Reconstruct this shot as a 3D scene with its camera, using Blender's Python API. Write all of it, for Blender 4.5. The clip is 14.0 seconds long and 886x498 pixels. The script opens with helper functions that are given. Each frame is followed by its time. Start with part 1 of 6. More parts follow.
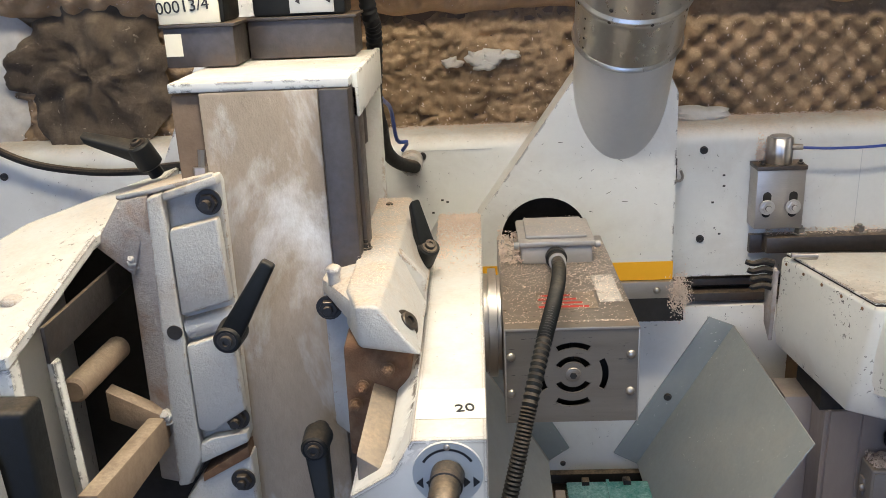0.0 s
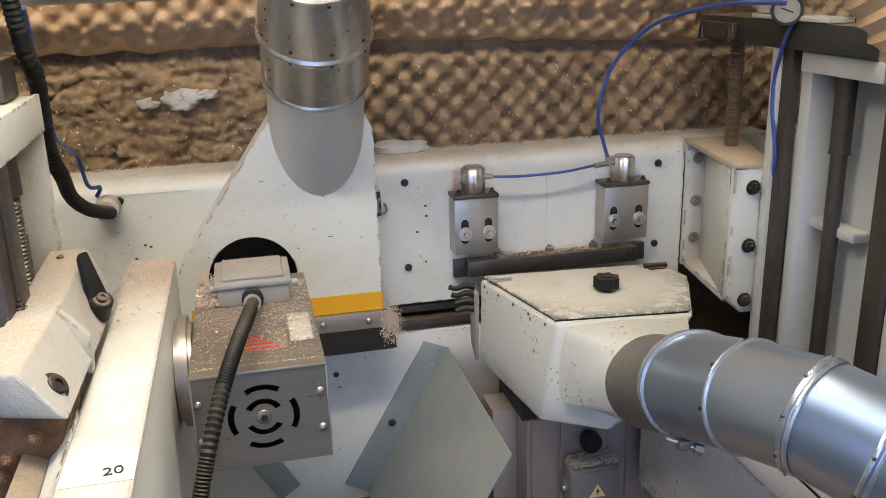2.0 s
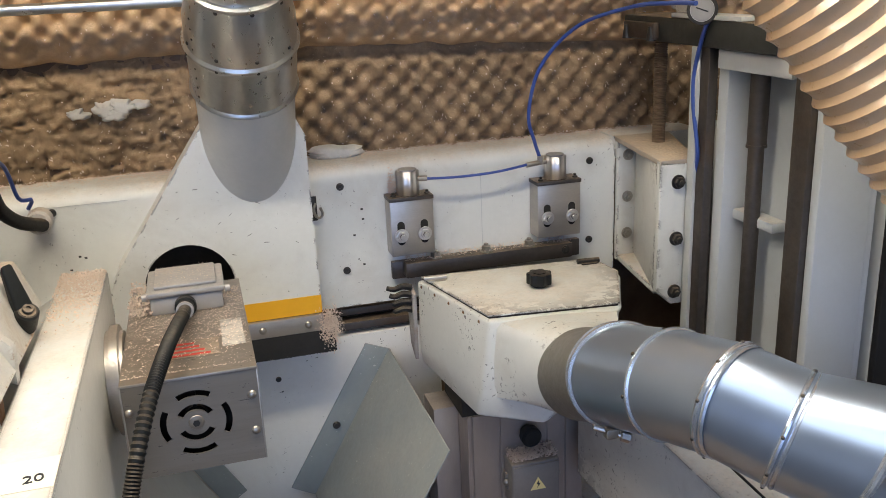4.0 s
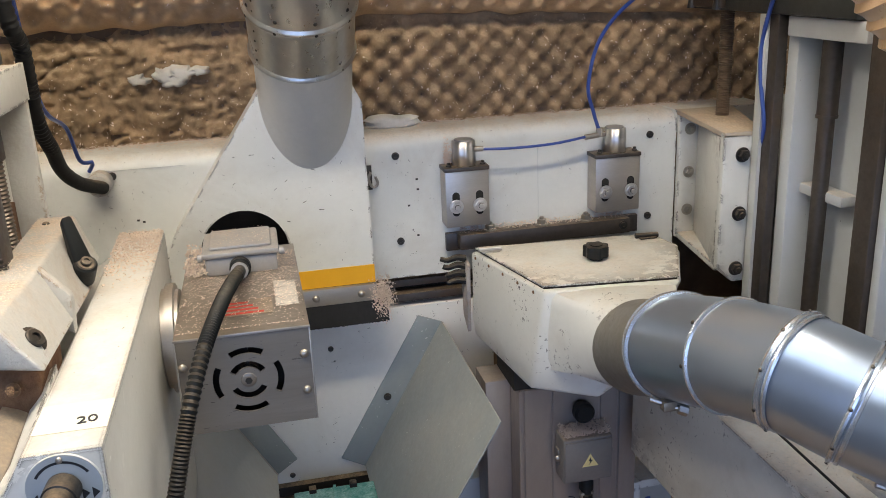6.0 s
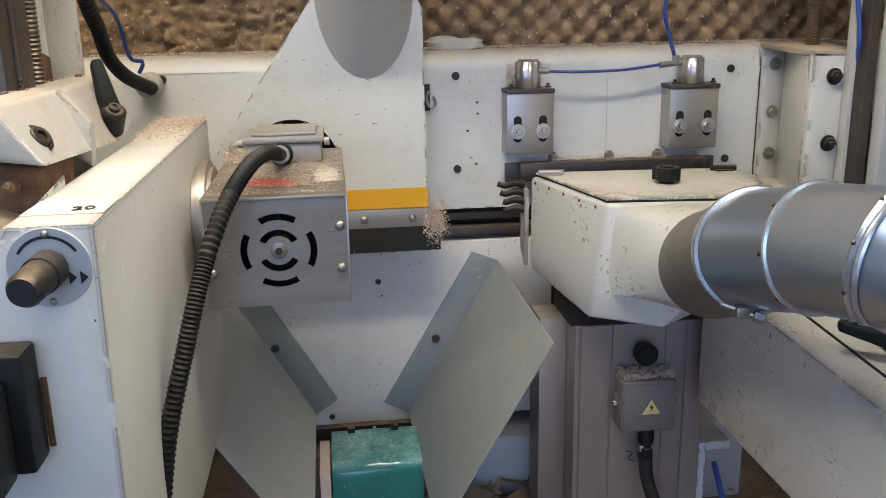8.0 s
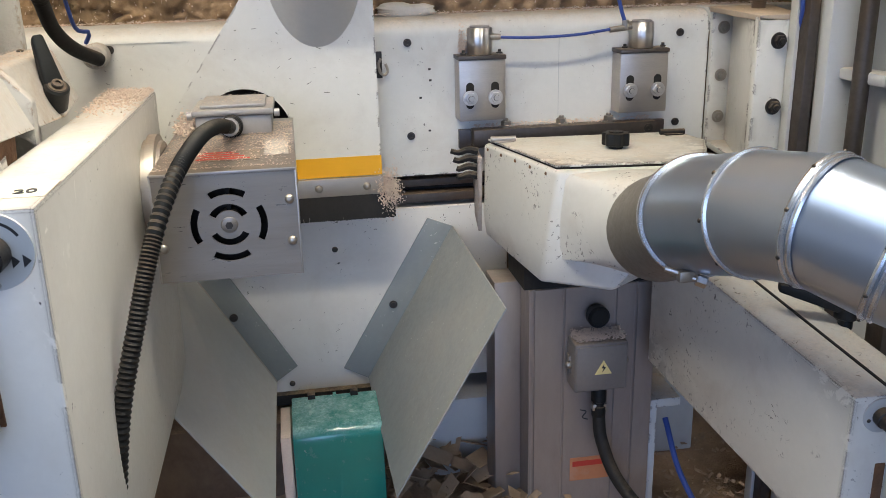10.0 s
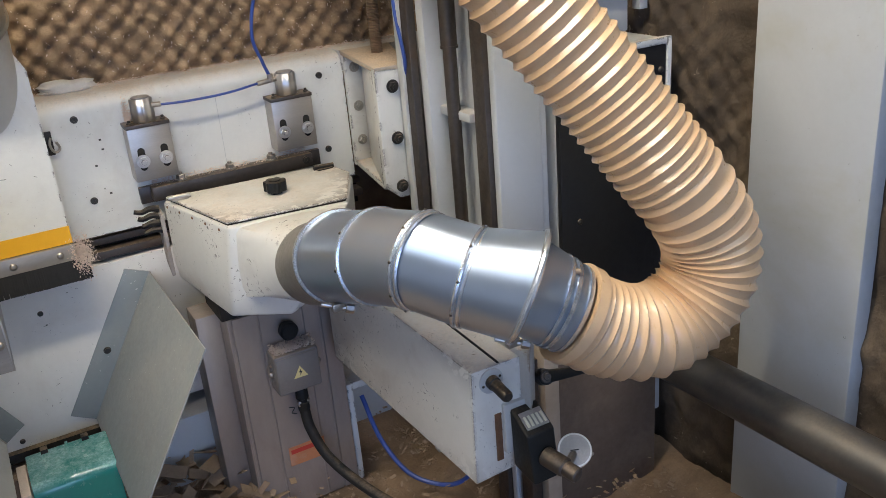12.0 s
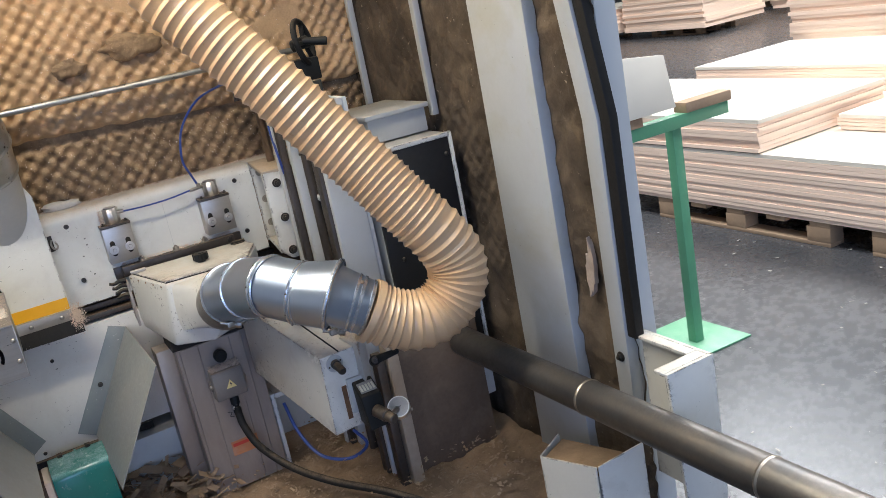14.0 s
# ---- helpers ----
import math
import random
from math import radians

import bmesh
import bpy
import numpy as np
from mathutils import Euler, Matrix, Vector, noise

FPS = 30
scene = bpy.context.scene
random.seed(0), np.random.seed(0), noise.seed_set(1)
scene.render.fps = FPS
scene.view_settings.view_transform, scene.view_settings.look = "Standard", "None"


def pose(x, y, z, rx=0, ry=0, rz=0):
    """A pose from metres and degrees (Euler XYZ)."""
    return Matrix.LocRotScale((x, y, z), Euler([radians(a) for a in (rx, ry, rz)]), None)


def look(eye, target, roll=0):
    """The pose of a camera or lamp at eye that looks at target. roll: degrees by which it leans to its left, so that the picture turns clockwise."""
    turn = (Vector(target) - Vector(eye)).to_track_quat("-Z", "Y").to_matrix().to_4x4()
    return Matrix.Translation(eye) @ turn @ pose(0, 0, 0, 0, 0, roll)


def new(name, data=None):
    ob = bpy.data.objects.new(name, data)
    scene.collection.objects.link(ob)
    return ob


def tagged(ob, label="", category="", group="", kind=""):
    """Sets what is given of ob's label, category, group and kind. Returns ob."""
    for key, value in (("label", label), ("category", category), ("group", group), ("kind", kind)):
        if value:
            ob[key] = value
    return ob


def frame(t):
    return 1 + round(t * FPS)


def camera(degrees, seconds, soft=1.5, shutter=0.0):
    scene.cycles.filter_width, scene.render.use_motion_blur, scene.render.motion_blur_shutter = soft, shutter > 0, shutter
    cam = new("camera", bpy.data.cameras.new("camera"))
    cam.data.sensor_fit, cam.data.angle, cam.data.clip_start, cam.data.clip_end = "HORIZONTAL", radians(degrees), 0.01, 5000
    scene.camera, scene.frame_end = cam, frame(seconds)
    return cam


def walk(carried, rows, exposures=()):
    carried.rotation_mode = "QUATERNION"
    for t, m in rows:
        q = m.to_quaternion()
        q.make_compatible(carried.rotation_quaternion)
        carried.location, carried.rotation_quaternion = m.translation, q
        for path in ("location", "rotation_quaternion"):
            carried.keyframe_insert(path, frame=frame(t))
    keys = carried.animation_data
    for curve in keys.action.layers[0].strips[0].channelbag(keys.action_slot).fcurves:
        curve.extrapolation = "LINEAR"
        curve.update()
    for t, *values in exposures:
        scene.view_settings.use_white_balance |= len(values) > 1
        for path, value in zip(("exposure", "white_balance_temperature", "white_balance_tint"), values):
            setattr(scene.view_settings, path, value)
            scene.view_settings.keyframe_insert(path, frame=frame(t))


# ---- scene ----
cam = camera(53.7, 14.0, soft=0.7)
METRES, EYE, TILT, LEAN, TURN = 1.5625, 1.515, 0.0, 0.0, 2.7
ROWS = [
    (0.0, 0.0, 0.0, 0.0, -0.86, -18.95, 2.49),
    (0.5, 0.0105, 0.0003, -0.0003, -3.35, -18.77, 2.47),
    (1.0, 0.0177, 0.0009, -0.001, -4.39, -18.87, 2.16),
    (1.5, 0.0409, -0.0056, 0.0058, -9.64, -18.35, 1.5),
    (2.0, 0.0639, -0.0121, 0.0082, -15.9, -17.69, 1.45),
    (2.5, 0.0846, -0.0211, 0.0097, -19.73, -17.54, 1.56),
    (5.0, 0.0833, -0.0327, 0.0094, -17.55, -17.54, 3.01),
    (5.5, 0.082, -0.0301, 0.0088, -16.39, -17.51, 2.84),
    (6.0, 0.0824, -0.0282, -0.013, -15.24, -18.01, 2.35),
    (6.5, 0.0849, -0.0229, -0.0528, -13.58, -17.8, 0.83),
    (7.0, 0.0871, -0.0123, -0.1087, -10.38, -12.77, 0.2),
    (7.5, 0.0904, -0.0073, -0.1351, -10.03, -13.63, 0.68),
    (8.0, 0.0976, -0.0107, -0.134, -10.09, -15.39, 1.0),
    (10.5, 0.115, -0.0253, -0.1163, -14.63, -18.22, 1.8),
    (11.0, 0.127, -0.041, -0.0899, -18.49, -18.06, 2.32),
    (11.5, 0.1327, -0.0772, -0.0497, -23.94, -20.61, 3.69),
    (12.0, 0.1161, -0.1497, 0.0019, -32.49, -22.65, 4.55),
    (12.5, 0.1119, -0.3112, 0.0343, -32.52, -20.69, 5.31),
    (13.0, 0.1082, -0.4122, 0.0548, -32.13, -19.49, 7.4),
    (13.5, 0.0914, -0.4938, 0.074, -32.41, -17.56, 8.05),
    (14.0, 0.0946, -0.6534, 0.0547, -32.41, -16.8, 10.67),
]
walk(cam, [(t, pose(0, 0, EYE, TILT, LEAN, TURN) @ pose(METRES * x, METRES * y, METRES * z, 90 + pitch, roll, yaw)) for t, x, y, z, yaw, pitch, roll in ROWS], [(0, 0.0), (8.2, 0.0), (10.5, 0.25), (11.0, 0.28), (11.5, 0.17), (12.0, 0.14), (13.0, 0.17), (14, 0.04)])

# ---- world and lights ----
world = bpy.data.worlds.new("world")
scene.world = world
world.use_nodes = True
wt = world.node_tree
sky = wt.nodes.new("ShaderNodeTexSky")
sky.sky_type = 'NISHITA'
sky.sun_disc = False
sky.sun_elevation, sky.sun_rotation = radians(40), radians(150)
wt.links.new(sky.outputs[0], wt.nodes["Background"].inputs[0])
wt.nodes["Background"].inputs[1].default_value = 0.1


def area(name, eye, target, sx, sy, watts, colour):
    lamp = bpy.data.lights.new(name, 'AREA')
    lamp.shape, lamp.size, lamp.size_y, lamp.energy, lamp.color = 'RECTANGLE', sx, sy, watts, colour
    ob = new(name, lamp)
    ob.matrix_world = look(eye, target)
    return ob


# unseen overhead lamps added for daylight, and the tube lamp under the hood's roof
area("overhead_daylight_fill", (0.5, -2.6, 6.9), (0.5, -2.6, 0), 9.0, 2.0, 190, (0.78, 0.88, 1.0))
area("overhead_daylight_fill", (9.0, 3.0, 6.9), (9.0, 3.0, 0), 3.0, 12.0, 1950, (0.93, 0.96, 1.0))
# third overhead lamp, added to brighten the edges of the board stacks
area("overhead_daylight_fill", (2.0, 4.5, 6.9), (2.0, 4.5, 0), 2.4, 9.0, 1000, (0.95, 0.97, 1.0))
area("gate_daylight", (-1.6, -8.6, 2.3), (0.3, 0.8, 1.0), 6.0, 3.8, 325, (0.36, 0.54, 1.0))
area("tube_lamp_light", (0.10, 0.58, 2.20), (0.10, 0.86, 0), 1.5, 0.12, 26, (1.0, 0.91, 0.75))

# ---- materials ----


def mat(name, col, rough=0.5, metal=0.0, var=0.12, big=5.0, fine=70.0, bump=0.12, chips=0.0, chip_col=(0.07, 0.065, 0.06),
        dust=0.0, dust_col=(0.56, 0.40, 0.25), stain=0.0, stain_col=(0.25, 0.16, 0.09), stain_size=7.0, coat=0.0, aniso=0.0,
        per_object=0.0, stretch=(1, 1, 1), chip_size=55.0, wear=0.0, spec=0.5):
    m = bpy.data.materials.new(name)
    m.use_nodes = True
    t = m.node_tree
    N, L = t.nodes, t.links
    b = N["Principled BSDF"]
    tc = N.new("ShaderNodeTexCoord")
    mp = N.new("ShaderNodeMapping")
    mp.inputs["Scale"].default_value = stretch
    L.new(tc.outputs["Object"], mp.inputs[0])

    def noise_tex(scale, detail=4.0, rough_=0.6, dist=0.0):
        n = N.new("ShaderNodeTexNoise")
        n.inputs["Scale"].default_value, n.inputs["Detail"].default_value = scale, detail
        n.inputs["Roughness"].default_value, n.inputs["Distortion"].default_value = rough_, dist
        L.new(mp.outputs[0], n.inputs["Vector"])
        return n.outputs["Fac"]

    def ramp(f, a, b_):
        r = N.new("ShaderNodeMapRange")
        r.inputs[1].default_value, r.inputs[2].default_value = a, b_
        L.new(f, r.inputs[0])
        return r.outputs[0]

    def mix(f, a, c):
        x = N.new("ShaderNodeMix")
        x.data_type = 'RGBA'
        for s, v in ((x.inputs[0], f), (x.inputs[6], a), (x.inputs[7], c)):
            if isinstance(v, (tuple, list)):
                s.default_value = (*v, 1)
            elif isinstance(v, float):
                s.default_value = v
            else:
                L.new(v, s)
        return x.outputs[2]

    def mul(a, c):
        x = N.new("ShaderNodeMath")
        x.operation = 'MULTIPLY'
        for s, v in zip(x.inputs, (a, c)):
            if isinstance(v, float):
                s.default_value = v
            else:
                L.new(v, s)
        return x.outputs[0]

    lo, hi = [c * (1 - var) for c in col], [min(1, c * (1 + var)) for c in col]
    nb, nf = noise_tex(big, 5), noise_tex(fine, 6, 0.7)
    c = mix(ramp(nb, 0.3, 0.7), lo, hi)
    c = mix(mul(ramp(nf, 0.35, 0.75), 0.35), c, [v * (1 - 1.6 * var) for v in col])
    rg = ramp(nf, 0.2, 0.8)
    rr = N.new("ShaderNodeMapRange")
    rr.inputs[3].default_value, rr.inputs[4].default_value = max(0.02, rough - 0.1), min(1, rough + 0.12)
    L.new(rg, rr.inputs[0])
    rout = rr.outputs[0]
    if per_object:
        oi = N.new("ShaderNodeObjectInfo")
        c = mix(mul(oi.outputs["Random"], per_object), c, [v * 0.55 for v in col])
    if stain:
        c = mix(mul(ramp(noise_tex(stain_size, 6, 0.65, 0.4), 0.50, 0.68), stain), c, stain_col)
    if chips:
        spots = ramp(noise_tex(chip_size, 3, 0.55, 0.9), 0.76 - chips, 0.775 - chips)
        c = mix(mul(spots, ramp(noise_tex(9.0, 4, 0.7), 0.47, 0.58)), c, chip_col)
    if wear:
        bv = N.new("ShaderNodeBevel")
        bv.samples = 4
        bv.inputs["Radius"].default_value = 0.005
        ge = N.new("ShaderNodeNewGeometry")
        dp = N.new("ShaderNodeVectorMath")
        dp.operation = 'DOT_PRODUCT'
        L.new(bv.outputs[0], dp.inputs[0])
        L.new(ge.outputs["True Normal"], dp.inputs[1])
        f = mul(ramp(dp.outputs["Value"], 0.985, 0.93), ramp(noise_tex(38.0, 5, 0.7, 0.5), 0.60 - wear, 0.63 - wear))
        c = mix(f, c, chip_col)
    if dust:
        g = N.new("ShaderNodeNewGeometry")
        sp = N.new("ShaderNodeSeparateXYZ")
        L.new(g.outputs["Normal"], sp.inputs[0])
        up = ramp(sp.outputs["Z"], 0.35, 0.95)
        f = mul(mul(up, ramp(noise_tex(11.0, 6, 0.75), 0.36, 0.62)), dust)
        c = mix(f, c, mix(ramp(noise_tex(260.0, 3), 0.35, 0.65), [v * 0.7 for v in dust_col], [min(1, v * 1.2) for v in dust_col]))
    L.new(c, b.inputs["Base Color"])
    L.new(rout, b.inputs["Roughness"])
    b.inputs["Metallic"].default_value = metal
    b.inputs["Specular IOR Level"].default_value = spec
    b.inputs["Coat Weight"].default_value = coat
    b.inputs["Anisotropic"].default_value = aniso
    if bump:
        bp = N.new("ShaderNodeBump")
        bp.inputs["Strength"].default_value, bp.inputs["Distance"].default_value = bump, 0.004
        L.new(nf, bp.inputs["Height"])
        L.new(bp.outputs[0], b.inputs["Normal"])
    return m


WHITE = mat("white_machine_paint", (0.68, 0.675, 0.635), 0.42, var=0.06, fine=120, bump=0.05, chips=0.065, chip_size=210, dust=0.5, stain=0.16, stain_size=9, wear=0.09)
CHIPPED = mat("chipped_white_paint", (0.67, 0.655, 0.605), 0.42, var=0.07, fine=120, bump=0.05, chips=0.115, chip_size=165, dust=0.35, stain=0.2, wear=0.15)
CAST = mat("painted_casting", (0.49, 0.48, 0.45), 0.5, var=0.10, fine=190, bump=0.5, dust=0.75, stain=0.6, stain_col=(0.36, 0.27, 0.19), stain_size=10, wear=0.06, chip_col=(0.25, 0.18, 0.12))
COLUMN = mat("dusty_column_paint", (0.34, 0.27, 0.20), 0.55, var=0.22, big=9, fine=150, bump=0.4, stain=0.95, stain_col=(0.69, 0.68, 0.66), stain_size=8.5, chips=0.05, chip_size=60, chip_col=(0.19, 0.115, 0.065), stretch=(1, 1, 0.5))
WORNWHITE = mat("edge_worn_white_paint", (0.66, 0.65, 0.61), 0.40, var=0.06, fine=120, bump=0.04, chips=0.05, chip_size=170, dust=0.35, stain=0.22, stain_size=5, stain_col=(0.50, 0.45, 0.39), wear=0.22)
# white paint with the guide column's bluish shade put into its colour
SHADEDWHITE = mat("shaded_white_paint", (0.50, 0.525, 0.55), 0.45, var=0.06, fine=110, bump=0.04, chips=0.03, chip_size=180, dust=0.4, stain=0.3, stain_col=(0.42, 0.40, 0.36), stain_size=4)
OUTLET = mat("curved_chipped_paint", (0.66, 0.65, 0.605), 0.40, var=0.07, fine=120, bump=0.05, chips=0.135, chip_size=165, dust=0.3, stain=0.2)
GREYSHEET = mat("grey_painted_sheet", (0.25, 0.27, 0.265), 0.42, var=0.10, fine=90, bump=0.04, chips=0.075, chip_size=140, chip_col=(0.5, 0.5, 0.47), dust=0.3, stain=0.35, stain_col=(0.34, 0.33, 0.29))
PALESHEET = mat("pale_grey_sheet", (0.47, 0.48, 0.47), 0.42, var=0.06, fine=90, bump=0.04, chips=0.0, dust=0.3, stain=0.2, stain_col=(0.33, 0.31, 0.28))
STEEL = mat("dark_oxidised_steel", (0.11, 0.095, 0.085), 0.48, metal=0.75, var=0.25, fine=110, bump=0.15, dust=0.55, stain=0.5, stain_col=(0.16, 0.10, 0.06))
BRUSHED = mat("milled_steel", (0.47, 0.435, 0.39), 0.40, metal=0.8, var=0.10, big=9, fine=160, bump=0.05, dust=0.3, stretch=(1, 1, 4))
STAINLESS = mat("stainless_sheet", (0.30, 0.26, 0.215), 0.32, metal=0.7, var=0.12, fine=140, bump=0.04, dust=0.15, dust_col=(0.66, 0.54, 0.45), stain=0.3, stain_col=(0.17, 0.13, 0.095), stretch=(0.3, 1, 3))
ALU = mat("aluminium_profile", (0.37, 0.32, 0.285), 0.42, metal=0.5, var=0.16, big=4, fine=60, bump=0.05, dust=0.3, stain=0.5, stain_col=(0.25, 0.20, 0.17), stretch=(1, 1, 0.35))


def sheet_zinc(name, col, rough):
    """Smooth zinc-coated sheet: faint cloudy tone, even gloss."""
    m = bpy.data.materials.new(name)
    m.use_nodes = True
    N, L = m.node_tree.nodes, m.node_tree.links
    b = N["Principled BSDF"]
    n = N.new("ShaderNodeTexNoise")
    n.inputs["Scale"].default_value, n.inputs["Detail"].default_value = 14.0, 2.0
    tc = N.new("ShaderNodeTexCoord")
    L.new(tc.outputs["Object"], n.inputs["Vector"])
    x = N.new("ShaderNodeMix")
    x.data_type = 'RGBA'
    x.inputs[6].default_value = (*[0.90 * v for v in col], 1)
    x.inputs[7].default_value = (*[1.08 * v for v in col], 1)
    L.new(n.outputs["Fac"], x.inputs[0])
    L.new(x.outputs[2], b.inputs["Base Color"])
    b.inputs["Metallic"].default_value, b.inputs["Roughness"].default_value = 0.85, rough
    return m


GALV = sheet_zinc("galvanised_duct", (0.42, 0.49, 0.60), 0.29)
BRIGHTGALV = sheet_zinc("bright_galvanised_bead", (0.62, 0.66, 0.72), 0.26)
DULLGALV = mat("dull_galvanised_duct", (0.47, 0.475, 0.46), 0.31, metal=0.9, var=0.16, big=10, fine=110, bump=0.05, dust=0.2, stain=0.35, stain_col=(0.30, 0.26, 0.21), stain_size=9, chips=0.05, chip_size=90, chip_col=(0.10, 0.09, 0.08), stretch=(1, 1, 0.5))
NECK = mat("grey_white_painted_neck", (0.58, 0.57, 0.53), 0.42, metal=0.15, var=0.07, fine=120, bump=0.04, dust=0.2)
GREYCAST = mat("grey_cast_aluminium", (0.34, 0.33, 0.32), 0.45, metal=0.3, var=0.10, fine=200, bump=0.2, dust=0.4, dust_col=(0.58, 0.47, 0.38))
BLACK = mat("black_plastic", (0.012, 0.013, 0.013), 0.5, var=0.15, fine=150, bump=0.12, dust=0.12, spec=0.25)
RUBBER = mat("black_rubber", (0.018, 0.017, 0.016), 0.62, var=0.2, fine=150, bump=0.1, dust=0.35, spec=0.25)
BOLT = mat("bolt_steel", (0.40, 0.37, 0.33), 0.35, metal=0.9, var=0.2, fine=300, bump=0.1, dust=0.3)
DARKBOLT = mat("dark_bolt", (0.06, 0.055, 0.05), 0.45, metal=0.7, var=0.2, fine=300, bump=0.1, dust=0.4)
# near-black colour that stands for the shade in gaps and recesses
DARK = mat("gap_shade_black", (0.02, 0.017, 0.014), 0.9, var=0.3, bump=0.1)
YELLOW = mat("yellow_stripe", (0.78, 0.40, 0.015), 0.45, var=0.06, bump=0.03, dust=0.1)
# pale teal on upward faces paints in the sheen together with the dust
TEAL = mat("green_machine_enamel", (0.010, 0.19, 0.16), 0.22, var=0.14, fine=60, bump=0.03, chips=0.03, chip_col=(0.5, 0.55, 0.5), dust=0.75, dust_col=(0.36, 0.58, 0.56), coat=0.4)
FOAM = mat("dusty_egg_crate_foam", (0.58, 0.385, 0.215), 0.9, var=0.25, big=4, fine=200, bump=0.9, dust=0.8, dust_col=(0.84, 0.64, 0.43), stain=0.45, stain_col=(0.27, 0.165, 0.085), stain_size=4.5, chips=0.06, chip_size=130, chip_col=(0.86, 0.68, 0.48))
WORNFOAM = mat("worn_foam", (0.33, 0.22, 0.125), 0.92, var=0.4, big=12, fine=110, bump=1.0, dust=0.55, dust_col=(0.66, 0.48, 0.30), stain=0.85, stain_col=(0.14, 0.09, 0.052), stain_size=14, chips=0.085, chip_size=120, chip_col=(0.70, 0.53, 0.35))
DARKFOAM = mat("dark_brown_foam", (0.10, 0.072, 0.048), 0.92, var=0.4, big=10, fine=120, bump=1.0, dust=0.5, dust_col=(0.30, 0.22, 0.14), stain=0.8, stain_col=(0.19, 0.14, 0.09), stain_size=10, chips=0.085, chip_size=75, chip_col=(0.42, 0.34, 0.25))
PLASTER = mat("white_torn_backing", (0.58, 0.55, 0.50), 0.85, var=0.22, fine=90, bump=0.5, stain=0.4, stain_col=(0.42, 0.34, 0.25), stain_size=30)
LOWPANEL = mat("pale_lower_panel", (0.69, 0.665, 0.62), 0.42, var=0.07, fine=90, bump=0.04, chips=0.075, chip_size=170, dust=0.3, stain=0.35, stain_col=(0.50, 0.44, 0.37), stain_size=6)
BAREROD = mat("dusty_brown_rod", (0.27, 0.19, 0.125), 0.75, var=0.3, fine=120, bump=0.3, dust=0.7, dust_col=(0.50, 0.39, 0.27), stain=0.6, stain_col=(0.16, 0.11, 0.075), stain_size=14)
ROUGH = mat("rough_dirty_casting", (0.40, 0.36, 0.33), 0.65, var=0.25, big=14, fine=150, bump=0.9, dust=0.5, stain=0.8, stain_col=(0.27, 0.16, 0.09), stain_size=16)
POST = mat("post_paint", (0.47, 0.49, 0.505), 0.5, var=0.05, fine=100, bump=0.05, chips=0.04, chip_size=200, stain=0.8, stain_col=(0.40, 0.385, 0.31), stain_size=2.4)
SPLINTER = mat("brown_splinters", (0.40, 0.28, 0.18), 0.9, var=0.3, fine=200, bump=0.3)
SAWDUST = mat("sawdust", (0.36, 0.24, 0.145), 0.95, var=0.3, big=13, fine=220, bump=1.0, stain=0.7, stain_col=(0.18, 0.12, 0.075), stain_size=7, chips=0.09, chip_size=110, chip_col=(0.58, 0.43, 0.29))
CHIP = mat("wood_chips", (0.74, 0.60, 0.49), 0.85, var=0.22, fine=300, bump=0.3)
HOSE = mat("amber_suction_hose", (0.64, 0.425, 0.245), 0.31, var=0.08, big=4, fine=120, bump=0.04, coat=0.25, dust=0.1)
CONCRETE = mat("polished_concrete", (0.064, 0.065, 0.069), 0.26, var=0.22, big=1.1, fine=16, bump=0.03, chips=0.06, chip_col=(0.45, 0.44, 0.42), chip_size=60, stain=0.6, stain_col=(0.055, 0.055, 0.060), stain_size=1.6)
BOARD = mat("plywood_edge", (0.92, 0.70, 0.55), 0.7, var=0.08, big=3, fine=60, bump=0.1, per_object=0.12, stretch=(0.4, 0.4, 9))
GREYBOX = mat("dusty_grey_switch_box", (0.20, 0.182, 0.17), 0.5, metal=0.2, var=0.12, fine=200, bump=0.15, dust=0.6, stain=0.3, stain_col=(0.26, 0.21, 0.17))
DIRTYSTEEL = mat("dusty_bare_steel", (0.27, 0.225, 0.18), 0.5, metal=0.45, var=0.2, big=9, fine=120, bump=0.2, dust=0.5, stain=0.5, stain_col=(0.36, 0.27, 0.18), stain_size=14)
BOARDTOP = mat("pale_board_face", (0.72, 0.66, 0.56), 0.6, var=0.05, fine=40, bump=0.05)
PALLET = mat("pallet_wood", (0.40, 0.27, 0.17), 0.8, var=0.2, fine=60, bump=0.3, per_object=0.4)
GREEN = mat("green_painted_steel", (0.11, 0.34, 0.19), 0.4, var=0.1, fine=90, bump=0.05, dust=0.4, dust_col=(0.42, 0.60, 0.46))
BLUE = mat("blue_air_tube", (0.035, 0.075, 0.30), 0.35, var=0.1, bump=0.02)
PAPER = mat("cream_paper_label", (0.72, 0.68, 0.55), 0.7, var=0.06, bump=0.05, stain=0.25, stain_col=(0.5, 0.42, 0.3))
INK = mat("black_ink", (0.02, 0.02, 0.022), 0.7, var=0.05, bump=0.0)
RED = mat("red_print", (0.55, 0.05, 0.03), 0.6, bump=0.0)
ORANGE = mat("faded_orange_sticker", (0.55, 0.22, 0.10), 0.6, var=0.2, bump=0.02, stain=0.5, stain_col=(0.45, 0.36, 0.28), stain_size=20)
RUST = mat("rusty_smear", (0.17, 0.085, 0.042), 0.9, var=0.4, big=24, fine=120, bump=0.9, stain=0.5, stain_col=(0.33, 0.22, 0.13), stain_size=18)
HALLWALL = mat("pale_hall_wall", (0.55, 0.56, 0.56), 0.7, var=0.05, big=0.6, fine=5, bump=0.05)
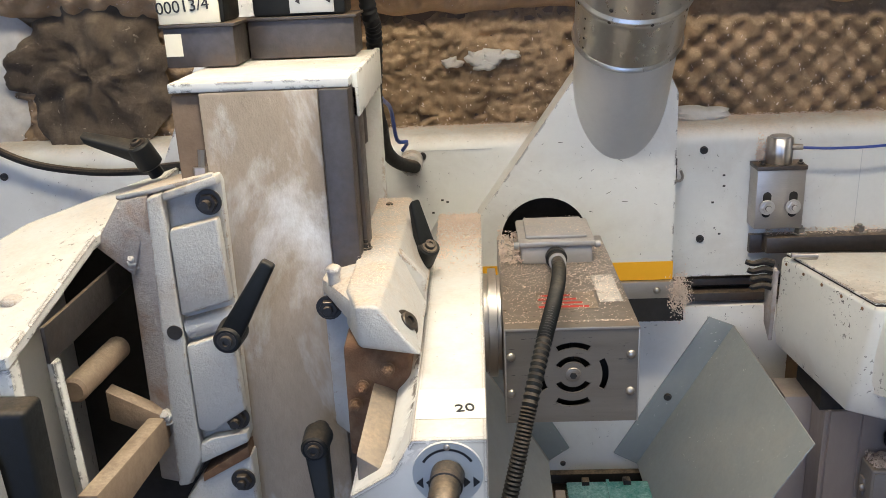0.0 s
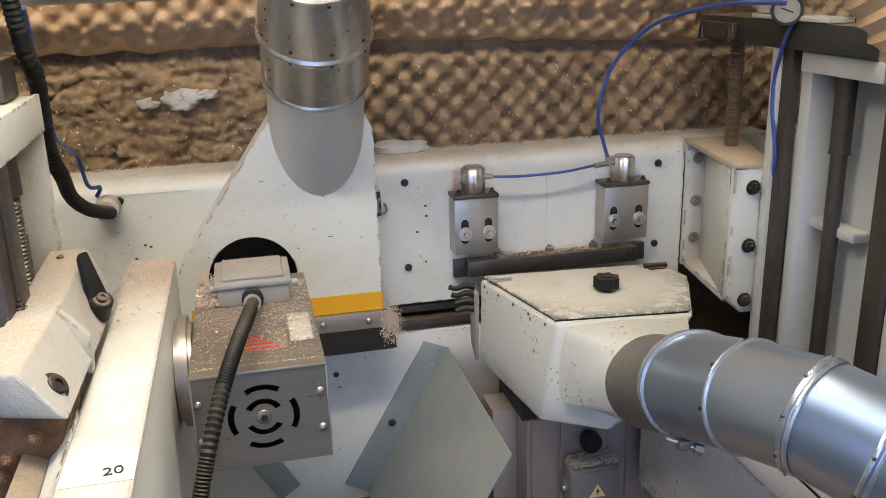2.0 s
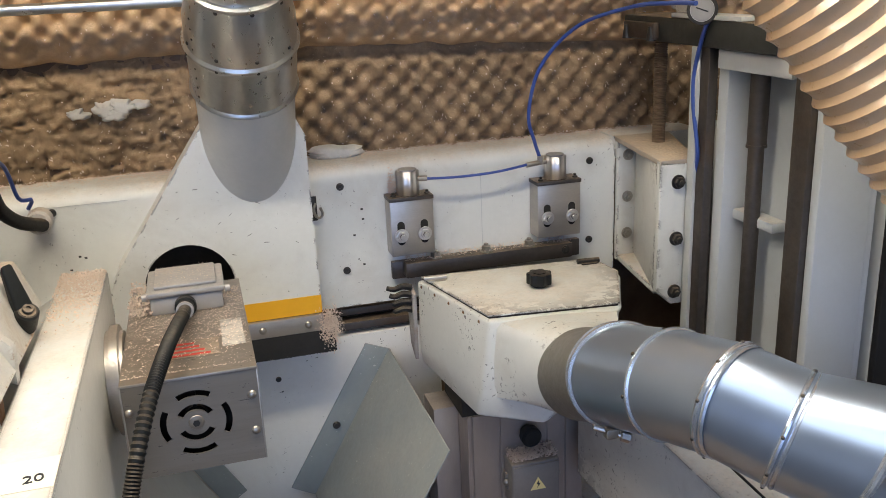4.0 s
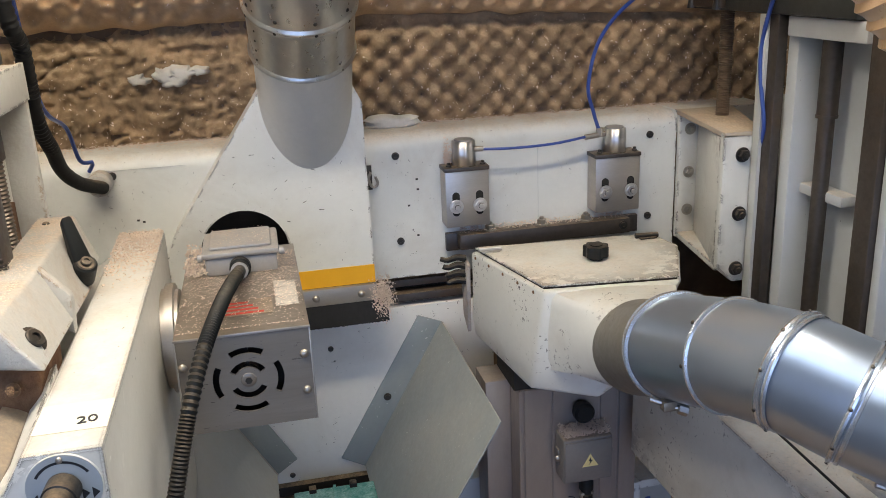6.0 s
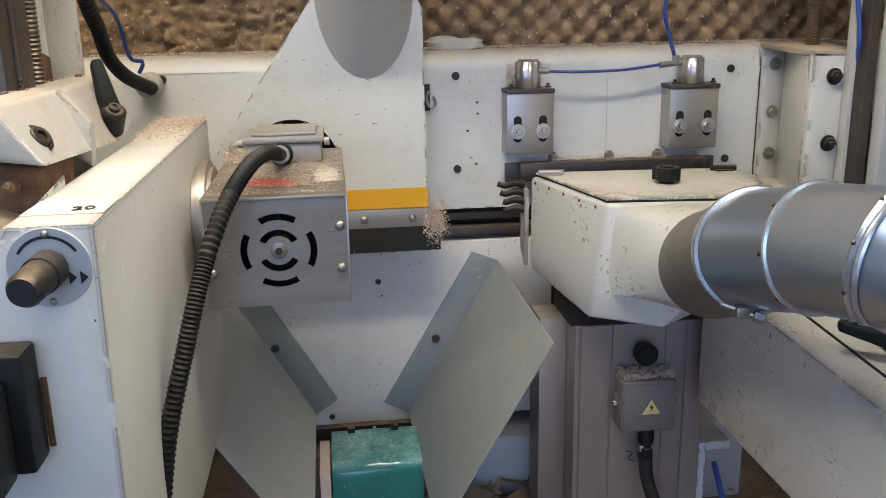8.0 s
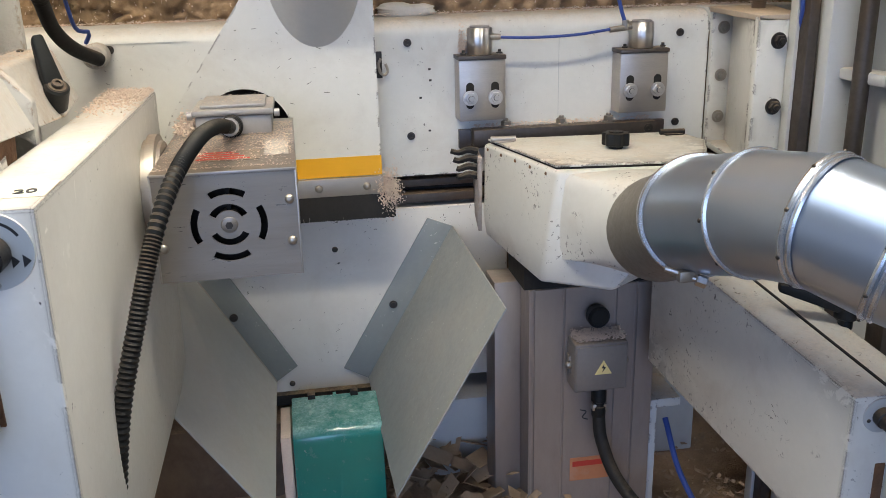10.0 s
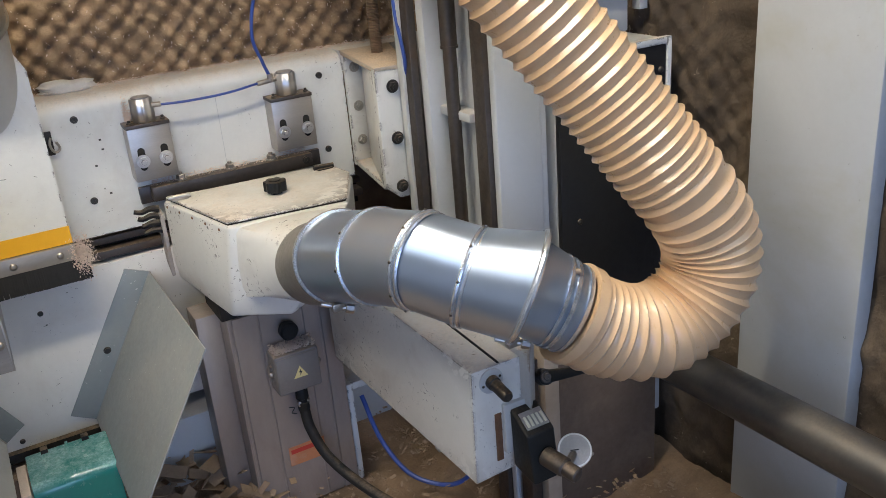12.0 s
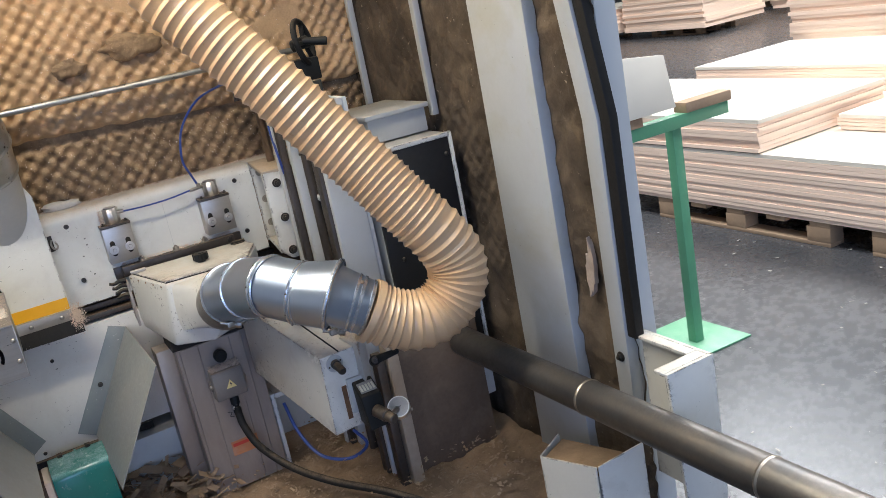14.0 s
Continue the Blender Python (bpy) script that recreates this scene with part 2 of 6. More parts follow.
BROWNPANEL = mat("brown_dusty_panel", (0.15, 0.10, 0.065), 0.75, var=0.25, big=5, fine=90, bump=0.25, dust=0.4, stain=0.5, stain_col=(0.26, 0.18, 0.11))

# ---- mesh helpers ----
ORIGIN = {}


def thing(name, at, label, category, group=""):
    ob = new(name)
    ob.location = at
    ob.empty_display_size = 0.02
    ORIGIN[ob.name] = Vector(at)
    return tagged(ob, label, category, group)


def finish(bm, name, material, origin, sharp=32):
    for f in bm.faces:
        f.smooth = True
    for e in bm.edges:
        if len(e.link_faces) == 2 and e.calc_face_angle(0) > radians(sharp):
            e.smooth = False
    bmesh.ops.translate(bm, verts=bm.verts, vec=-origin)
    me = bpy.data.meshes.new(name)
    bm.to_mesh(me)
    bm.free()
    me.materials.append(material)
    return me


def part(name, bm, material, parent, label=""):
    """One mesh, built in world metres, as a part of a thing or of a part."""
    o = ORIGIN[parent.name]
    ob = new(name, finish(bm, name, material, o))
    ob.parent = parent
    ORIGIN[ob.name] = o
    return tagged(ob, label)


def single(name, bm, material, label, category="", kind="", group=""):
    """A thing or a piece of the setting that is one mesh."""
    c = sum((v.co for v in bm.verts), Vector()) / max(1, len(bm.verts))
    c.z = min(v.co.z for v in bm.verts)
    ob = new(name, finish(bm, name, material, c))
    ob.location = c
    ORIGIN[ob.name] = c
    return tagged(ob, label, category, group, kind)


def join(*bms):
    out = bmesh.new()
    for b in bms:
        me = bpy.data.meshes.new("tmp")
        b.to_mesh(me)
        b.free()
        out.from_mesh(me)
        bpy.data.meshes.remove(me)
    return out


def bev(bm, w, seg=2):
    if w > 0:
        es = [e for e in bm.edges if len(e.link_faces) == 2 and e.calc_face_angle(0) > radians(20)]
        bmesh.ops.bevel(bm, geom=es, offset=w, segments=seg, profile=0.5, affect='EDGES', clamp_overlap=True)
    return bm


def hexa(c, w=0.0, seg=2):
    """A block from eight corners: four below, four above, both counter-clockwise."""
    bm = bmesh.new()
    v = [bm.verts.new(p) for p in c]
    for q in ((3, 2, 1, 0), (4, 5, 6, 7), (0, 1, 5, 4), (1, 2, 6, 5), (2, 3, 7, 6), (3, 0, 4, 7)):
        bm.faces.new([v[i] for i in q])
    bmesh.ops.recalc_face_normals(bm, faces=bm.faces)
    return bev(bm, w, seg)


def box(x0, x1, y0, y1, z0, z1, w=0.0015, seg=2):
    return hexa([(x0, y0, z0), (x1, y0, z0), (x1, y1, z0), (x0, y1, z0), (x0, y0, z1), (x1, y0, z1), (x1, y1, z1), (x0, y1, z1)], w, seg)


def prism(poly, axis, a, b, w=0.0015, seg=2):
    """A polygon drawn out along an axis: x (y, z), y (x, z) or z (x, y)."""
    bm = bmesh.new()

    def at(p, d):
        return {"x": (d, p[0], p[1]), "y": (p[0], d, p[1]), "z": (p[0], p[1], d)}[axis]
    lo, hi = [bm.verts.new(at(p, a)) for p in poly], [bm.verts.new(at(p, b)) for p in poly]
    bm.faces.new(lo), bm.faces.new(hi)
    for i in range(len(poly)):
        j = (i + 1) % len(poly)
        bm.faces.new((lo[i], lo[j], hi[j], hi[i]))
    bmesh.ops.recalc_face_normals(bm, faces=bm.faces)
    return bev(bm, w, seg)


def sheet(a, b, c, d, thick, w=0.0008):
    """A thin plate from four corners, thick along its normal."""
    a, b, c, d = [Vector(p) for p in (a, b, c, d)]
    n = (b - a).cross(d - a).normalized() * thick
    return hexa([a, b, c, d, a + n, b + n, c + n, d + n], w, 1)


def lathe(p0, p1, rings, n=28, caps=True):
    """A turned body along p0-p1: rings of (place 0..1, radius)."""
    p0, p1 = Vector(p0), Vector(p1)
    q = (p1 - p0).to_track_quat('Z', 'Y')
    length = (p1 - p0).length
    bm = bmesh.new()
    loops = []
    for s, r in rings:
        loops.append([bm.verts.new(p0 + q @ Vector((r * math.cos(2 * math.pi * i / n), r * math.sin(2 * math.pi * i / n), s * length))) for i in range(n)])
    for l0, l1 in zip(loops, loops[1:]):
        for i in range(n):
            bm.faces.new((l0[i], l0[(i + 1) % n], l1[(i + 1) % n], l1[i]))
    if caps:
        bm.faces.new(loops[0][::-1])
        bm.faces.new(loops[-1])
    bmesh.ops.recalc_face_normals(bm, faces=bm.faces)
    return bm


def cyl(p0, p1, r, r1=None, n=24, w=0.0):
    r1 = r if r1 is None else r1
    k = w / max(1e-6, (Vector(p1) - Vector(p0)).length)
    if w:
        return lathe(p0, p1, [(0, r - w), (k, r), (1 - k, r1), (1, r1 - w)], n)
    return lathe(p0, p1, [(0, r), (1, r1)], n)


def spline(pts, step):
    """Points at even steps along a smooth curve through pts."""
    P = [Vector(p) for p in pts]
    P = [2 * P[0] - P[1]] + P + [2 * P[-1] - P[-2]]
    dense = []
    for i in range(1, len(P) - 2):
        a, b, c, d = P[i - 1:i + 3]
        for k in range(40):
            t = k / 40
            dense.append(0.5 * (2 * b + (c - a) * t + (2 * a - 5 * b + 4 * c - d) * t * t + (3 * b - a - 3 * c + d) * t ** 3))
    dense.append(P[-2])
    out, acc = [dense[0]], 0.0
    for u, v in zip(dense, dense[1:]):
        acc += (v - u).length
        if acc >= step:
            out.append(v)
            acc = 0.0
    return out


def tube(pts, radius, n=14, caps=True):
    """A pipe along pts; radius is a number or a function of the point's index."""
    bm = bmesh.new()
    loops = []
    side = None
    for i, p in enumerate(pts):
        t = (pts[min(i + 1, len(pts) - 1)] - pts[max(i - 1, 0)]).normalized()
        if side is None:
            side = t.cross(Vector((0.13, 0.2, 1))).normalized()
        side = (side - t * side.dot(t)).normalized()
        up = t.cross(side)
        r = radius(i) if callable(radius) else radius
        loops.append([bm.verts.new(p + r * (math.cos(2 * math.pi * k / n) * side + math.sin(2 * math.pi * k / n) * up)) for k in range(n)])
    for l0, l1 in zip(loops, loops[1:]):
        for i in range(n):
            bm.faces.new((l0[i], l0[(i + 1) % n], l1[(i + 1) % n], l1[i]))
    if caps:
        bm.faces.new(loops[0][::-1])
        bm.faces.new(loops[-1])
    bmesh.ops.recalc_face_normals(bm, faces=bm.faces)
    return bm


def hexhead(p, d, r=0.007, h=0.006, washer=True):
    """A hexagon nut or bolt head with its washer at p, facing along d."""
    p, d = Vector(p), Vector(d).normalized()
    bs = []
    if washer:
        bs.append(cyl(p, p + d * 0.002, r * 1.35, n=20, w=0.0004))
    bs.append(cyl(p + d * 0.0015, p + d * h, r, n=6, w=0.0008))
    bs.append(cyl(p + d * h, p + d * (h + 0.004), r * 0.5, n=14, w=0.0006))
    return join(*bs)


def sockethead(p, d, r=0.008, h=0.008):
    """A socket-head screw: a ring with a recessed middle."""
    p, d = Vector(p), Vector(d).normalized()
    return join(cyl(p, p + d * 0.0015, r * 1.45, n=20), lathe(p + d * 0.001, p + d * h, [(0, r), (0.85, r), (1, r * 0.88), (1, r * 0.5), (0.45, r * 0.48), (0.45, 0.0005)], 18))


def dome(p, d, r=0.005):
    p, d = Vector(p), Vector(d).normalized()
    return lathe(p, p + d * r * 0.7, [(0, r), (0.35, r * 0.95), (0.7, r * 0.72), (0.95, r * 0.35), (1, r * 0.05)], 14)


def clamp_lever(at, to, label, axis=(0, -1, 0), size=1.0):
    """A clamping lever: hub on its screw, and a tapering grip from at to to."""
    at, to, ax = Vector(at), Vector(to), Vector(axis).normalized()
    ob = thing("clamp_lever", at, label, "clamp lever", "clamp levers")
    r = 0.0135 * size
    part("hub", join(cyl(at - ax * 0.004, at + ax * 0.026 * size, r * 1.05, r * 0.95, n=20, w=0.002), cyl(at - ax * 0.016, at, r * 0.62, n=12)), BLACK, ob)
    g = (to - at)
    s = g.normalized()
    u = s.cross(ax).normalized()
    a = at + ax * 0.012 * size
    b = to + ax * 0.030 * size
    c = []
    for p, hw, hh in ((a, 0.011 * size, 0.011 * size), (b, 0.0065 * size, 0.0055 * size)):
        c.append([p - u * hw - ax * hh, p + u * hw - ax * hh, p + u * hw + ax * hh, p - u * hw + ax * hh])
    part("grip", hexa(c[0] + c[1], 0.003 * size, 3), BLACK, ob)
    part("screw", sockethead(at + ax * 0.025 * size, ax, 0.0062 * size, 0.005), DARKBOLT, ob)
    return ob


def text_bm(body, size, m, depth=0.0004):
    cu = bpy.data.curves.new("t", 'FONT')
    cu.body, cu.size, cu.extrude = body, size, depth
    cu.align_x, cu.align_y = 'CENTER', 'CENTER'
    ob = bpy.data.objects.new("t", cu)
    scene.collection.objects.link(ob)
    bpy.context.view_layer.update()
    me = bpy.data.meshes.new_from_object(ob.evaluated_get(bpy.context.evaluated_depsgraph_get()))
    bpy.data.objects.remove(ob)
    bm = bmesh.new()
    bm.from_mesh(me)
    bpy.data.meshes.remove(me)
    bm.transform(m)
    return bm


def flakes(name, n, place, material, label, lo=0.002, hi=0.006, parent=None):
    """Loose wood chips as one sheet of stuff; place() gives a point and a tilt in radians."""
    vs, fs = [], []
    for _ in range(n):
        p, tilt = place()
        a, b = random.uniform(lo, hi), random.uniform(lo, hi) * 0.55
        h = min(0.0006, 0.22 * b)
        m = Euler((random.gauss(0, tilt), random.gauss(0, tilt), random.uniform(0, 6.3))).to_matrix()
        k = len(vs)
        for z in (-h, h):
            for x, y in ((-a, -b), (a, -b * 0.6), (a * 0.8, b), (-a * 0.9, b * 0.7)):
                vs.append(Vector(p) + m @ Vector((x, y, z + 0.25 * abs(x))))
        fs += [tuple(k + i for i in q) for q in ((3, 2, 1, 0), (4, 5, 6, 7), (0, 1, 5, 4), (1, 2, 6, 5), (2, 3, 7, 6), (3, 0, 4, 7))]
    me = bpy.data.meshes.new(name)
    me.from_pydata(vs, [], fs)
    me.materials.append(material)
    ob = new(name, me)
    if parent is not None:
        ob.parent = parent
        ob.matrix_parent_inverse = Matrix.Translation(-ORIGIN[parent.name])
    return tagged(ob, label, "" if parent is not None else "wood chips", kind="stuff")


def relief(name, nu, nv, at, material, thick=0.02):
    """A closed slab whose face follows at(u, v), u and v from 0 to 1; the back lies thick behind along the second result."""
    vs, fs = [], []
    for j in range(nv + 1):
        for i in range(nu + 1):
            vs.append(at(i / nu, j / nv))
    for j in range(nv):
        for i in range(nu):
            k = j * (nu + 1) + i
            fs.append((k, k + 1, k + nu + 2, k + nu + 1))
    me = bpy.data.meshes.new(name)
    me.from_pydata(vs, [], fs)
    me.polygons.foreach_set("use_smooth", [True] * len(fs))
    me.materials.append(material)
    return new(name, me)


def smooth(a, b, x):
    t = min(1, max(0, (x - a) / (b - a)))
    return t * t * (3 - 2 * t)

# ---- the hall ----
single("ground", box(-9, 26, -9, 26, -0.12, 0.0, 0), CONCRETE, "polished grey concrete hall floor with scattered chips", kind="structure")
single("wall_far", box(-9, 26, 26, 26.2, 0, 7.2, 0), HALLWALL, "pale hall wall", kind="structure")
single("wall_east", box(26, 26.2, -9, 26, 0, 7.2, 0), HALLWALL, "pale hall wall", kind="structure")
single("wall_west", box(-9.2, -9, -9, 26, 0, 7.2, 0), HALLWALL, "pale hall wall", kind="structure")
single("wall_south", box(-9, 26, -9.2, -9, 0, 7.2, 0), HALLWALL, "pale hall wall", kind="structure")
single("ceiling", box(-9, 26, -9, 26, 7.2, 7.4, 0), HALLWALL, "pale hall ceiling", kind="structure")

# ---- the sound hood round the machine: back wall, side wall, roof ----
single("wall_back", box(-1.7, 1.27, 1.425, 1.48, 0.1, 2.32, 0), BROWNPANEL, "hood back panel behind the foam", kind="structure")
single("wall_left", box(-1.75, -1.70, 0.25, 1.48, 0.1, 2.32, 0), HALLWALL, "hood end panel", kind="structure")
single("hood_roof", box(-1.75, 1.30, 0.25, 1.48, 2.32, 2.36, 0), HALLWALL, "hood roof panel", kind="structure")
lamp = thing("tube_lamp", (0.10, 0.58, 2.26), "white tube lamp under the hood roof", "lamp")
part("housing", box(-0.70, 0.90, 0.50, 0.66, 2.26, 2.32), WHITE, lamp)

P = 0.043


def crate(x, z):
    x += 0.006 * noise.noise((x * 14, z * 14, 40)) + 0.010 * noise.noise((x * 4, z * 4, 42))
    z += 0.006 * noise.noise((x * 14, z * 14, 44)) + 0.008 * noise.noise((x * 4, z * 4, 46))
    c = 0.5 * (math.cos(2 * math.pi * (x + z) / P) + math.cos(2 * math.pi * (x - z) / P))
    c = c if c < 0.55 else 0.55 + 0.5 * (c - 0.55)
    return c * (0.85 + 0.5 * noise.noise((x * 7, z * 7, 48))) + 0.22 * noise.noise((x * 60, z * 60, 50)) + 0.16 * noise.noise((x * 130, z * 130, 52))


def upper_foam(u, v):
    x, z = -1.05 + 2.29 * u, 1.419 + 0.497 * v
    roll = math.sqrt(max(0, 1 - (1 - min(1, v * 0.497 / 0.04)) ** 2))
    n = noise.noise((x * 3, z * 3, 0.3))
    bare = smooth(0.15, 0.3, noise.noise((x * 5, z * 6, 4))) * smooth(1.53, 1.6, z)
    y = 1.414 - 0.040 * roll - 0.012 * n - 0.0130 * crate(x + 0.004 * n, z + 0.006 * math.sin(9 * x)) * (1 - bare) * (0.4 + 0.6 * roll)
    return (x, y, z + 0.006 * math.sin(5 * x) + 0.006 * noise.noise((x * 22, 1, 3)) + 0.004 * n - 0.018 * (x - 0.2))


def lower_foam(u, v):
    x, z = -1.05 + 2.29 * u, 1.225 + 0.245 * v
    worn = 1 - smooth(0.11, 0.20, x + 0.05 * noise.noise((x * 9, z * 9, 1)))
    rough = 0.010 * noise.noise((x * 8, z * 10, 2)) + 0.008 * noise.noise((x * 26, z * 30, 5)) + 0.007 * noise.noise((x * 70, z * 80, 7)) + 0.004 * noise.noise((x * 140, z * 150, 8))
    crack = noise.noise((x * 11, z * 17, 9))
    rough -= 0.012 * smooth(0.03, 0.0, abs(crack)) * smooth(0.0, 0.2, noise.noise((x * 5, z * 5, 61)))
    zt = z + 0.018 * (x - 0.2) + 0.006 * noise.noise((x * 18, 2, 6))
    plain = smooth(1.388, 1.410, zt)
    pit = 0.012 * plain
    y = 1.410 - (1 - worn) * (1 - plain) * 0.0140 * crate(x, z) - 0.0022 * noise.noise((x * 95, z * 95, 71)) - worn * 1.35 * rough - 0.004 * noise.noise((x * 4, z * 4, 3)) + pit
    return (x, y, z)


tagged(relief("foam_upper_sheet", 640, 140, upper_foam, FOAM), "tan egg-crate foam sheet full of wood dust on the back wall", kind="structure")
tagged(relief("foam_lower_sheet", 720, 80, lower_foam, WORNFOAM), "worn brown foam sheet with egg-crate bumps and torn areas", kind="structure")


random.seed(17)


def on_foam():
    if random.random() < 0.5:
        p = upper_foam(random.uniform(0.12, 1), random.uniform(0.02, 0.75))
    else:
        p = lower_foam(random.uniform(0.12, 1), random.uniform(0.02, 0.66))
    return ((p[0], p[1] - 0.002, p[2]), 1.2)


flakes("foam_chips", 2200, on_foam, CHIP, "pale wood flecks stuck in the foam wall", 0.0006, 0.0026)


def patch(name, cx, cz, rx, rz, y, seed, material, label, ragged=0.5, depth=0.010):
    """A ragged uneven flake of surface on the back wall."""
    def at(u, v):
        a = 2 * math.pi * u
        k = 1 + ragged * noise.noise((math.cos(a) * 1.6, math.sin(a) * 1.6, seed)) + 0.35 * ragged * noise.noise((math.cos(a) * 4, math.sin(a) * 5, seed + 3))
        x, z = cx + rx * k * v * math.cos(a), cz + rz * k * v * math.sin(a)
        return (x, y + 0.022 * v ** 6 - depth * noise.noise((x * 30, z * 30, seed)) - 0.5 * depth * noise.noise((x * 90, z * 90, seed)), z)
    return tagged(relief(name, 72, 14, at, material), label, kind="structure")


for px_, pz_, rx_, rz_, sd in ((0.000, 1.348, 0.020, 0.013, 1.3), (0.030, 1.350, 0.026, 0.012, 5.3), (0.055, 1.352, 0.016, 0.007, 8.1), (0.015, 1.341, 0.022, 0.010, 2.6), (-0.040, 1.343, 0.017, 0.010, 4.1)):
    patch("torn_patch", px_, pz_, rx_, rz_, 1.3915, sd, PLASTER, "white backing showing through torn foam", 0.55, 0.0025)
patch("torn_patch", 0.352, 1.250, 0.052, 0.013, 1.378, 7.7, PLASTER, "white backing showing under the foam edge", 0.35, 0.0015)
patch("torn_patch", -0.84, 1.36, 0.13, 0.14, 1.388, 2.2, PLASTER, "grey plaster showing beside the torn foam", 0.4, 0.008)
patch("foam_hollow", -0.61, 1.350, 0.145, 0.115, 1.372, 6.2, DARKFOAM, "dark brown hollow in the foam wall", 0.35, 0.022)
patch("foam_tear", 0.62, 1.60, 0.07, 0.035, 1.340, 9.2, WORNFOAM, "bare torn spot in the tan foam", 0.35, 0.006)
patch("foam_tear", 0.46, 1.575, 0.04, 0.025, 1.340, 3.9, WORNFOAM, "bare torn spot in the tan foam", 0.35, 0.006)


def side_foam(u, v):
    y, z = 1.41 - 1.13 * u, 0.25 + 1.75 * v
    rough = 0.010 * noise.noise((y * 9, z * 9, 12)) + 0.007 * noise.noise((y * 33, z * 30, 15))
    egg = 0.004 * crate(y, z) * smooth(0.05, 0.2, noise.noise((y * 3, z * 2, 20)) + 0.15)
    return (1.232 - rough - egg, y, z)


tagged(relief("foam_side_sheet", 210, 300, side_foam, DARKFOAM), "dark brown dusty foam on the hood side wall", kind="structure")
single("wall_right", box(1.25, 1.30, 0.30, 1.48, 0.1, 2.32, 0.002), HALLWALL, "hood side wall", kind="structure")
single("trim", box(1.205, 1.222, 0.918, 0.938, 1.30, 2.3), PALESHEET, "thin pale steel strip holding the foam", kind="structure")
single("trim", box(1.205, 1.222, 1.300, 1.318, 1.30, 2.3), PALESHEET, "thin pale steel strip holding the foam", kind="structure")
single("torn_patch", prism([(0.388 + (0.013 + 0.006 * noise.noise((math.cos(a) * 3, math.sin(a) * 3, 5))) * math.cos(a) - 0.006 * math.sin(a), 0.985 + (0.055 + 0.03 * noise.noise((math.cos(a) * 3, math.sin(a) * 3, 9))) * math.sin(a)) for a in [2 * math.pi * k / 36 for k in range(36)]], "x", 1.2195, 1.229, 0), mat("pinkish_bare_patch", (0.50, 0.40, 0.33), 0.85, var=0.25, big=20, bump=0.5), "pale bare patch on the dark side wall", kind="structure")

# white post, end post with its seal, and the sheet foot
single("post_white", box(1.204, 1.236, 0.464, 0.672, 0.1, 2.32, 0.004), POST, "white painted flat steel post of the hood", kind="structure")
endpost = thing("end_post", (1.22, 0.31, 0.70), "white steel end post with a black rubber seal and one bolt", "post")
endpost["kind"] = "structure"
part("bar", prism([(0.285, 0.70), (0.328, 0.70), (0.326, 1.31), (0.388, 1.70), (0.428, 2.00), (0.428, 2.32), (0.385, 2.32), (0.342, 1.70), (0.280, 1.31)], "x", 1.205, 1.24, 0.002), POST, endpost)
part("seal", prism([(0.256, 0.868), (0.284, 0.868), (0.279, 1.31), (0.341, 1.70), (0.384, 2.00), (0.384, 2.32), (0.356, 2.32), (0.313, 1.70), (0.250, 1.315)], "x", 1.210, 1.232, 0.004), RUBBER, endpost, "black rubber seal")
part("bolt", hexhead((1.205, 0.306, 0.82), (-1, 0, 0), 0.008, 0.007), DARKBOLT, endpost)
foot = thing("sheet_foot", (1.21, 0.19, 0.55), "white folded sheet-metal corner at the foot of the end post", "sheet bracket")
foot["kind"] = "structure"
part("back_plate", prism([(0.275, 0.875), (0.088, 0.875), (0.120, 0.55), (0.275, 0.55)], "x", 1.238, 1.246, 0.001), WHITE, foot)
part("top_lip", box(1.215, 1.238, 0.125, 0.278, 0.868, 0.875), WHITE, foot)
part("front_plate", prism([(1.132, 0.875), (1.246, 0.875), (1.246, 0.55), (1.150, 0.55)], "y", 0.088, 0.096, 0.001), WHITE, foot)
part("front_lip", box(1.132, 1.238, 0.097, 0.124, 0.868, 0.875), WHITE, foot)

# ---- machine bed ----


def heap(u, v):
    x, y = -1.2 + 2.42 * u, 0.45 + 0.96 * v
    z = 0.445 + 0.03 * noise.noise((x * 4, y * 4, 31)) + 0.012 * noise.noise((x * 17, y * 17, 33)) + 0.006 * noise.noise((x * 50, y * 50, 35))
    z += 0.05 * smooth(1.25, 1.4, y) + 0.03 * smooth(1.0, 1.2, x)
    return (x, y, z)


tagged(relief("sawdust_bed", 260, 110, heap, SAWDUST), "brown sawdust and splinters on the machine bed", kind="stuff")
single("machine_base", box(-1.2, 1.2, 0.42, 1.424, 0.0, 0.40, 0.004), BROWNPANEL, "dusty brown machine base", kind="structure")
random.seed(5)
flakes("wood_splinters", 2400, lambda: ((random.uniform(0.15, 1.15), random.uniform(0.55, 1.38), 0.475 + random.uniform(-0.02, 0.025)), 0.4), SPLINTER, "loose wood chips strewn over the machine bed", 0.002, 0.007)
flakes("wood_slivers", 160, lambda: ((random.uniform(0.28, 0.55), random.uniform(1.05, 1.38), 0.50 + random.uniform(-0.02, 0.03)), 0.35), SPLINTER, "long wood slivers in a heap", 0.008, 0.035)

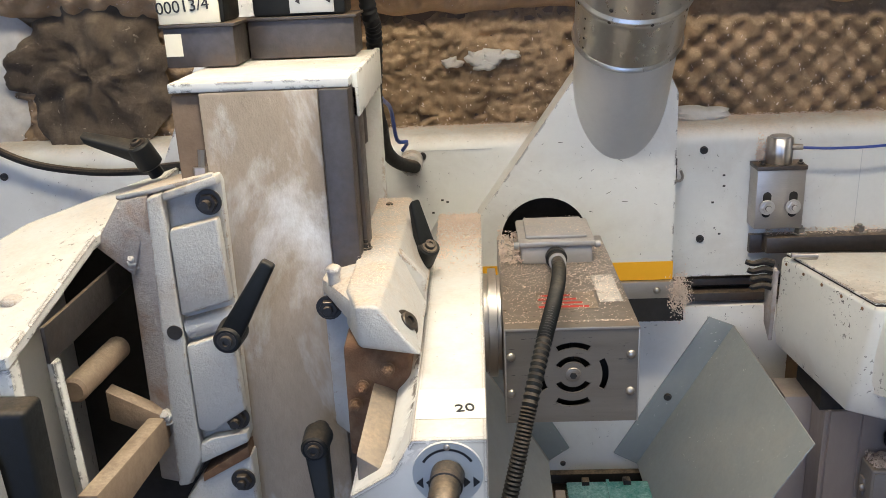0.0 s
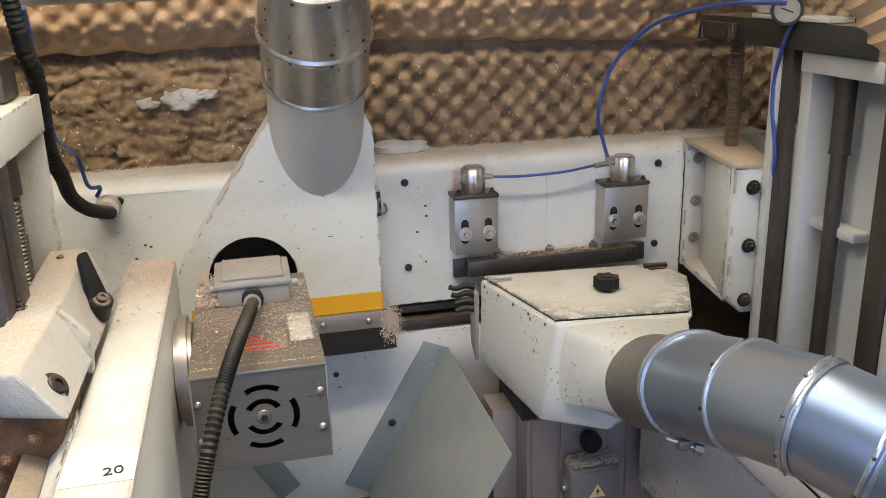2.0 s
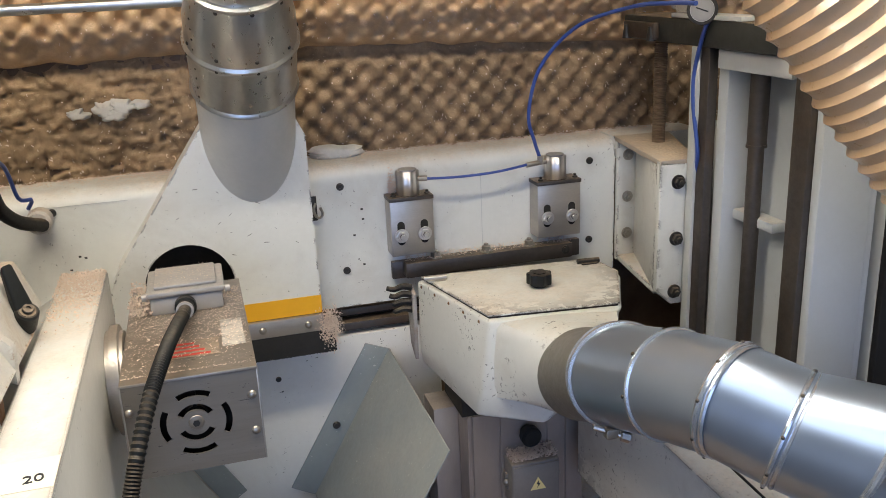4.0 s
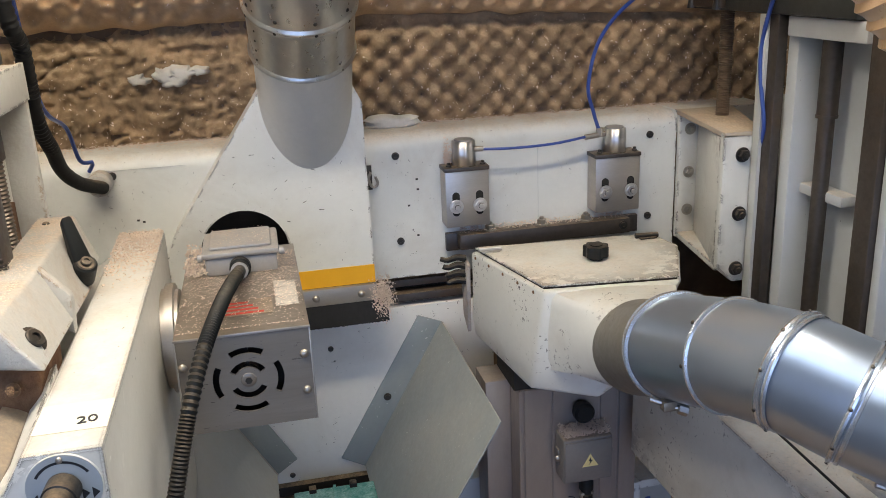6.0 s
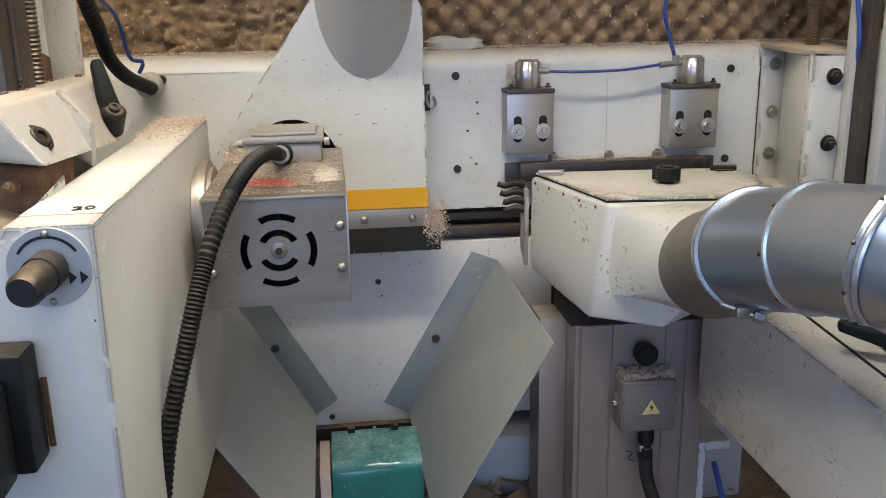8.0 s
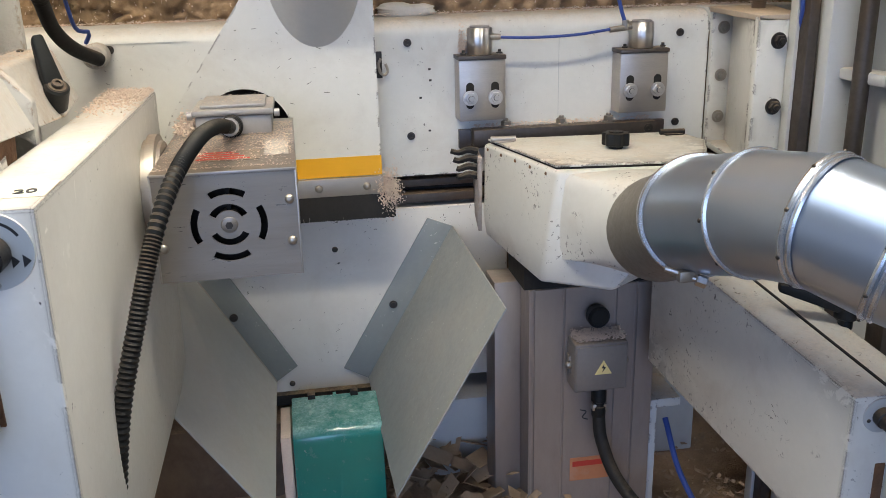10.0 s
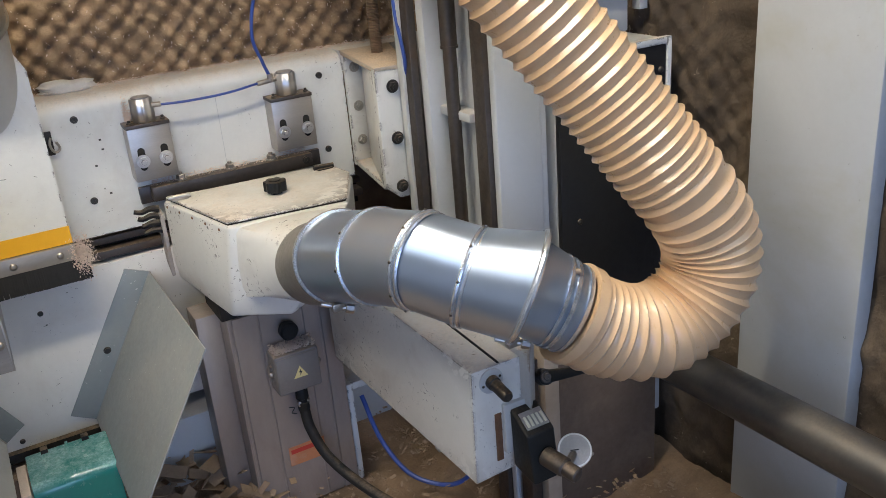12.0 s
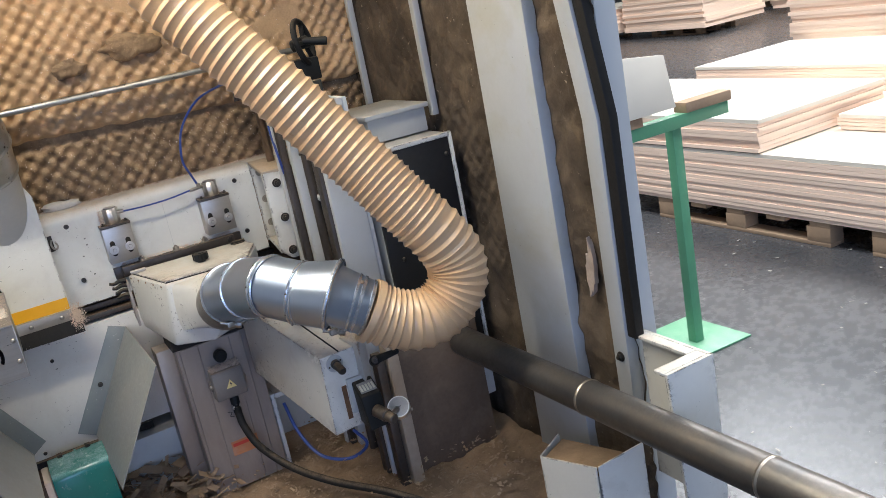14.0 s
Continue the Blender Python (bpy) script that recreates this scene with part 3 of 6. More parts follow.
# main beam with its rounded top edge
arc = [(1.329 + 0.028 - 0.028 * math.cos(a), 1.241 - 0.028 + 0.028 * math.sin(a)) for a in [i * math.pi / 2 / 8 for i in range(9)]]
beam = thing("machine_beam", (0.0, 1.35, 0.99), "long white painted steel beam with a dusty rounded top", "machine beam")
part("panel", prism([(1.329, 0.999)] + arc + [(1.410, 1.243), (1.410, 0.999)], "x", -1.25, 0.832, 0), WHITE, beam)
for x, z in ((-0.754, 1.2025), (-0.088, 1.212), (0.344, 1.206), (0.345, 1.063), (0.783, 1.206), (0.783, 1.063)):
    part("screw_hole", join(cyl((x, 1.3265, z), (x, 1.3292, z), 0.0062, n=18), lathe((x, 1.3268, z), (x, 1.3255, z), [(0, 0.005), (1, 0.0045), (1, 0.0026), (0.2, 0.0024)], 12)), DARKBOLT, beam)
for x, z in ((0.377, 1.165), (0.378, 1.148), (0.362, 1.122), (0.375, 1.070), (-0.06, 1.14), (-0.052, 1.137), (-0.075, 1.12)):
    part("chip_mark", box(x - 0.002, x + 0.002, 1.3284, 1.3295, z - 0.0015, z + 0.0015, 0), DARKBOLT, beam)
part("end_ledge", box(0.833, 1.00, 1.331, 1.409, 1.205, 1.2435, 0.002), WHITE, beam)
part("seam", box(0.583, 0.5836, 1.3284, 1.33, 1.08, 1.205, 0), PALESHEET, beam)
part("seam", box(-0.12, 0.02, 1.3284, 1.33, 1.2195, 1.2200, 0), PALESHEET, beam)
single("guide_slot", box(-0.9, 0.846, 1.365, 1.41, 0.93, 0.999, 0), DARK, "slot under the beam, its shade painted near-black", kind="structure")
rail = thing("guide_rail", (0.2, 1.34, 0.945), "dark steel guide rail in the slot of the machine", "guide rail")
part("rail_bar", box(-0.6, 0.846, 1.332, 1.364, 0.953, 0.968, 0.002), STEEL, rail)
part("upper_lip", box(-0.6, 0.846, 1.340, 1.364, 0.978, 0.990, 0.002), STEEL, rail)
low = thing("lower_panel", (0.15, 1.34, 0.64), "pale painted lower machine panel with scratches and holes", "machine panel")
part("panel", box(-0.60, 0.50, 1.331, 1.409, 0.640, 0.946, 0.003), LOWPANEL, low)
part("bottom_channel", box(-0.02, 0.40, 1.318, 1.345, 0.622, 0.641, 0.002), RUBBER, low)
for x, z in ((0.305, 0.655), (0.215, 0.885), (0.130, 0.655)):
    part("screw", dome((x, 1.331, z), (0, -1, 0), 0.005), DARKBOLT, low)
single("bed_frame", box(0.30, 0.84, 1.30, 1.42, 0.46, 0.61, 0.004), PALESHEET, "grey painted bed frame under the lower panel", kind="structure")
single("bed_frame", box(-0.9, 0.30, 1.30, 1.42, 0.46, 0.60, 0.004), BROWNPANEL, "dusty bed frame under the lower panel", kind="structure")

# ---- suction hood with its pipe ----
hood = thing("suction_hood", (0.13, 1.29, 0.955), "white sheet-metal suction hood with a round hole and a yellow stripe", "suction hood")


def holed_plate(poly, cx, cz, r, y0, y1):
    """A plate in the x-z plane with a round hole."""
    bm = bmesh.new()
    n = 40
    ring = []
    for i in range(n):
        a = 2 * math.pi * i / n
        ring.append((cx + r * math.cos(a), cz + r * math.sin(a)))
    vo = [bm.verts.new((x, y0, z)) for x, z in poly]
    vi = [bm.verts.new((x, y0, z)) for x, z in ring]
    es = [bm.edges.new((vo[i], vo[(i + 1) % len(vo)])) for i in range(len(vo))]
    es += [bm.edges.new((vi[i], vi[(i + 1) % n])) for i in range(n)]
    bmesh.ops.triangle_fill(bm, edges=es, use_beauty=True)
    for f in [f for f in bm.faces if (f.calc_center_median() - Vector((cx, y0, cz))).length < r * 0.9]:
        bm.faces.remove(f)
    g = bmesh.ops.extrude_face_region(bm, geom=list(bm.faces))
    bmesh.ops.translate(bm, verts=[v for v in g["geom"] if isinstance(v, bmesh.types.BMVert)], vec=(0, y1 - y0, 0))
    bmesh.ops.recalc_face_normals(bm, faces=bm.faces)
    return bm


outline = [(-0.022, 1.018), (0.291, 1.018), (0.289, 1.305), (0.270, 1.345), (0.150, 1.345), (-0.004, 1.125), (-0.018, 1.095)]
part("front_plate", holed_plate(outline, 0.096, 1.089, 0.066, 1.271, 1.274), WHITE, hood)
part("body", join(*[sheet((a[0], 1.274, a[1]), (b[0], 1.274, b[1]), (b[0], 1.328, b[1]), (a[0], 1.328, a[1]), 0.003) for a, b in zip(outline[1:], outline[2:] + outline[:1])][0:6]), WHITE, hood)
# black plate behind the round hole, in place of the shade within
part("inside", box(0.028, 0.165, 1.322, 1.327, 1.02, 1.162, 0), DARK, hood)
part("stripe", box(0.0, 0.2912, 1.2695, 1.2712, 1.0185, 1.048, 0), YELLOW, hood, "yellow warning stripe")
part("brush_strip", box(0.0, 0.292, 1.263, 1.271, 0.990, 1.0175, 0.001), BRUSHED, hood, "bare steel clamping strip")
for x in (0.195, 0.267, 0.11):
    part("screw", dome((x, 1.263, 1.003), (0, -1, 0), 0.006), BOLT, hood)
random.seed(8)
bristles = bmesh.new()
for k in range(620):
    x = 0.002 + 0.304 * k / 620
    d = random.uniform(-0.0012, 0.0012)
    q = [bristles.verts.new(p) for p in ((x, 1.264, 0.992), (x + 0.002, 1.264, 0.992), (x + 0.002 + d, 1.258 + d, 0.954 + random.uniform(-0.0015, 0.003)), (x + d, 1.258 + d, 0.954))]
    bristles.faces.new(q)
part("brush", join(bristles, box(0.002, 0.304, 1.266, 1.292, 0.958, 0.992, 0.002)), RUBBER, hood, "black brush seal with chips in it")

TH = radians(35)
C0, DIR = Vector((0.207, 1.271, 1.330)), Vector((-0.01, -math.sin(TH), math.cos(TH)))
pipe = thing("suction_pipe", C0, "galvanised suction pipe with beaded joints on a grey painted neck", "pipe")


def along(s):
    return C0 + DIR * s


part("neck", lathe(along(-0.10), along(0.078), [(0, 0.0690), (1, 0.0695)], 56), NECK, pipe, "grey-white painted neck")
part("collar", lathe(along(0.074), along(0.163), [(0, 0.0700), (0.02, 0.0745), (0.05, 0.0755), (0.08, 0.0745), (0.10, 0.0722), (0.82, 0.0738), (0.87, 0.0745), (0.92, 0.0778), (0.96, 0.0778), (1, 0.0745)], 56), DULLGALV, pipe)
part("reducer", lathe(along(0.162), along(0.248), [(0, 0.0745), (0.06, 0.0738), (0.4, 0.0728), (0.88, 0.063), (0.92, 0.0665), (0.97, 0.0665), (1.0, 0.063)], 56), DULLGALV, pipe)
part("upper_pipe", lathe(along(0.244), along(0.75), [(0, 0.059), (0.1, 0.059), (0.11, 0.062), (0.13, 0.059), (0.6, 0.059), (0.61, 0.062), (0.63, 0.059), (1, 0.059)], 48), DULLGALV, pipe)
q = DIR.to_track_quat('Z', 'Y')
for s, r in ((0.156, 0.0765), (0.172, 0.0742), (0.238, 0.0645)):
    for k in range(9):
        d = q @ Vector((math.cos(k * 0.7), math.sin(k * 0.7), 0))
        part("rivet", dome(along(s) + d * r, d, 0.0028), DARKBOLT, pipe)
for k in range(9):
    d = q @ Vector((math.cos(-2.62), math.sin(-2.62), 0))
    part("rivet", dome(along(0.09 + 0.016 * k) + d * 0.0732, d, 0.0018), DARKBOLT, pipe)

# tube across the wall
single("conduit", cyl((-0.9, 1.322, 1.500), (1.05, 1.322, 1.509), 0.008, n=14), DULLGALV, "thin grey steel conduit running along the foam wall", "conduit")

# ---- motor box with junction box and cable ----
motor = thing("motor_box", (0.092, 0.99, 1.015), "stainless sheet motor housing with a slotted fan cover, dusted with chips", "motor")
part("side_panel", box(0.0210, 0.0225, 0.8590, 1.165, 1.0168, 1.1263, 0.0004), STAINLESS, motor)
part("side_panel", box(0.1635, 0.1650, 0.8590, 1.165, 1.0168, 1.1263, 0.0004), STAINLESS, motor)
part("top_panel", box(0.0210, 0.1650, 0.8590, 1.165, 1.1265, 1.1280, 0.0005), STAINLESS, motor)
part("bottom_panel", box(0.0210, 0.1650, 0.8590, 1.165, 1.0150, 1.0165, 0.0005), STAINLESS, motor)
part("rear_panel", box(0.0228, 0.1632, 1.160, 1.1648, 1.0168, 1.1263, 0), STAINLESS, motor)
part("core", cyl((0.093, 0.885, 1.0715), (0.093, 1.155, 1.0715), 0.052, n=36), DARK, motor)


def slot(cx, cz, r0, r1, a0, a1, y0, y1):
    n = 10
    out = [(cx + r1 * math.cos(a0 + (a1 - a0) * i / n), cz + r1 * math.sin(a0 + (a1 - a0) * i / n)) for i in range(n + 1)]
    inn = [(cx + r0 * math.cos(a1 + (a0 - a1) * i / n), cz + r0 * math.sin(a1 + (a0 - a1) * i / n)) for i in range(n + 1)]
    return out + inn


cover = bmesh.new()
fx, fz = 0.0945, 1.0725
loops = [[(0.021, 1.015), (0.165, 1.015), (0.165, 1.128), (0.021, 1.128)]]
for k in range(4):
    a = k * math.pi / 2
    loops.append(slot(fx, fz, 0.0315, 0.0385, a - 0.52, a + 0.52, 0, 0))
for a in (math.pi / 2, -math.pi / 2):
    loops.append(slot(fx, fz, 0.0150, 0.0220, a - 1.05, a + 1.05, 0, 0))
es = []
for lp in loops:
    vv = [cover.verts.new((x, 0.856, z)) for x, z in lp]
    es += [cover.edges.new((vv[i], vv[(i + 1) % len(vv)])) for i in range(len(vv))]
bmesh.ops.triangle_fill(cover, edges=es, use_beauty=True)


def inside(p, lp):
    c, n = False, len(lp)
    for i in range(n):
        (x0, z0), (x1, z1) = lp[i], lp[i - 1]
        if (z0 > p[1]) != (z1 > p[1]) and p[0] < (x1 - x0) * (p[1] - z0) / (z1 - z0) + x0:
            c = not c
    return c


for f in list(cover.faces):
    m = f.calc_center_median()
    if any(inside((m.x, m.z), lp) for lp in loops[1:]):
        cover.faces.remove(f)
g = bmesh.ops.extrude_face_region(cover, geom=list(cover.faces))
bmesh.ops.translate(cover, verts=[v for v in g["geom"] if isinstance(v, bmesh.types.BMVert)], vec=(0, 0.0025, 0))
bmesh.ops.recalc_face_normals(cover, faces=cover.faces)
part("fan_cover", cover, STAINLESS, motor)
part("cover_fold", join(box(0.0205, 0.1655, 0.8550, 0.8562, 1.1255, 1.1285, 0.0005), box(0.0205, 0.0225, 0.8550, 0.8562, 1.0150, 1.1255, 0.0004), box(0.1635, 0.1655, 0.8550, 0.8562, 1.0150, 1.1255, 0.0004)), BRUSHED, motor, "bright bent edge of the cover")
part("hub", join(lathe((fx, 0.856, fz), (fx, 0.8545, fz), [(0, 0.0085), (0.6, 0.008), (1, 0.0055)], 20)), STAINLESS, motor)
part("hub_screw", cyl((fx, 0.8545, fz), (fx, 0.8530, fz), 0.0040, n=6), DARKBOLT, motor)
part("fan", join(cyl((fx, 0.872, fz), (fx, 0.884, fz), 0.012, n=20), *[box(fx - 0.002, fx + 0.002, 0.868, 0.882, fz + 0.01, fz + 0.048, 0) for _ in range(1)]), RUBBER, motor)
for x in (0.0275, 0.1565):
    for z in (1.0955, 1.0515):
        part("screw", dome((x, 0.856, z), (0, -1, 0), 0.0050), BOLT, motor)
jb = part("junction_box", box(0.050, 0.140, 1.053, 1.145, 1.1285, 1.152, 0.003), GREYCAST, motor)
part("lid", join(box(0.0465, 0.1435, 1.050, 1.148, 1.152, 1.160, 0.003), box(0.056, 0.134, 1.060, 1.140, 1.160, 1.165, 0.003), cyl((0.1435, 1.058, 1.153), (0.150, 1.058, 1.153), 0.005, n=12), cyl((0.041, 1.058, 1.153), (0.047, 1.058, 1.153), 0.005, n=12)), GREYCAST, jb)
part("gland", join(lathe((0.093, 1.054, 1.141), (0.093, 1.030, 1.141), [(0, 0.0115), (0.3, 0.0115), (0.32, 0.0135), (0.7, 0.0135), (0.75, 0.011), (1, 0.010)], 18)), BLACK, jb)
part("data_plate", box(0.060, 0.128, 0.905, 0.955, 1.1285, 1.1292, 0), DIRTYSTEEL, motor, "rubbed data plate with worn red print")
for k in range(4):
    part("print_bar", box(0.062 + 0.004 * (k % 2), 0.118 - 0.006 * k, 0.909 + 0.011 * k, 0.914 + 0.011 * k, 1.1293, 1.1296, 0), RED, motor)
part("worn_label", box(0.132, 0.158, 0.925, 1.010, 1.1282, 1.1286, 0), mat("rubbed_label", (0.46, 0.42, 0.37), 0.6, var=0.2, big=40, fine=150, bump=0.1, stain=1.0, stain_col=(0.10, 0.09, 0.085), stain_size=55), motor, "worn pale label with rubbed dark print")
part("shaft_flange", join(lathe((0.0, 0.985, 1.080), (0.020, 0.985, 1.080), [(0, 0.060), (0.25, 0.060), (0.27, 0.066), (0.75, 0.066), (0.8, 0.058), (1, 0.058)], 40)), BRUSHED, motor, "round turned flange")

cable = spline([(0.093, 1.034, 1.141), (0.091, 0.99, 1.150), (0.085, 0.92, 1.162), (0.074, 0.850, 1.163), (0.057, 0.785, 1.142), (0.040, 0.738, 1.100), (0.022, 0.708, 1.035), (-0.002, 0.692, 0.938), (-0.020, 0.70, 0.80), (-0.03, 0.74, 0.62), (-0.02, 0.80, 0.47)], 0.0017)
mc = thing("motor_cable", (0.09, 1.03, 1.14), "black corrugated cable conduit hanging from the motor junction box", "cable")
part("conduit", tube(cable[22:], lambda i: 0.0069 if i % 2 else 0.0083, 16), BLACK, mc)
part("sleeve", tube(cable[:28:3], 0.0080, 16), BLACK, mc, "smooth black cable sleeve")
part("end_ring", tube(cable[6:12:2], 0.0108, 16), GREYCAST, mc)
random.seed(11)
flakes("motor_chips", 3800, lambda: ((random.uniform(0.023, 0.163), 1.135 - min(0.265, abs(random.gauss(0, 0.13))), 1.1288 + random.uniform(0, 0.0015)), 0.3), CHIP, "pale wood chips lying on the motor housing", 0.0004, 0.0013)
flakes("motor_box_chips", 160, lambda: ((random.uniform(0.058, 0.132), random.uniform(1.062, 1.138), 1.166 + random.uniform(0, 0.001)), 0.25), CHIP, "fine wood chips on the junction box lid", 0.0004, 0.0011)
flakes("motor_rear_chips", 500, lambda: ((random.uniform(0.022, 0.052), random.uniform(1.05, 1.16), 1.131 + abs(random.gauss(0, 0.006))), 0.7), CHIP, "heap of wood chips behind the motor", 0.0008, 0.0028)

# ---- folded deflector plates ----


def deflector(flange, wing, screw, material):
    """A folded plate: a flange on the panel, and a wing standing out from the fold."""
    ob = thing("deflector_plate", (screw[0], 1.329, 0.66), "grey folded sheet-metal deflector plate screwed to the lower panel", "deflector plate", "deflector plates")
    part("flange", prism(flange, "y", 1.3265, 1.3305, 0.0006), GREYSHEET, ob)
    (ax, az), (bx, bz) = flange[1], flange[2]
    part("wing", sheet((ax, 1.3275, az), (bx, 1.3275, bz), wing[0], wing[1], 0.0025), material, ob)
    part("fold_edge", tube([Vector((ax, 1.3255, az)), Vector((bx, 1.3255, bz))], 0.0016, 8), BRUSHED, ob, "bright fold line")
    part("screw", join(cyl((screw[0], 1.3265, screw[1]), (screw[0], 1.324, screw[1]), 0.0068, n=18, w=0.0005), cyl((screw[0], 1.324, screw[1]), (screw[0], 1.321, screw[1]), 0.005, n=12)), DARKBOLT, ob)
    return ob


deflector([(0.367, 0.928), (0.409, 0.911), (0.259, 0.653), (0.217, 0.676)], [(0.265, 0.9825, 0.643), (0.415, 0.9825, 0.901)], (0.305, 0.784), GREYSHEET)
# left wing paler than its grey twin: the light on it is in the colour
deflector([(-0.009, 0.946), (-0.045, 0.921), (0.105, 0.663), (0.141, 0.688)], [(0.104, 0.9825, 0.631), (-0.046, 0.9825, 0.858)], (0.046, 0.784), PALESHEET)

# green roller cover below
gc = thing("green_motor_cover", (0.195, 1.15, 0.46), "glossy green enamelled cover, sheen and dust painted pale on its top", "machine cover")
rr = [(1.155 + 0.02 - 0.02 * math.cos(a), 0.66 - 0.02 + 0.02 * math.sin(a)) for a in [i * math.pi / 2 / 6 for i in range(7)]]
part("cover", prism([(1.135, 0.44)] + rr + [(1.262, 0.664), (1.262, 0.44)], "x", 0.128, 0.264, 0.003), TEAL, gc)
part("rib", prism([(1.1335, 0.44)] + [(y - 0.003, z + 0.003) for y, z in rr] + [(1.262, 0.667), (1.262, 0.663), (1.19, 0.63), (1.15, 0.44)], "x", 0.194, 0.199, 0), TEAL, gc)
part("side_board", box(0.110, 0.126, 1.16, 1.26, 0.44, 0.65, 0.002), CHIP, gc, "rough pinkish wood splinter board")
for x in (0.16, 0.228):
    part("clip", join(box(x - 0.006, x + 0.006, 1.250, 1.264, 0.662, 0.671, 0.001)), RUBBER, gc)
random.seed(71)
flakes("shelf_chips", 3600, lambda: ((random.uniform(-0.25, 0.98), 1.404 - abs(random.gauss(0, 0.020)), 1.2445 + abs(random.gauss(0, 0.0012))), 0.25), CHIP, "wood chips lying along the top of the beam under the foam", 0.0005, 0.0019)
flakes("brush_chips", 2400, lambda: ((0.300 + random.gauss(0, 0.008), 1.268 + random.gauss(0, 0.008), 0.992 + random.gauss(0, 0.014)), 1.0), CHIP, "pinkish wood chips clinging to the brush end", 0.0006, 0.0022)
random.seed(91)
for k in range(26):
    x, z = random.uniform(-0.01, 0.28), random.uniform(1.13, 1.30)
    if x < (z - 1.125) * 0.7 + 0.01 or (x - 0.096) ** 2 + (z - 1.089) ** 2 < 0.0055:
        continue
    l, a = random.uniform(0.002, 0.008), random.uniform(-0.7, 0.7)
    dx, dz = l * math.cos(a), l * math.sin(a)
    part("scuff", hexa([(x, 1.2704, z), (x + dx, 1.2704, z + dz), (x + dx, 1.2712, z + dz), (x, 1.2712, z), (x, 1.2704, z + 0.0009), (x + dx, 1.2704, z + dz + 0.0006), (x + dx, 1.2712, z + dz + 0.0006), (x, 1.2712, z + 0.0009)]), DARKBOLT, hood)

# ---- pneumatic clamps and pressure bar ----


BRIGHT = mat("bright_aluminium", (0.66, 0.64, 0.62), 0.38, metal=0.95, var=0.08, fine=200, bump=0.02, stretch=(1, 1, 6))


def pneumatic_clamp(x0, x1):
    ob = thing("pneumatic_clamp", ((x0 + x1) / 2, 1.31, 1.085), "milled steel clamp block with a round aluminium air cylinder on top", "pneumatic clamp", "pneumatic clamps")
    w = x1 - x0
    part("block", box(x0, x1, 1.290, 1.3285, 1.088, 1.180, 0.0015), BRUSHED, ob)
    part("top_plate", box(x0 - 0.001, x1 + 0.001, 1.288, 1.330, 1.180, 1.1865, 0.001), STEEL, ob)
    for x in (x0 + 0.008, x1 - 0.008):
        part("corner_bolt", hexhead((x, 1.296, 1.1865), (0, 0, 1), 0.005, 0.004, False), DARKBOLT, ob)
    xc = (x0 + x1) / 2
    r = 0.019
    body = bmesh.new()
    n = 40
    lo = [body.verts.new((xc + (r - (0.0030 if i % 4 == 0 else 0)) * math.cos(2 * math.pi * i / n), 1.309 + (r - (0.0030 if i % 4 == 0 else 0)) * math.sin(2 * math.pi * i / n), 1.187)) for i in range(n)]
    hi = [body.verts.new((v.co.x, v.co.y, 1.226)) for v in lo]
    body.faces.new(lo[::-1]), body.faces.new(hi)
    for i in range(n):
        body.faces.new((lo[i], lo[(i + 1) % n], hi[(i + 1) % n], hi[i]))
    part("cylinder", body, BRIGHT, ob, "bright aluminium air cylinder")
    part("cap", cyl((xc, 1.309, 1.226), (xc, 1.309, 1.229), r * 0.80, n=30, w=0.0008), GREYCAST, ob)
    for x in (x0 + 0.0165, x1 - 0.0165):
        # each slot is a black inlay, its shade put into the colour
        part("slot", prism([(x + 0.0062 * math.cos(a), (1.1405 if math.sin(a) > 0 else 1.113) + 0.0062 * math.sin(a)) for a in [math.pi * (k + 0.5) / 9 for k in range(18)]], "y", 1.2892, 1.2906, 0), DARK, ob)
        part("washer", cyl((x, 1.2895, 1.1235), (x, 1.2878, 1.1235), 0.0105, n=24, w=0.0004), DARKBOLT, ob)
        part("bolt", hexhead((x, 1.2878, 1.1235), (0, -1, 0), 0.0086, 0.007), BRIGHT, ob)
        part("stud", cyl((x, 1.2815, 1.1235), (x, 1.2775, 1.1235), 0.0046, n=14, w=0.0006), DARKBOLT, ob)
    return ob


pneumatic_clamp(0.416, 0.488)
pneumatic_clamp(0.671, 0.749)
bar = thing("pressure_bar", (0.585, 1.30, 1.045), "dark steel pressure bar with small clamping nuts, dusted with chips", "pressure bar")
part("bar", box(0.438, 0.735, 1.292, 1.318, 1.047, 1.073, 0.002), STEEL, bar)
part("backing", box(0.42, 0.76, 1.318, 1.3285, 1.040, 1.070, 0.001), STEEL, bar)
for x in (0.492, 0.582, 0.660):
    part("nut", hexhead((x, 1.306, 1.073), (0, 0, 1), 0.008, 0.010), BOLT, bar)
part("end_screw", sockethead((0.722, 1.292, 1.062), (0, -1, 0), 0.005, 0.003), DARKBOLT, bar)
random.seed(3)
flakes("bar_chips", 500, lambda: ((random.uniform(0.44, 0.735), random.uniform(1.296, 1.327), 1.075 + abs(random.gauss(0, 0.0015))), 0.4), CHIP, "wood chips caught on the pressure bar", 0.0006, 0.0022)

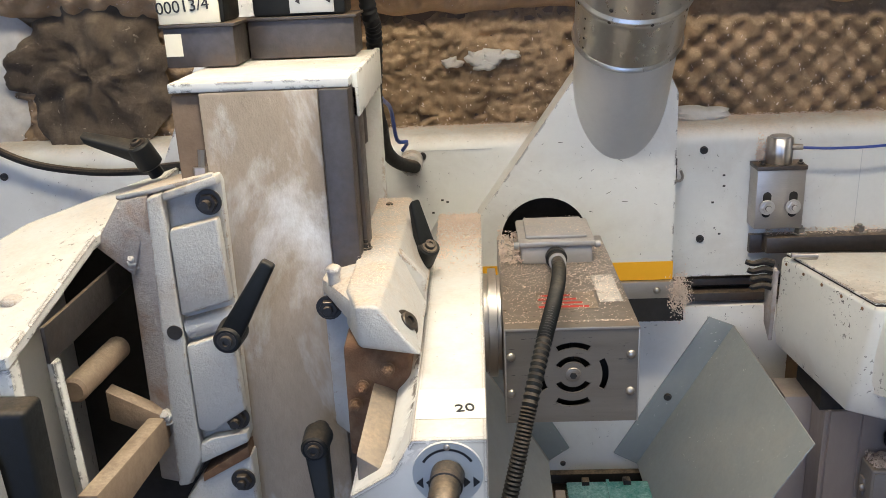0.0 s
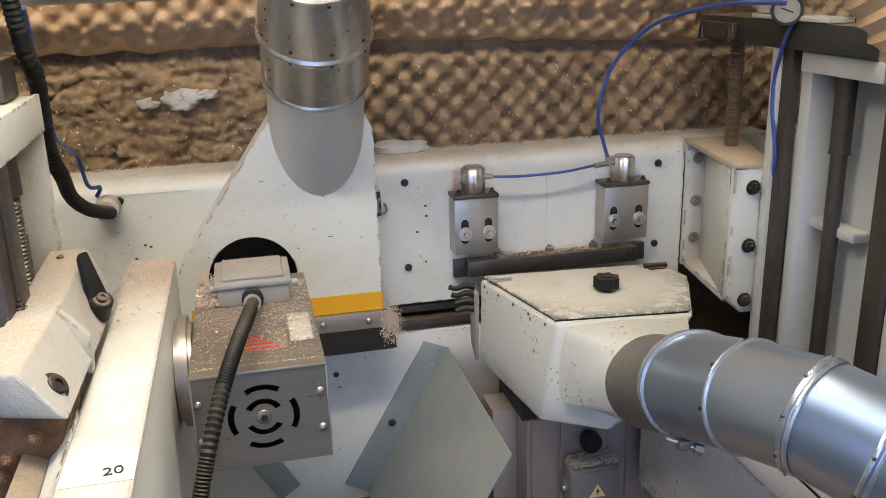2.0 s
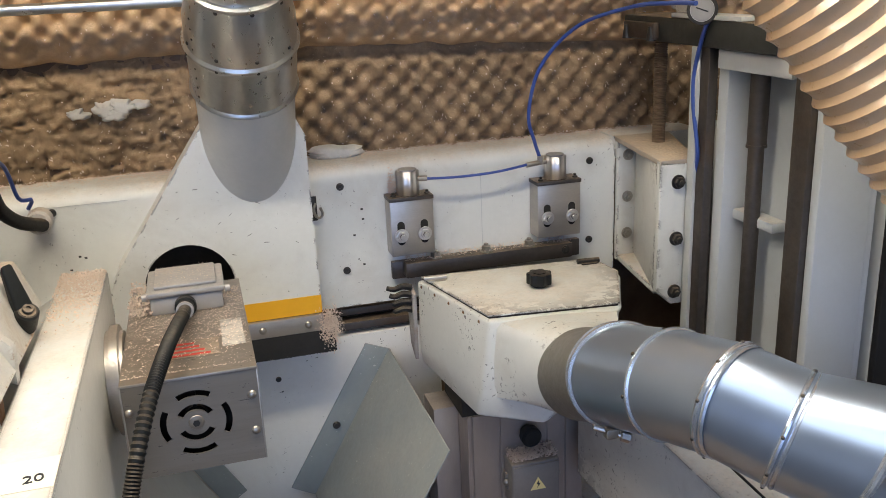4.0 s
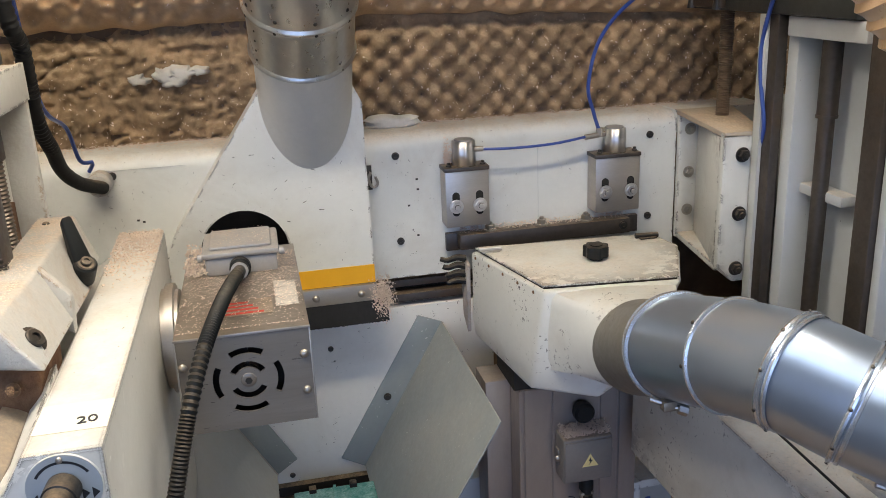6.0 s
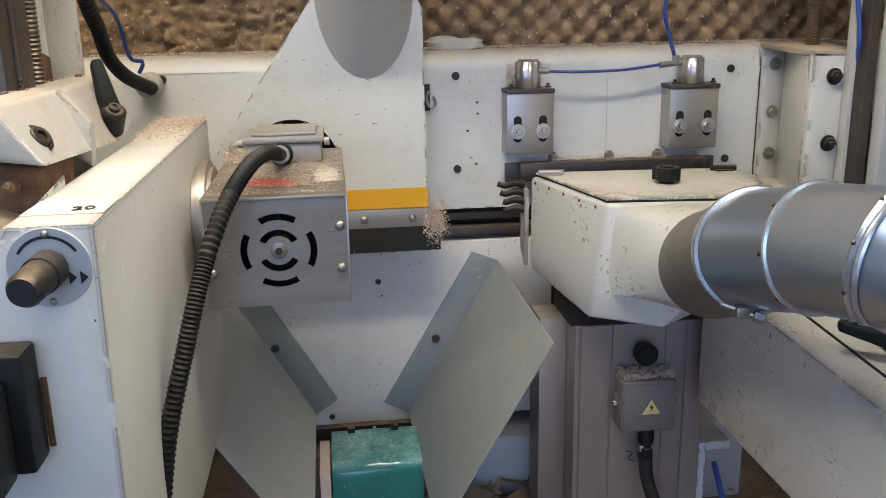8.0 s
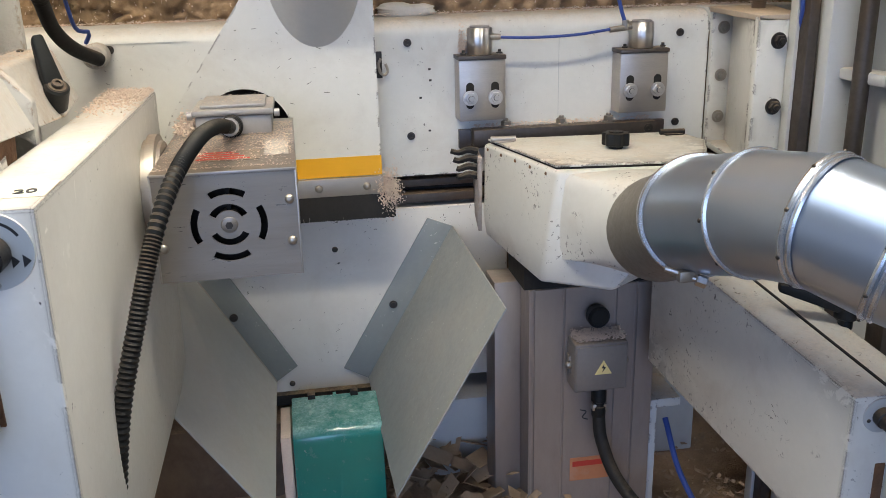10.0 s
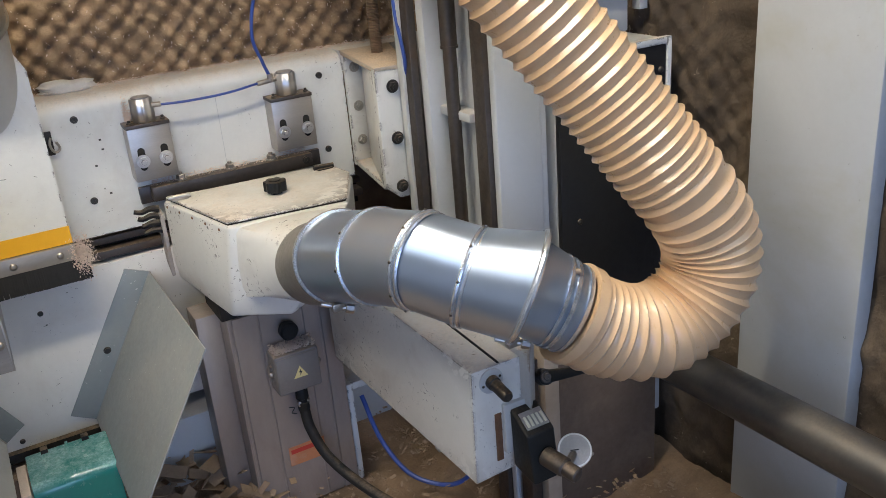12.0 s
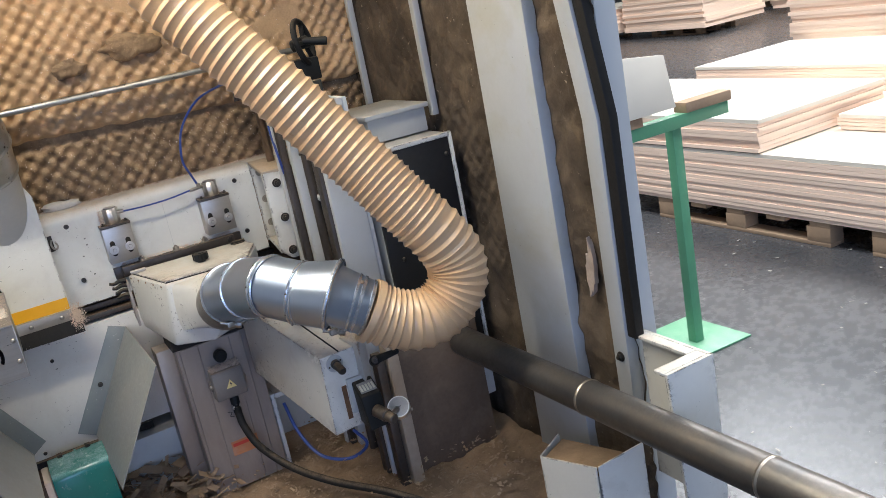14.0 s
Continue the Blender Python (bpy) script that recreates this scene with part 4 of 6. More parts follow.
flakes("clamp_chips", 420, lambda: ((0.422 + abs(random.gauss(0, 0.006)), 1.318 + random.gauss(0, 0.004), 1.189 + abs(random.gauss(0, 0.014))), 0.9), CHIP, "pinkish wood chips heaped beside the air cylinder", 0.0007, 0.0022)
tube_a = thing("air_tube", (0.58, 1.30, 1.205), "thin blue air tube linking the two clamps", "air tube")
part("tube", tube(spline([(0.470, 1.300, 1.212), (0.53, 1.296, 1.2095), (0.60, 1.296, 1.211), (0.665, 1.300, 1.218)], 0.006), 0.0022, 10), BLUE, tube_a)
part("fitting", cyl((0.463, 1.301, 1.213), (0.482, 1.300, 1.212), 0.0045, n=12), BOLT, tube_a)
part("fitting", cyl((0.655, 1.300, 1.216), (0.690, 1.300, 1.2195), 0.0045, n=12), BOLT, tube_a)
tube_b = thing("air_tube", (0.68, 1.30, 1.225), "blue air tube rising from the clamp in a wide loop", "air tube")
part("tube", tube(spline([(0.680, 1.300, 1.224), (0.669, 1.298, 1.255), (0.656, 1.290, 1.303), (0.674, 1.282, 1.378), (0.718, 1.24, 1.440), (0.758, 1.14, 1.470), (0.755, 1.02, 1.478), (0.752, 0.955, 1.479)], 0.006), 0.0030, 10), BLUE, tube_b)
part("fitting", cyl((0.681, 1.300, 1.216), (0.680, 1.300, 1.230), 0.0055, n=6), BOLT, tube_b)
latch = thing("small_latch", (0.297, 1.325, 1.165), "small bare metal latch ring on the white panel", "latch")
part("ring", tube(spline([(0.302, 1.322, 1.185), (0.298, 1.320, 1.176), (0.300, 1.320, 1.165), (0.306, 1.320, 1.160), (0.312, 1.320, 1.166), (0.308, 1.320, 1.178)], 0.003), 0.0022, 8), BOLT, latch)
part("plate", box(0.2935, 0.304, 1.3255, 1.3287, 1.155, 1.195, 0.0006), DARKBOLT, latch)

# ---- sanding head with the elbow duct ----
head = thing("sanding_head", (0.57, 1.11, 0.90), "chipped white sheet-metal sanding head with a black star knob", "sanding head")
top = [(0.446, 1.228), (0.491, 1.032), (0.682, 1.010), (0.742, 1.134), (0.731, 1.205)]
bot = [(0.441, 1.228), (0.478, 1.055), (0.560, 1.000), (0.735, 1.125), (0.728, 1.205)]
hb = bmesh.new()
mid = [(0.440, 1.232), (0.490, 1.026), (0.684, 1.004), (0.746, 1.134), (0.733, 1.210)]
levels = [[hb.verts.new((x, y, 0.905 + (0.018 if i == 0 else 0))) for i, (x, y) in enumerate(bot)], [hb.verts.new((x, y, 0.952)) for x, y in [(0.438, 1.232), (0.478, 1.035), (0.60, 0.988), (0.742, 1.13), (0.732, 1.209)]], [hb.verts.new((x, y, 1.0655)) for x, y in mid]]
for l0, l1 in zip(levels, levels[1:]):
    for i in range(5):
        hb.faces.new((l0[i], l0[(i + 1) % 5], l1[(i + 1) % 5], l1[i]))
hb.faces.new(levels[0][::-1]), hb.faces.new(levels[-1])
bmesh.ops.recalc_face_normals(hb, faces=hb.faces)
part("body", bev(hb, 0.006, 3), OUTLET, head)
part("lid_gap", prism([(x + (0.002 if x < 0.6 else -0.002), y + 0.002) for x, y in top], "z", 1.0655, 1.0685, 0), DARK, head)
part("lid", prism(top, "z", 1.0685, 1.0715, 0.001), CHIPPED, head)
knob = bmesh.new()
kx, ky = 0.601, 1.114
pts = [((kx + (0.0195 if i % 4 < 2 else 0.0165) * math.cos(2 * math.pi * i / 28)), (ky + (0.0195 if i % 4 < 2 else 0.0165) * math.sin(2 * math.pi * i / 28))) for i in range(28)]
knob.free()
part("star_knob", join(prism(pts, "z", 1.076, 1.0935, 0.002), cyl((kx, ky, 1.0715), (kx, ky, 1.077), 0.010, n=16), cyl((kx, ky, 1.0935), (kx, ky, 1.0950), 0.010, n=16)), BLACK, head, "black star knob")
for x, y, a in ((0.463, 1.205, 0.2), (0.715, 1.188, 0.0)):
    part("hinge", join(cyl((x - 0.018, y, 1.075), (x + 0.018, y - 0.004, 1.075), 0.0045, n=12), box(x - 0.014, x + 0.014, y - 0.012, y + 0.010, 1.0715, 1.0735, 0.0005)), BRUSHED if a else RUBBER, head)
part("side_flap", prism([(1.222, 1.045), (1.250, 1.050), (1.262, 1.00), (1.255, 0.95), (1.228, 0.93)], "x", 0.430, 0.436, 0.001), ROUGH, head, "worn dark flap")
for k in range(4):
    zf = 1.052 - 0.0125 * k
    pf = spline([(0.432, 1.236, zf), (0.418, 1.238, zf + 0.003), (0.404, 1.240, zf - 0.001), (0.392 + 0.003 * k, 1.242, zf + 0.002)], 0.004)
    part("rubber_finger", tube(pf, lambda i: 0.0058 - 0.0002 * i, 8), RUBBER, head, "dark rubber finger")
for i in range(5):
    part("edge_screw", dome((0.443 + 0.0098 * i, 1.215 - 0.042 * i, 1.058), (-1, -0.2, 0), 0.0025), RUST, head)

# the gored elbow: each bead ring by its centre, the way it faces and its radius
ELBOW = [
    ((0.592, 0.927, 1.010), (-0.29, -0.95, 0.11), 0.0645),
    ((0.590, 0.8275, 1.0543), (-0.113, -0.971, 0.212), 0.0640),
    ((0.6096, 0.7426, 1.0784), (0.156, -0.971, 0.182), 0.0630),
    ((0.6356, 0.6742, 1.0884), (0.417, -0.905, -0.087), 0.0630),
    ((0.6812, 0.6332, 1.0674), (0.633, -0.727, -0.265), 0.0642),
    ((0.7314, 0.5814, 1.0577), (0.731, -0.563, -0.385), 0.0715),
    ((0.8001, 0.5884, 1.0020), (0.774, -0.373, -0.512), 0.0580),
]
duct = thing("elbow_duct", (0.59, 0.93, 0.95), "shiny galvanised segmented elbow duct with bead joints and hose clamps", "duct")


def hoop(ring, grow=0.0, shift=0.0, n=56):
    """The points of a ring, grown and moved along the way that it faces."""
    c, d, r = Vector(ring[0]), Vector(ring[1]).normalized(), ring[2] + grow
    u = Vector((d.y, -d.x, 0)).normalized() * -1
    w = u.cross(d)
    return [c + d * shift + r * (math.cos(2 * math.pi * k / n) * u + math.sin(2 * math.pi * k / n) * w) for k in range(n)]


def loft(hoops):
    bm = bmesh.new()
    ls = [[bm.verts.new(p) for p in h] for h in hoops]
    for l0, l1 in zip(ls, ls[1:]):
        for k in range(len(l0)):
            bm.faces.new((l0[k], l0[(k + 1) % len(l0)], l1[(k + 1) % len(l0)], l1[k]))
    bmesh.ops.recalc_face_normals(bm, faces=bm.faces)
    return bm


def between(a, b, f):
    return [p.lerp(q, f) for p, q in zip(a, b)]


# square-to-round outlet from the head's front to the collar
C0R = hoop(ELBOW[0])
sq = [Vector(p) for p in ((0.491, 1.044, 1.062), (0.683, 1.024, 1.062), (0.650, 1.020, 0.936), (0.486, 1.055, 0.940))]
frame_pts = []
for k in range(56):
    p = C0R[k] - Vector(ELBOW[0][0])
    a = math.atan2(p.z, p.x)
    cx, cz = math.cos(a), math.sin(a)
    m = max(abs(cx), abs(cz))
    fx_, fz_ = 0.5 + 0.5 * cx / m, 0.5 - 0.5 * cz / m
    frame_pts.append(sq[0].lerp(sq[1], fx_).lerp(sq[3].lerp(sq[2], fx_), fz_))
part("outlet", loft([between(frame_pts, C0R, f) for f in (0, 0.3, 0.65, 0.9, 1.0)]), OUTLET, duct, "chipped white square-to-round outlet")
collar_mat = mat("dull_dark_collar", (0.27, 0.25, 0.22), 0.5, metal=0.6, var=0.15, fine=120, bump=0.1, chips=0.10, chip_size=150)
H = [hoop(r) for r in ELBOW]
part("collar", loft([hoop(ELBOW[0], 0.0010, -0.004), hoop(ELBOW[0], 0.0010)] + [between(H[0], H[1], f) for f in (0.25, 0.5, 0.75)] + [hoop(ELBOW[1], -0.0005, -0.004)]), collar_mat, duct, "dull dark metal collar")
for a, b in zip(H[1:5], H[2:6]):
    part("segment", loft([between(a, b, f) for f in (0, 0.33, 0.67, 1.0)]), GALV, duct)
sleeve0 = hoop((ELBOW[5][0], ELBOW[5][1], 0.0615), 0.0, 0.004)
part("end_sleeve", loft([H[5], sleeve0] + [between(sleeve0, H[6], f) for f in (0.3, 0.6, 0.8, 1.0)]), GALV, duct)
for k, (g, wd) in enumerate(((0.0042, 0.0040), (0.0030, 0.0030), (0.0030, 0.0034), (0.0030, 0.0034), (0.0042, 0.0046)), 1):
    part("bead", loft([hoop(ELBOW[k], -0.0005, -wd), hoop(ELBOW[k], 0.75 * g, -0.6 * wd), hoop(ELBOW[k], g, 0), hoop(ELBOW[k], 0.75 * g, 0.6 * wd), hoop(ELBOW[k], -0.0005, wd)]), BRIGHTGALV, duct)
    if k in (3, 4):
        part("bead", loft([hoop(ELBOW[k], -0.0005, 0.004), hoop(ELBOW[k], 0.0014, 0.006), hoop(ELBOW[k], 0.0014, 0.0085), hoop(ELBOW[k], -0.0005, 0.0105)]), BRIGHTGALV, duct)
        c = Vector(ELBOW[k][0])
        for p in hoop(ELBOW[k], 0.0030, 0.0, 9):
            part("rivet", dome(p, (p - c).normalized(), 0.0021), DARKBOLT, duct)
    if k == 2:
        c = Vector(ELBOW[k][0])
        for p in hoop(ELBOW[k], 0.0004, -0.0065, 8):
            part("rivet", dome(p, (p - c).normalized(), 0.0024), DARKBOLT, duct)
part("clamp_band", loft([hoop(ELBOW[1], 0.0004, -0.013), hoop(ELBOW[1], 0.0018, -0.0125), hoop(ELBOW[1], 0.0018, -0.0055), hoop(ELBOW[1], 0.0004, -0.005)]), BRIGHTGALV, duct, "steel hose clamp band")
for f0, f1 in ((0.52, 0.58), (0.66, 0.74), (0.92, 1.0)):
    a, b = between(sleeve0, H[6], f0), between(sleeve0, H[6], f1)
    ca, cb_ = sum(a, Vector()) / 56, sum(b, Vector()) / 56
    out = [[p + (p - c).normalized() * h for p in q] for q, c, h in ((a, ca, -0.0005), (a, ca, 0.0020), (b, cb_, 0.0020), (b, cb_, -0.0005))]
    part("clamp_band", loft(out), BRIGHTGALV, duct, "steel hose clamp band")


def clamp_screw(pcl, way):
    """Worm screw and housing of a hose clamp, lying along way."""
    d = Vector(way).normalized()
    part("clamp_screw", join(cyl(pcl - d * 0.022, pcl + d * 0.020, 0.0035, n=10), cyl(pcl + d * 0.012, pcl + d * 0.024, 0.0066, n=6, w=0.001), cyl(pcl + d * 0.022, pcl + d * 0.0245, 0.0035, n=12)), BOLT, duct)
    part("clamp_housing", bev(box(pcl.x - 0.008, pcl.x + 0.009, pcl.y - 0.006, pcl.y + 0.006, pcl.z - 0.0065, pcl.z + 0.006, 0.0), 0.0015, 2), BOLT, duct)


clamp_screw(Vector((0.563, 0.797, 0.999)), (0.85, -0.35, -0.30))
clamp_screw(Vector((0.722, 0.610, 0.972)), (0.80, -0.45, -0.25))
part("clamp_buckle", join(box(0.764, 0.790, 0.552, 0.566, 1.068, 1.074, 0.001), cyl((0.770, 0.556, 1.077), (0.788, 0.552, 1.071), 0.004, n=10)), BAREROD, duct, "rusty clamp buckle")

hose_path = spline([(0.798, 0.590, 0.999), (0.835, 0.576, 0.972), (0.876, 0.563, 0.954), (0.920, 0.552, 0.952), (0.962, 0.545, 0.972), (0.992, 0.540, 1.015), (0.994, 0.543, 1.065), (0.968, 0.552, 1.120), (0.920, 0.580, 1.195), (0.872, 0.620, 1.278), (0.808, 0.664, 1.378), (0.735, 0.702, 1.490), (0.660, 0.745, 1.60), (0.58, 0.79, 1.74), (0.52, 0.82, 2.0), (0.50, 0.83, 2.30)], 0.00235)
WAVE = [0.0, 0.10, 0.32, 0.62, 1.0, 0.45]
ho = thing("suction_hose", (0.86, 0.68, 0.90), "amber spiral suction hose curving up from the elbow duct", "hose")
part("hose", tube(hose_path, lambda i: 0.0600 + 0.0052 * WAVE[i % 6], 40), HOSE, ho)
part("end_cuff", tube(hose_path[:7], 0.0682, 44), HOSE, ho, "smooth amber end cuff")

# ---- aluminium profile post with its switch box ----
post = thing("profile_post", (0.57, 1.17, 0.46), "worn aluminium profile post standing in the sawdust", "profile post")
gro = [(0.481, 1.120), (0.486, 1.120), (0.486, 1.1235), (0.490, 1.1235), (0.490, 1.120), (0.533, 1.120), (0.533, 1.1222), (0.536, 1.1222), (0.536, 1.120), (0.612, 1.120), (0.612, 1.1222), (0.615, 1.1222), (0.615, 1.120), (0.643, 1.120), (0.643, 1.1235), (0.647, 1.1235), (0.647, 1.120), (0.676, 1.120), (0.676, 1.225), (0.481, 1.225)]
part("profile", prism(gro, "z", 0.455, 0.868, 0.0006, 1), ALU, post)
part("side_plate", box(0.440, 0.4805, 1.165, 1.225, 0.455, 0.868, 0.001), ALU, post)
part("top_gap", box(0.475, 0.670, 1.125, 1.22, 0.868, 0.906, 0), DARK, post)
part("sticker", box(0.548, 0.618, 1.1188, 1.1198, 0.545, 0.585, 0), ORANGE, post, "faded orange warning sticker")
part("sticker_bar", box(0.552, 0.612, 1.1183, 1.1188, 0.570, 0.579, 0), RED, post, "red printed bar")
part("pen_mark", tube(spline([(0.562, 1.1195, 0.668), (0.572, 1.1195, 0.664), (0.566, 1.1195, 0.655), (0.576, 1.1195, 0.650)], 0.002), 0.0008, 6), INK, post)
part("pen_mark", tube(spline([(0.584, 1.1195, 0.668), (0.584, 1.1195, 0.650), (0.594, 1.1195, 0.650)], 0.002), 0.0008, 6), INK, post)
sw = thing("switch_box", (0.579, 1.10, 0.718), "grey cast switch box with a warning triangle, dusty top", "switch box")
part("lid", box(0.541, 0.617, 1.0765, 1.0788, 0.722, 0.791, 0.002, 2), GREYBOX, sw)
part("box", box(0.539, 0.619, 1.079, 1.1195, 0.718, 0.795, 0.004, 3), GREYBOX, sw)
for x in (0.536, 0.622):
    part("ear", join(box(min(x, 0.58) if x < 0.58 else 0.617, 0.541 if x < 0.58 else x, 1.098, 1.112, 0.742, 0.770, 0.002)), GREYBOX, sw)
    part("ear_screw", dome((x, 1.098, 0.756), (0, -1, 0), 0.006), BOLT, sw)
part("warning_sign", prism([(0.568, 0.747), (0.594, 0.747), (0.581, 0.769)], "y", 1.0756, 1.0764, 0), mat("yellow_sticker", (0.75, 0.62, 0.28), 0.6, bump=0.0), sw, "yellow warning triangle sticker")
part("bolt_sign", prism([(0.5815, 0.763), (0.578, 0.757), (0.581, 0.7565), (0.579, 0.7505), (0.5845, 0.758), (0.5815, 0.7585)], "y", 1.0750, 1.0756, 0), INK, sw)
part("button", lathe((0.579, 1.119, 0.828), (0.579, 1.092, 0.828), [(0, 0.011), (0.4, 0.011), (0.42, 0.0165), (0.85, 0.0165), (1, 0.013)], 26), BLACK, sw, "round black push knob")
part("gland", lathe((0.583, 1.098, 0.718), (0.583, 1.096, 0.665), [(0, 0.010), (0.1, 0.0115), (0.45, 0.0115), (0.48, 0.009), (0.6, 0.009), (0.62, 0.0105), (0.9, 0.0105), (1, 0.008)], 18), BLACK, sw)
part("clip", box(0.572, 0.594, 1.090, 1.102, 0.680, 0.690, 0.001), BOLT, sw)
swc = thing("switch_cable", (0.583, 1.096, 0.67), "black cable curving down from the switch box into the sawdust", "cable")
part("cable", tube(spline([(0.583, 1.096, 0.672), (0.586, 1.085, 0.63), (0.605, 1.05, 0.575), (0.655, 0.97, 0.525), (0.72, 0.87, 0.50), (0.80, 0.75, 0.49), (0.88, 0.62, 0.47)], 0.008), 0.0095, 14), RUBBER, swc)
random.seed(21)
flakes("switch_chips", 900, lambda: ((random.uniform(0.541, 0.617), random.uniform(1.082, 1.118), 0.797 + abs(random.gauss(0, 0.004))), 0.6), CHIP, "wood chips heaped on the switch box", 0.0008, 0.0026)
br = thing("angle_bracket", (0.70, 1.19, 0.50), "white painted angle bracket beside the profile post", "bracket")
part("upright", box(0.680, 0.692, 1.13, 1.23, 0.45, 0.665, 0.002), WHITE, br)
part("arm", box(0.692, 0.735, 1.14, 1.23, 0.645, 0.660, 0.002), WHITE, br)
single("guard_disc", lathe((0.684, 1.150, 0.795), (0.704, 1.150, 0.795), [(0, 0.055), (0.2, 0.062), (0.8, 0.062), (1, 0.055)], 36), RUBBER, "dark round pulley beside the profile post", "pulley")

# ---- flange bracket and right-hand column ----
fb = thing("flange_bracket", (0.80, 1.22, 1.0), "white cast flange bracket with six bolts and a dusty brown top", "bracket")
part("back_flange", box(0.833, 0.872, 1.318, 1.329, 1.02, 1.240, 0.002), WHITE, fb)
part("web", hexa([(0.803, 1.134, 1.03), (0.812, 1.134, 1.03), (0.880, 1.318, 1.03), (0.866, 1.318, 1.03), (0.803, 1.134, 1.234), (0.812, 1.134, 1.234), (0.880, 1.318, 1.234), (0.866, 1.318, 1.234)], 0.003), WHITE, fb)
part("front_flange", prism([(0.803, 1.240), (0.853, 1.236), (0.853, 1.006), (0.830, 1.006), (0.803, 1.030)], "y", 1.121, 1.134, 0.002), WHITE, fb)
part("top_plate", hexa([(0.832, 1.330, 1.236), (0.803, 1.121, 1.234), (0.866, 1.121, 1.234), (0.935, 1.330, 1.236), (0.832, 1.330, 1.2445), (0.803, 1.121, 1.242), (0.866, 1.121, 1.242), (0.935, 1.330, 1.2445)], 0.001), mat("dust_covered_plate", (0.50, 0.42, 0.33), 0.7, var=0.15, fine=160, bump=0.3, dust=0.8, dust_col=(0.62, 0.47, 0.32), stain=0.4, stain_col=(0.62, 0.60, 0.56)), fb, "dusty tan top plate")
part("bottom_plate", hexa([(0.835, 1.318, 1.020), (0.806, 1.134, 1.022), (0.850, 1.134, 1.022), (0.880, 1.318, 1.020), (0.835, 1.318, 1.030), (0.806, 1.134, 1.032), (0.850, 1.134, 1.032), (0.880, 1.318, 1.030)], 0.001), WHITE, fb)
for z in (1.207, 1.116, 1.028):
    part("bolt", hexhead((0.834, 1.121, z), (0, -1, 0), 0.0085, 0.009), DARKBOLT, fb)
for z in (1.212, 1.137, 1.070):
    part("back_bolt", hexhead((0.852, 1.318, z), (0, -1, 0), 0.0075, 0.007), BOLT, fb)
part("rust_edge", box(0.848, 0.8535, 1.1195, 1.122, 1.125, 1.16, 0.0005), RUST, fb)

col = thing("guide_column", (0.90, 1.0, 0.46), "white steel guide column with dark machined rails and a lifting rod", "machine column")
part("rail", box(0.852, 0.868, 1.080, 1.118, 0.46, 1.415, 0.002), STEEL, col, "dark machined guide rail")
part("rail_edge", box(0.846, 0.8515, 1.100, 1.118, 0.46, 1.410, 0.0005), PALESHEET, col)
part("web", box(0.915, 0.945, 0.905, 1.12, 0.46, 1.39, 0.001), SHADEDWHITE, col)
part("side_wall", box(0.8685, 0.9145, 1.055, 1.079, 0.46, 1.385, 0.002), SHADEDWHITE, col)
part("rail", box(0.858, 0.905, 0.862, 0.895, 0.46, 1.415, 0.002), STEEL, col, "dark machined guide rail")
part("front_face", box(0.866, 0.946, 0.845, 0.861, 0.46, 1.405, 0.003), SHADEDWHITE, col)
part("outer_wall", box(0.9465, 0.958, 0.848, 1.12, 0.46, 1.405, 0.003), SHADEDWHITE, col)
part("lift_rod", join(cyl((0.884, 1.002, 0.47), (0.884, 1.002, 1.28), 0.0110, n=20), cyl((0.884, 1.002, 1.278), (0.884, 1.002, 1.385), 0.0135, n=20), cyl((0.884, 1.002, 1.277), (0.884, 1.002, 1.281), 0.0145, n=20)), STEEL, col, "dark round lifting rod")
for z in (1.16, 0.94):
    part("rod_guide", join(box(0.886, 0.914, 0.958, 1.054, z, z + 0.016, 0.004)), SHADEDWHITE, col)
part("top_cap", box(0.858, 0.945, 0.904, 1.068, 1.382, 1.409, 0.002), SHADEDWHITE, col)
part("grease_nipple", join(cyl((0.872, 0.970, 0.930), (0.872, 0.970, 0.955), 0.004, n=8), dome((0.872, 0.970, 0.955), (0, 0, 1), 0.005)), BOLT, col)
cross = thing("cross_beam", (0.83, 1.05, 1.42), "black steel cross beam with worn paint above the column", "beam")
part("beam", box(0.848, 0.935, 0.915, 1.335, 1.4105, 1.449, 0.003), mat("black_worn_beam", (0.030, 0.032, 0.030), 0.5, var=0.3, bump=0.1, dust=0.5), cross)
part("top_strip", box(0.846, 0.885, 1.00, 1.18, 1.4495, 1.456, 0.001), PALESHEET, cross)
part("bracket", box(0.836, 0.8475, 1.215, 1.315, 1.414, 1.440, 0.003), STEEL, cross)
for y in (1.225, 1.305):
    part("nut", cyl((0.838, y, 1.412), (0.838, y, 1.434), 0.008, 0.005, n=8), DARKBOLT, cross)
part("block", box(0.870, 0.945, 0.93, 0.985, 1.4495, 1.50, 0.003), BLACK, cross)
part("valve", join(cyl((0.858, 1.13, 1.468), (0.858, 1.19, 1.468), 0.008, n=16, w=0.001), box(0.850, 0.866, 1.145, 1.175, 1.4565, 1.476, 0.002)), CAST, cross, "dusty brass valve body")
spin = thing("threaded_spindle", (0.874, 1.255, 1.2445), "rusty threaded spindle rising from the bracket", "spindle")
part("thread", lathe((0.874, 1.255, 1.2435), (0.874, 1.255, 1.411), [(i / 120, 0.0095 if i % 2 else 0.0112) for i in range(121)], 18), mat("rusty_thread", (0.26, 0.18, 0.12), 0.55, metal=0.5, var=0.25, bump=0.2), spin)
gau = thing("pressure_gauge", (0.838, 1.08, 1.4565), "small round pressure gauge with a pale face", "gauge")
gc0, gd = Vector((0.835, 1.077, 1.464)), Vector((-0.55, -0.83, 0.05)).normalized()
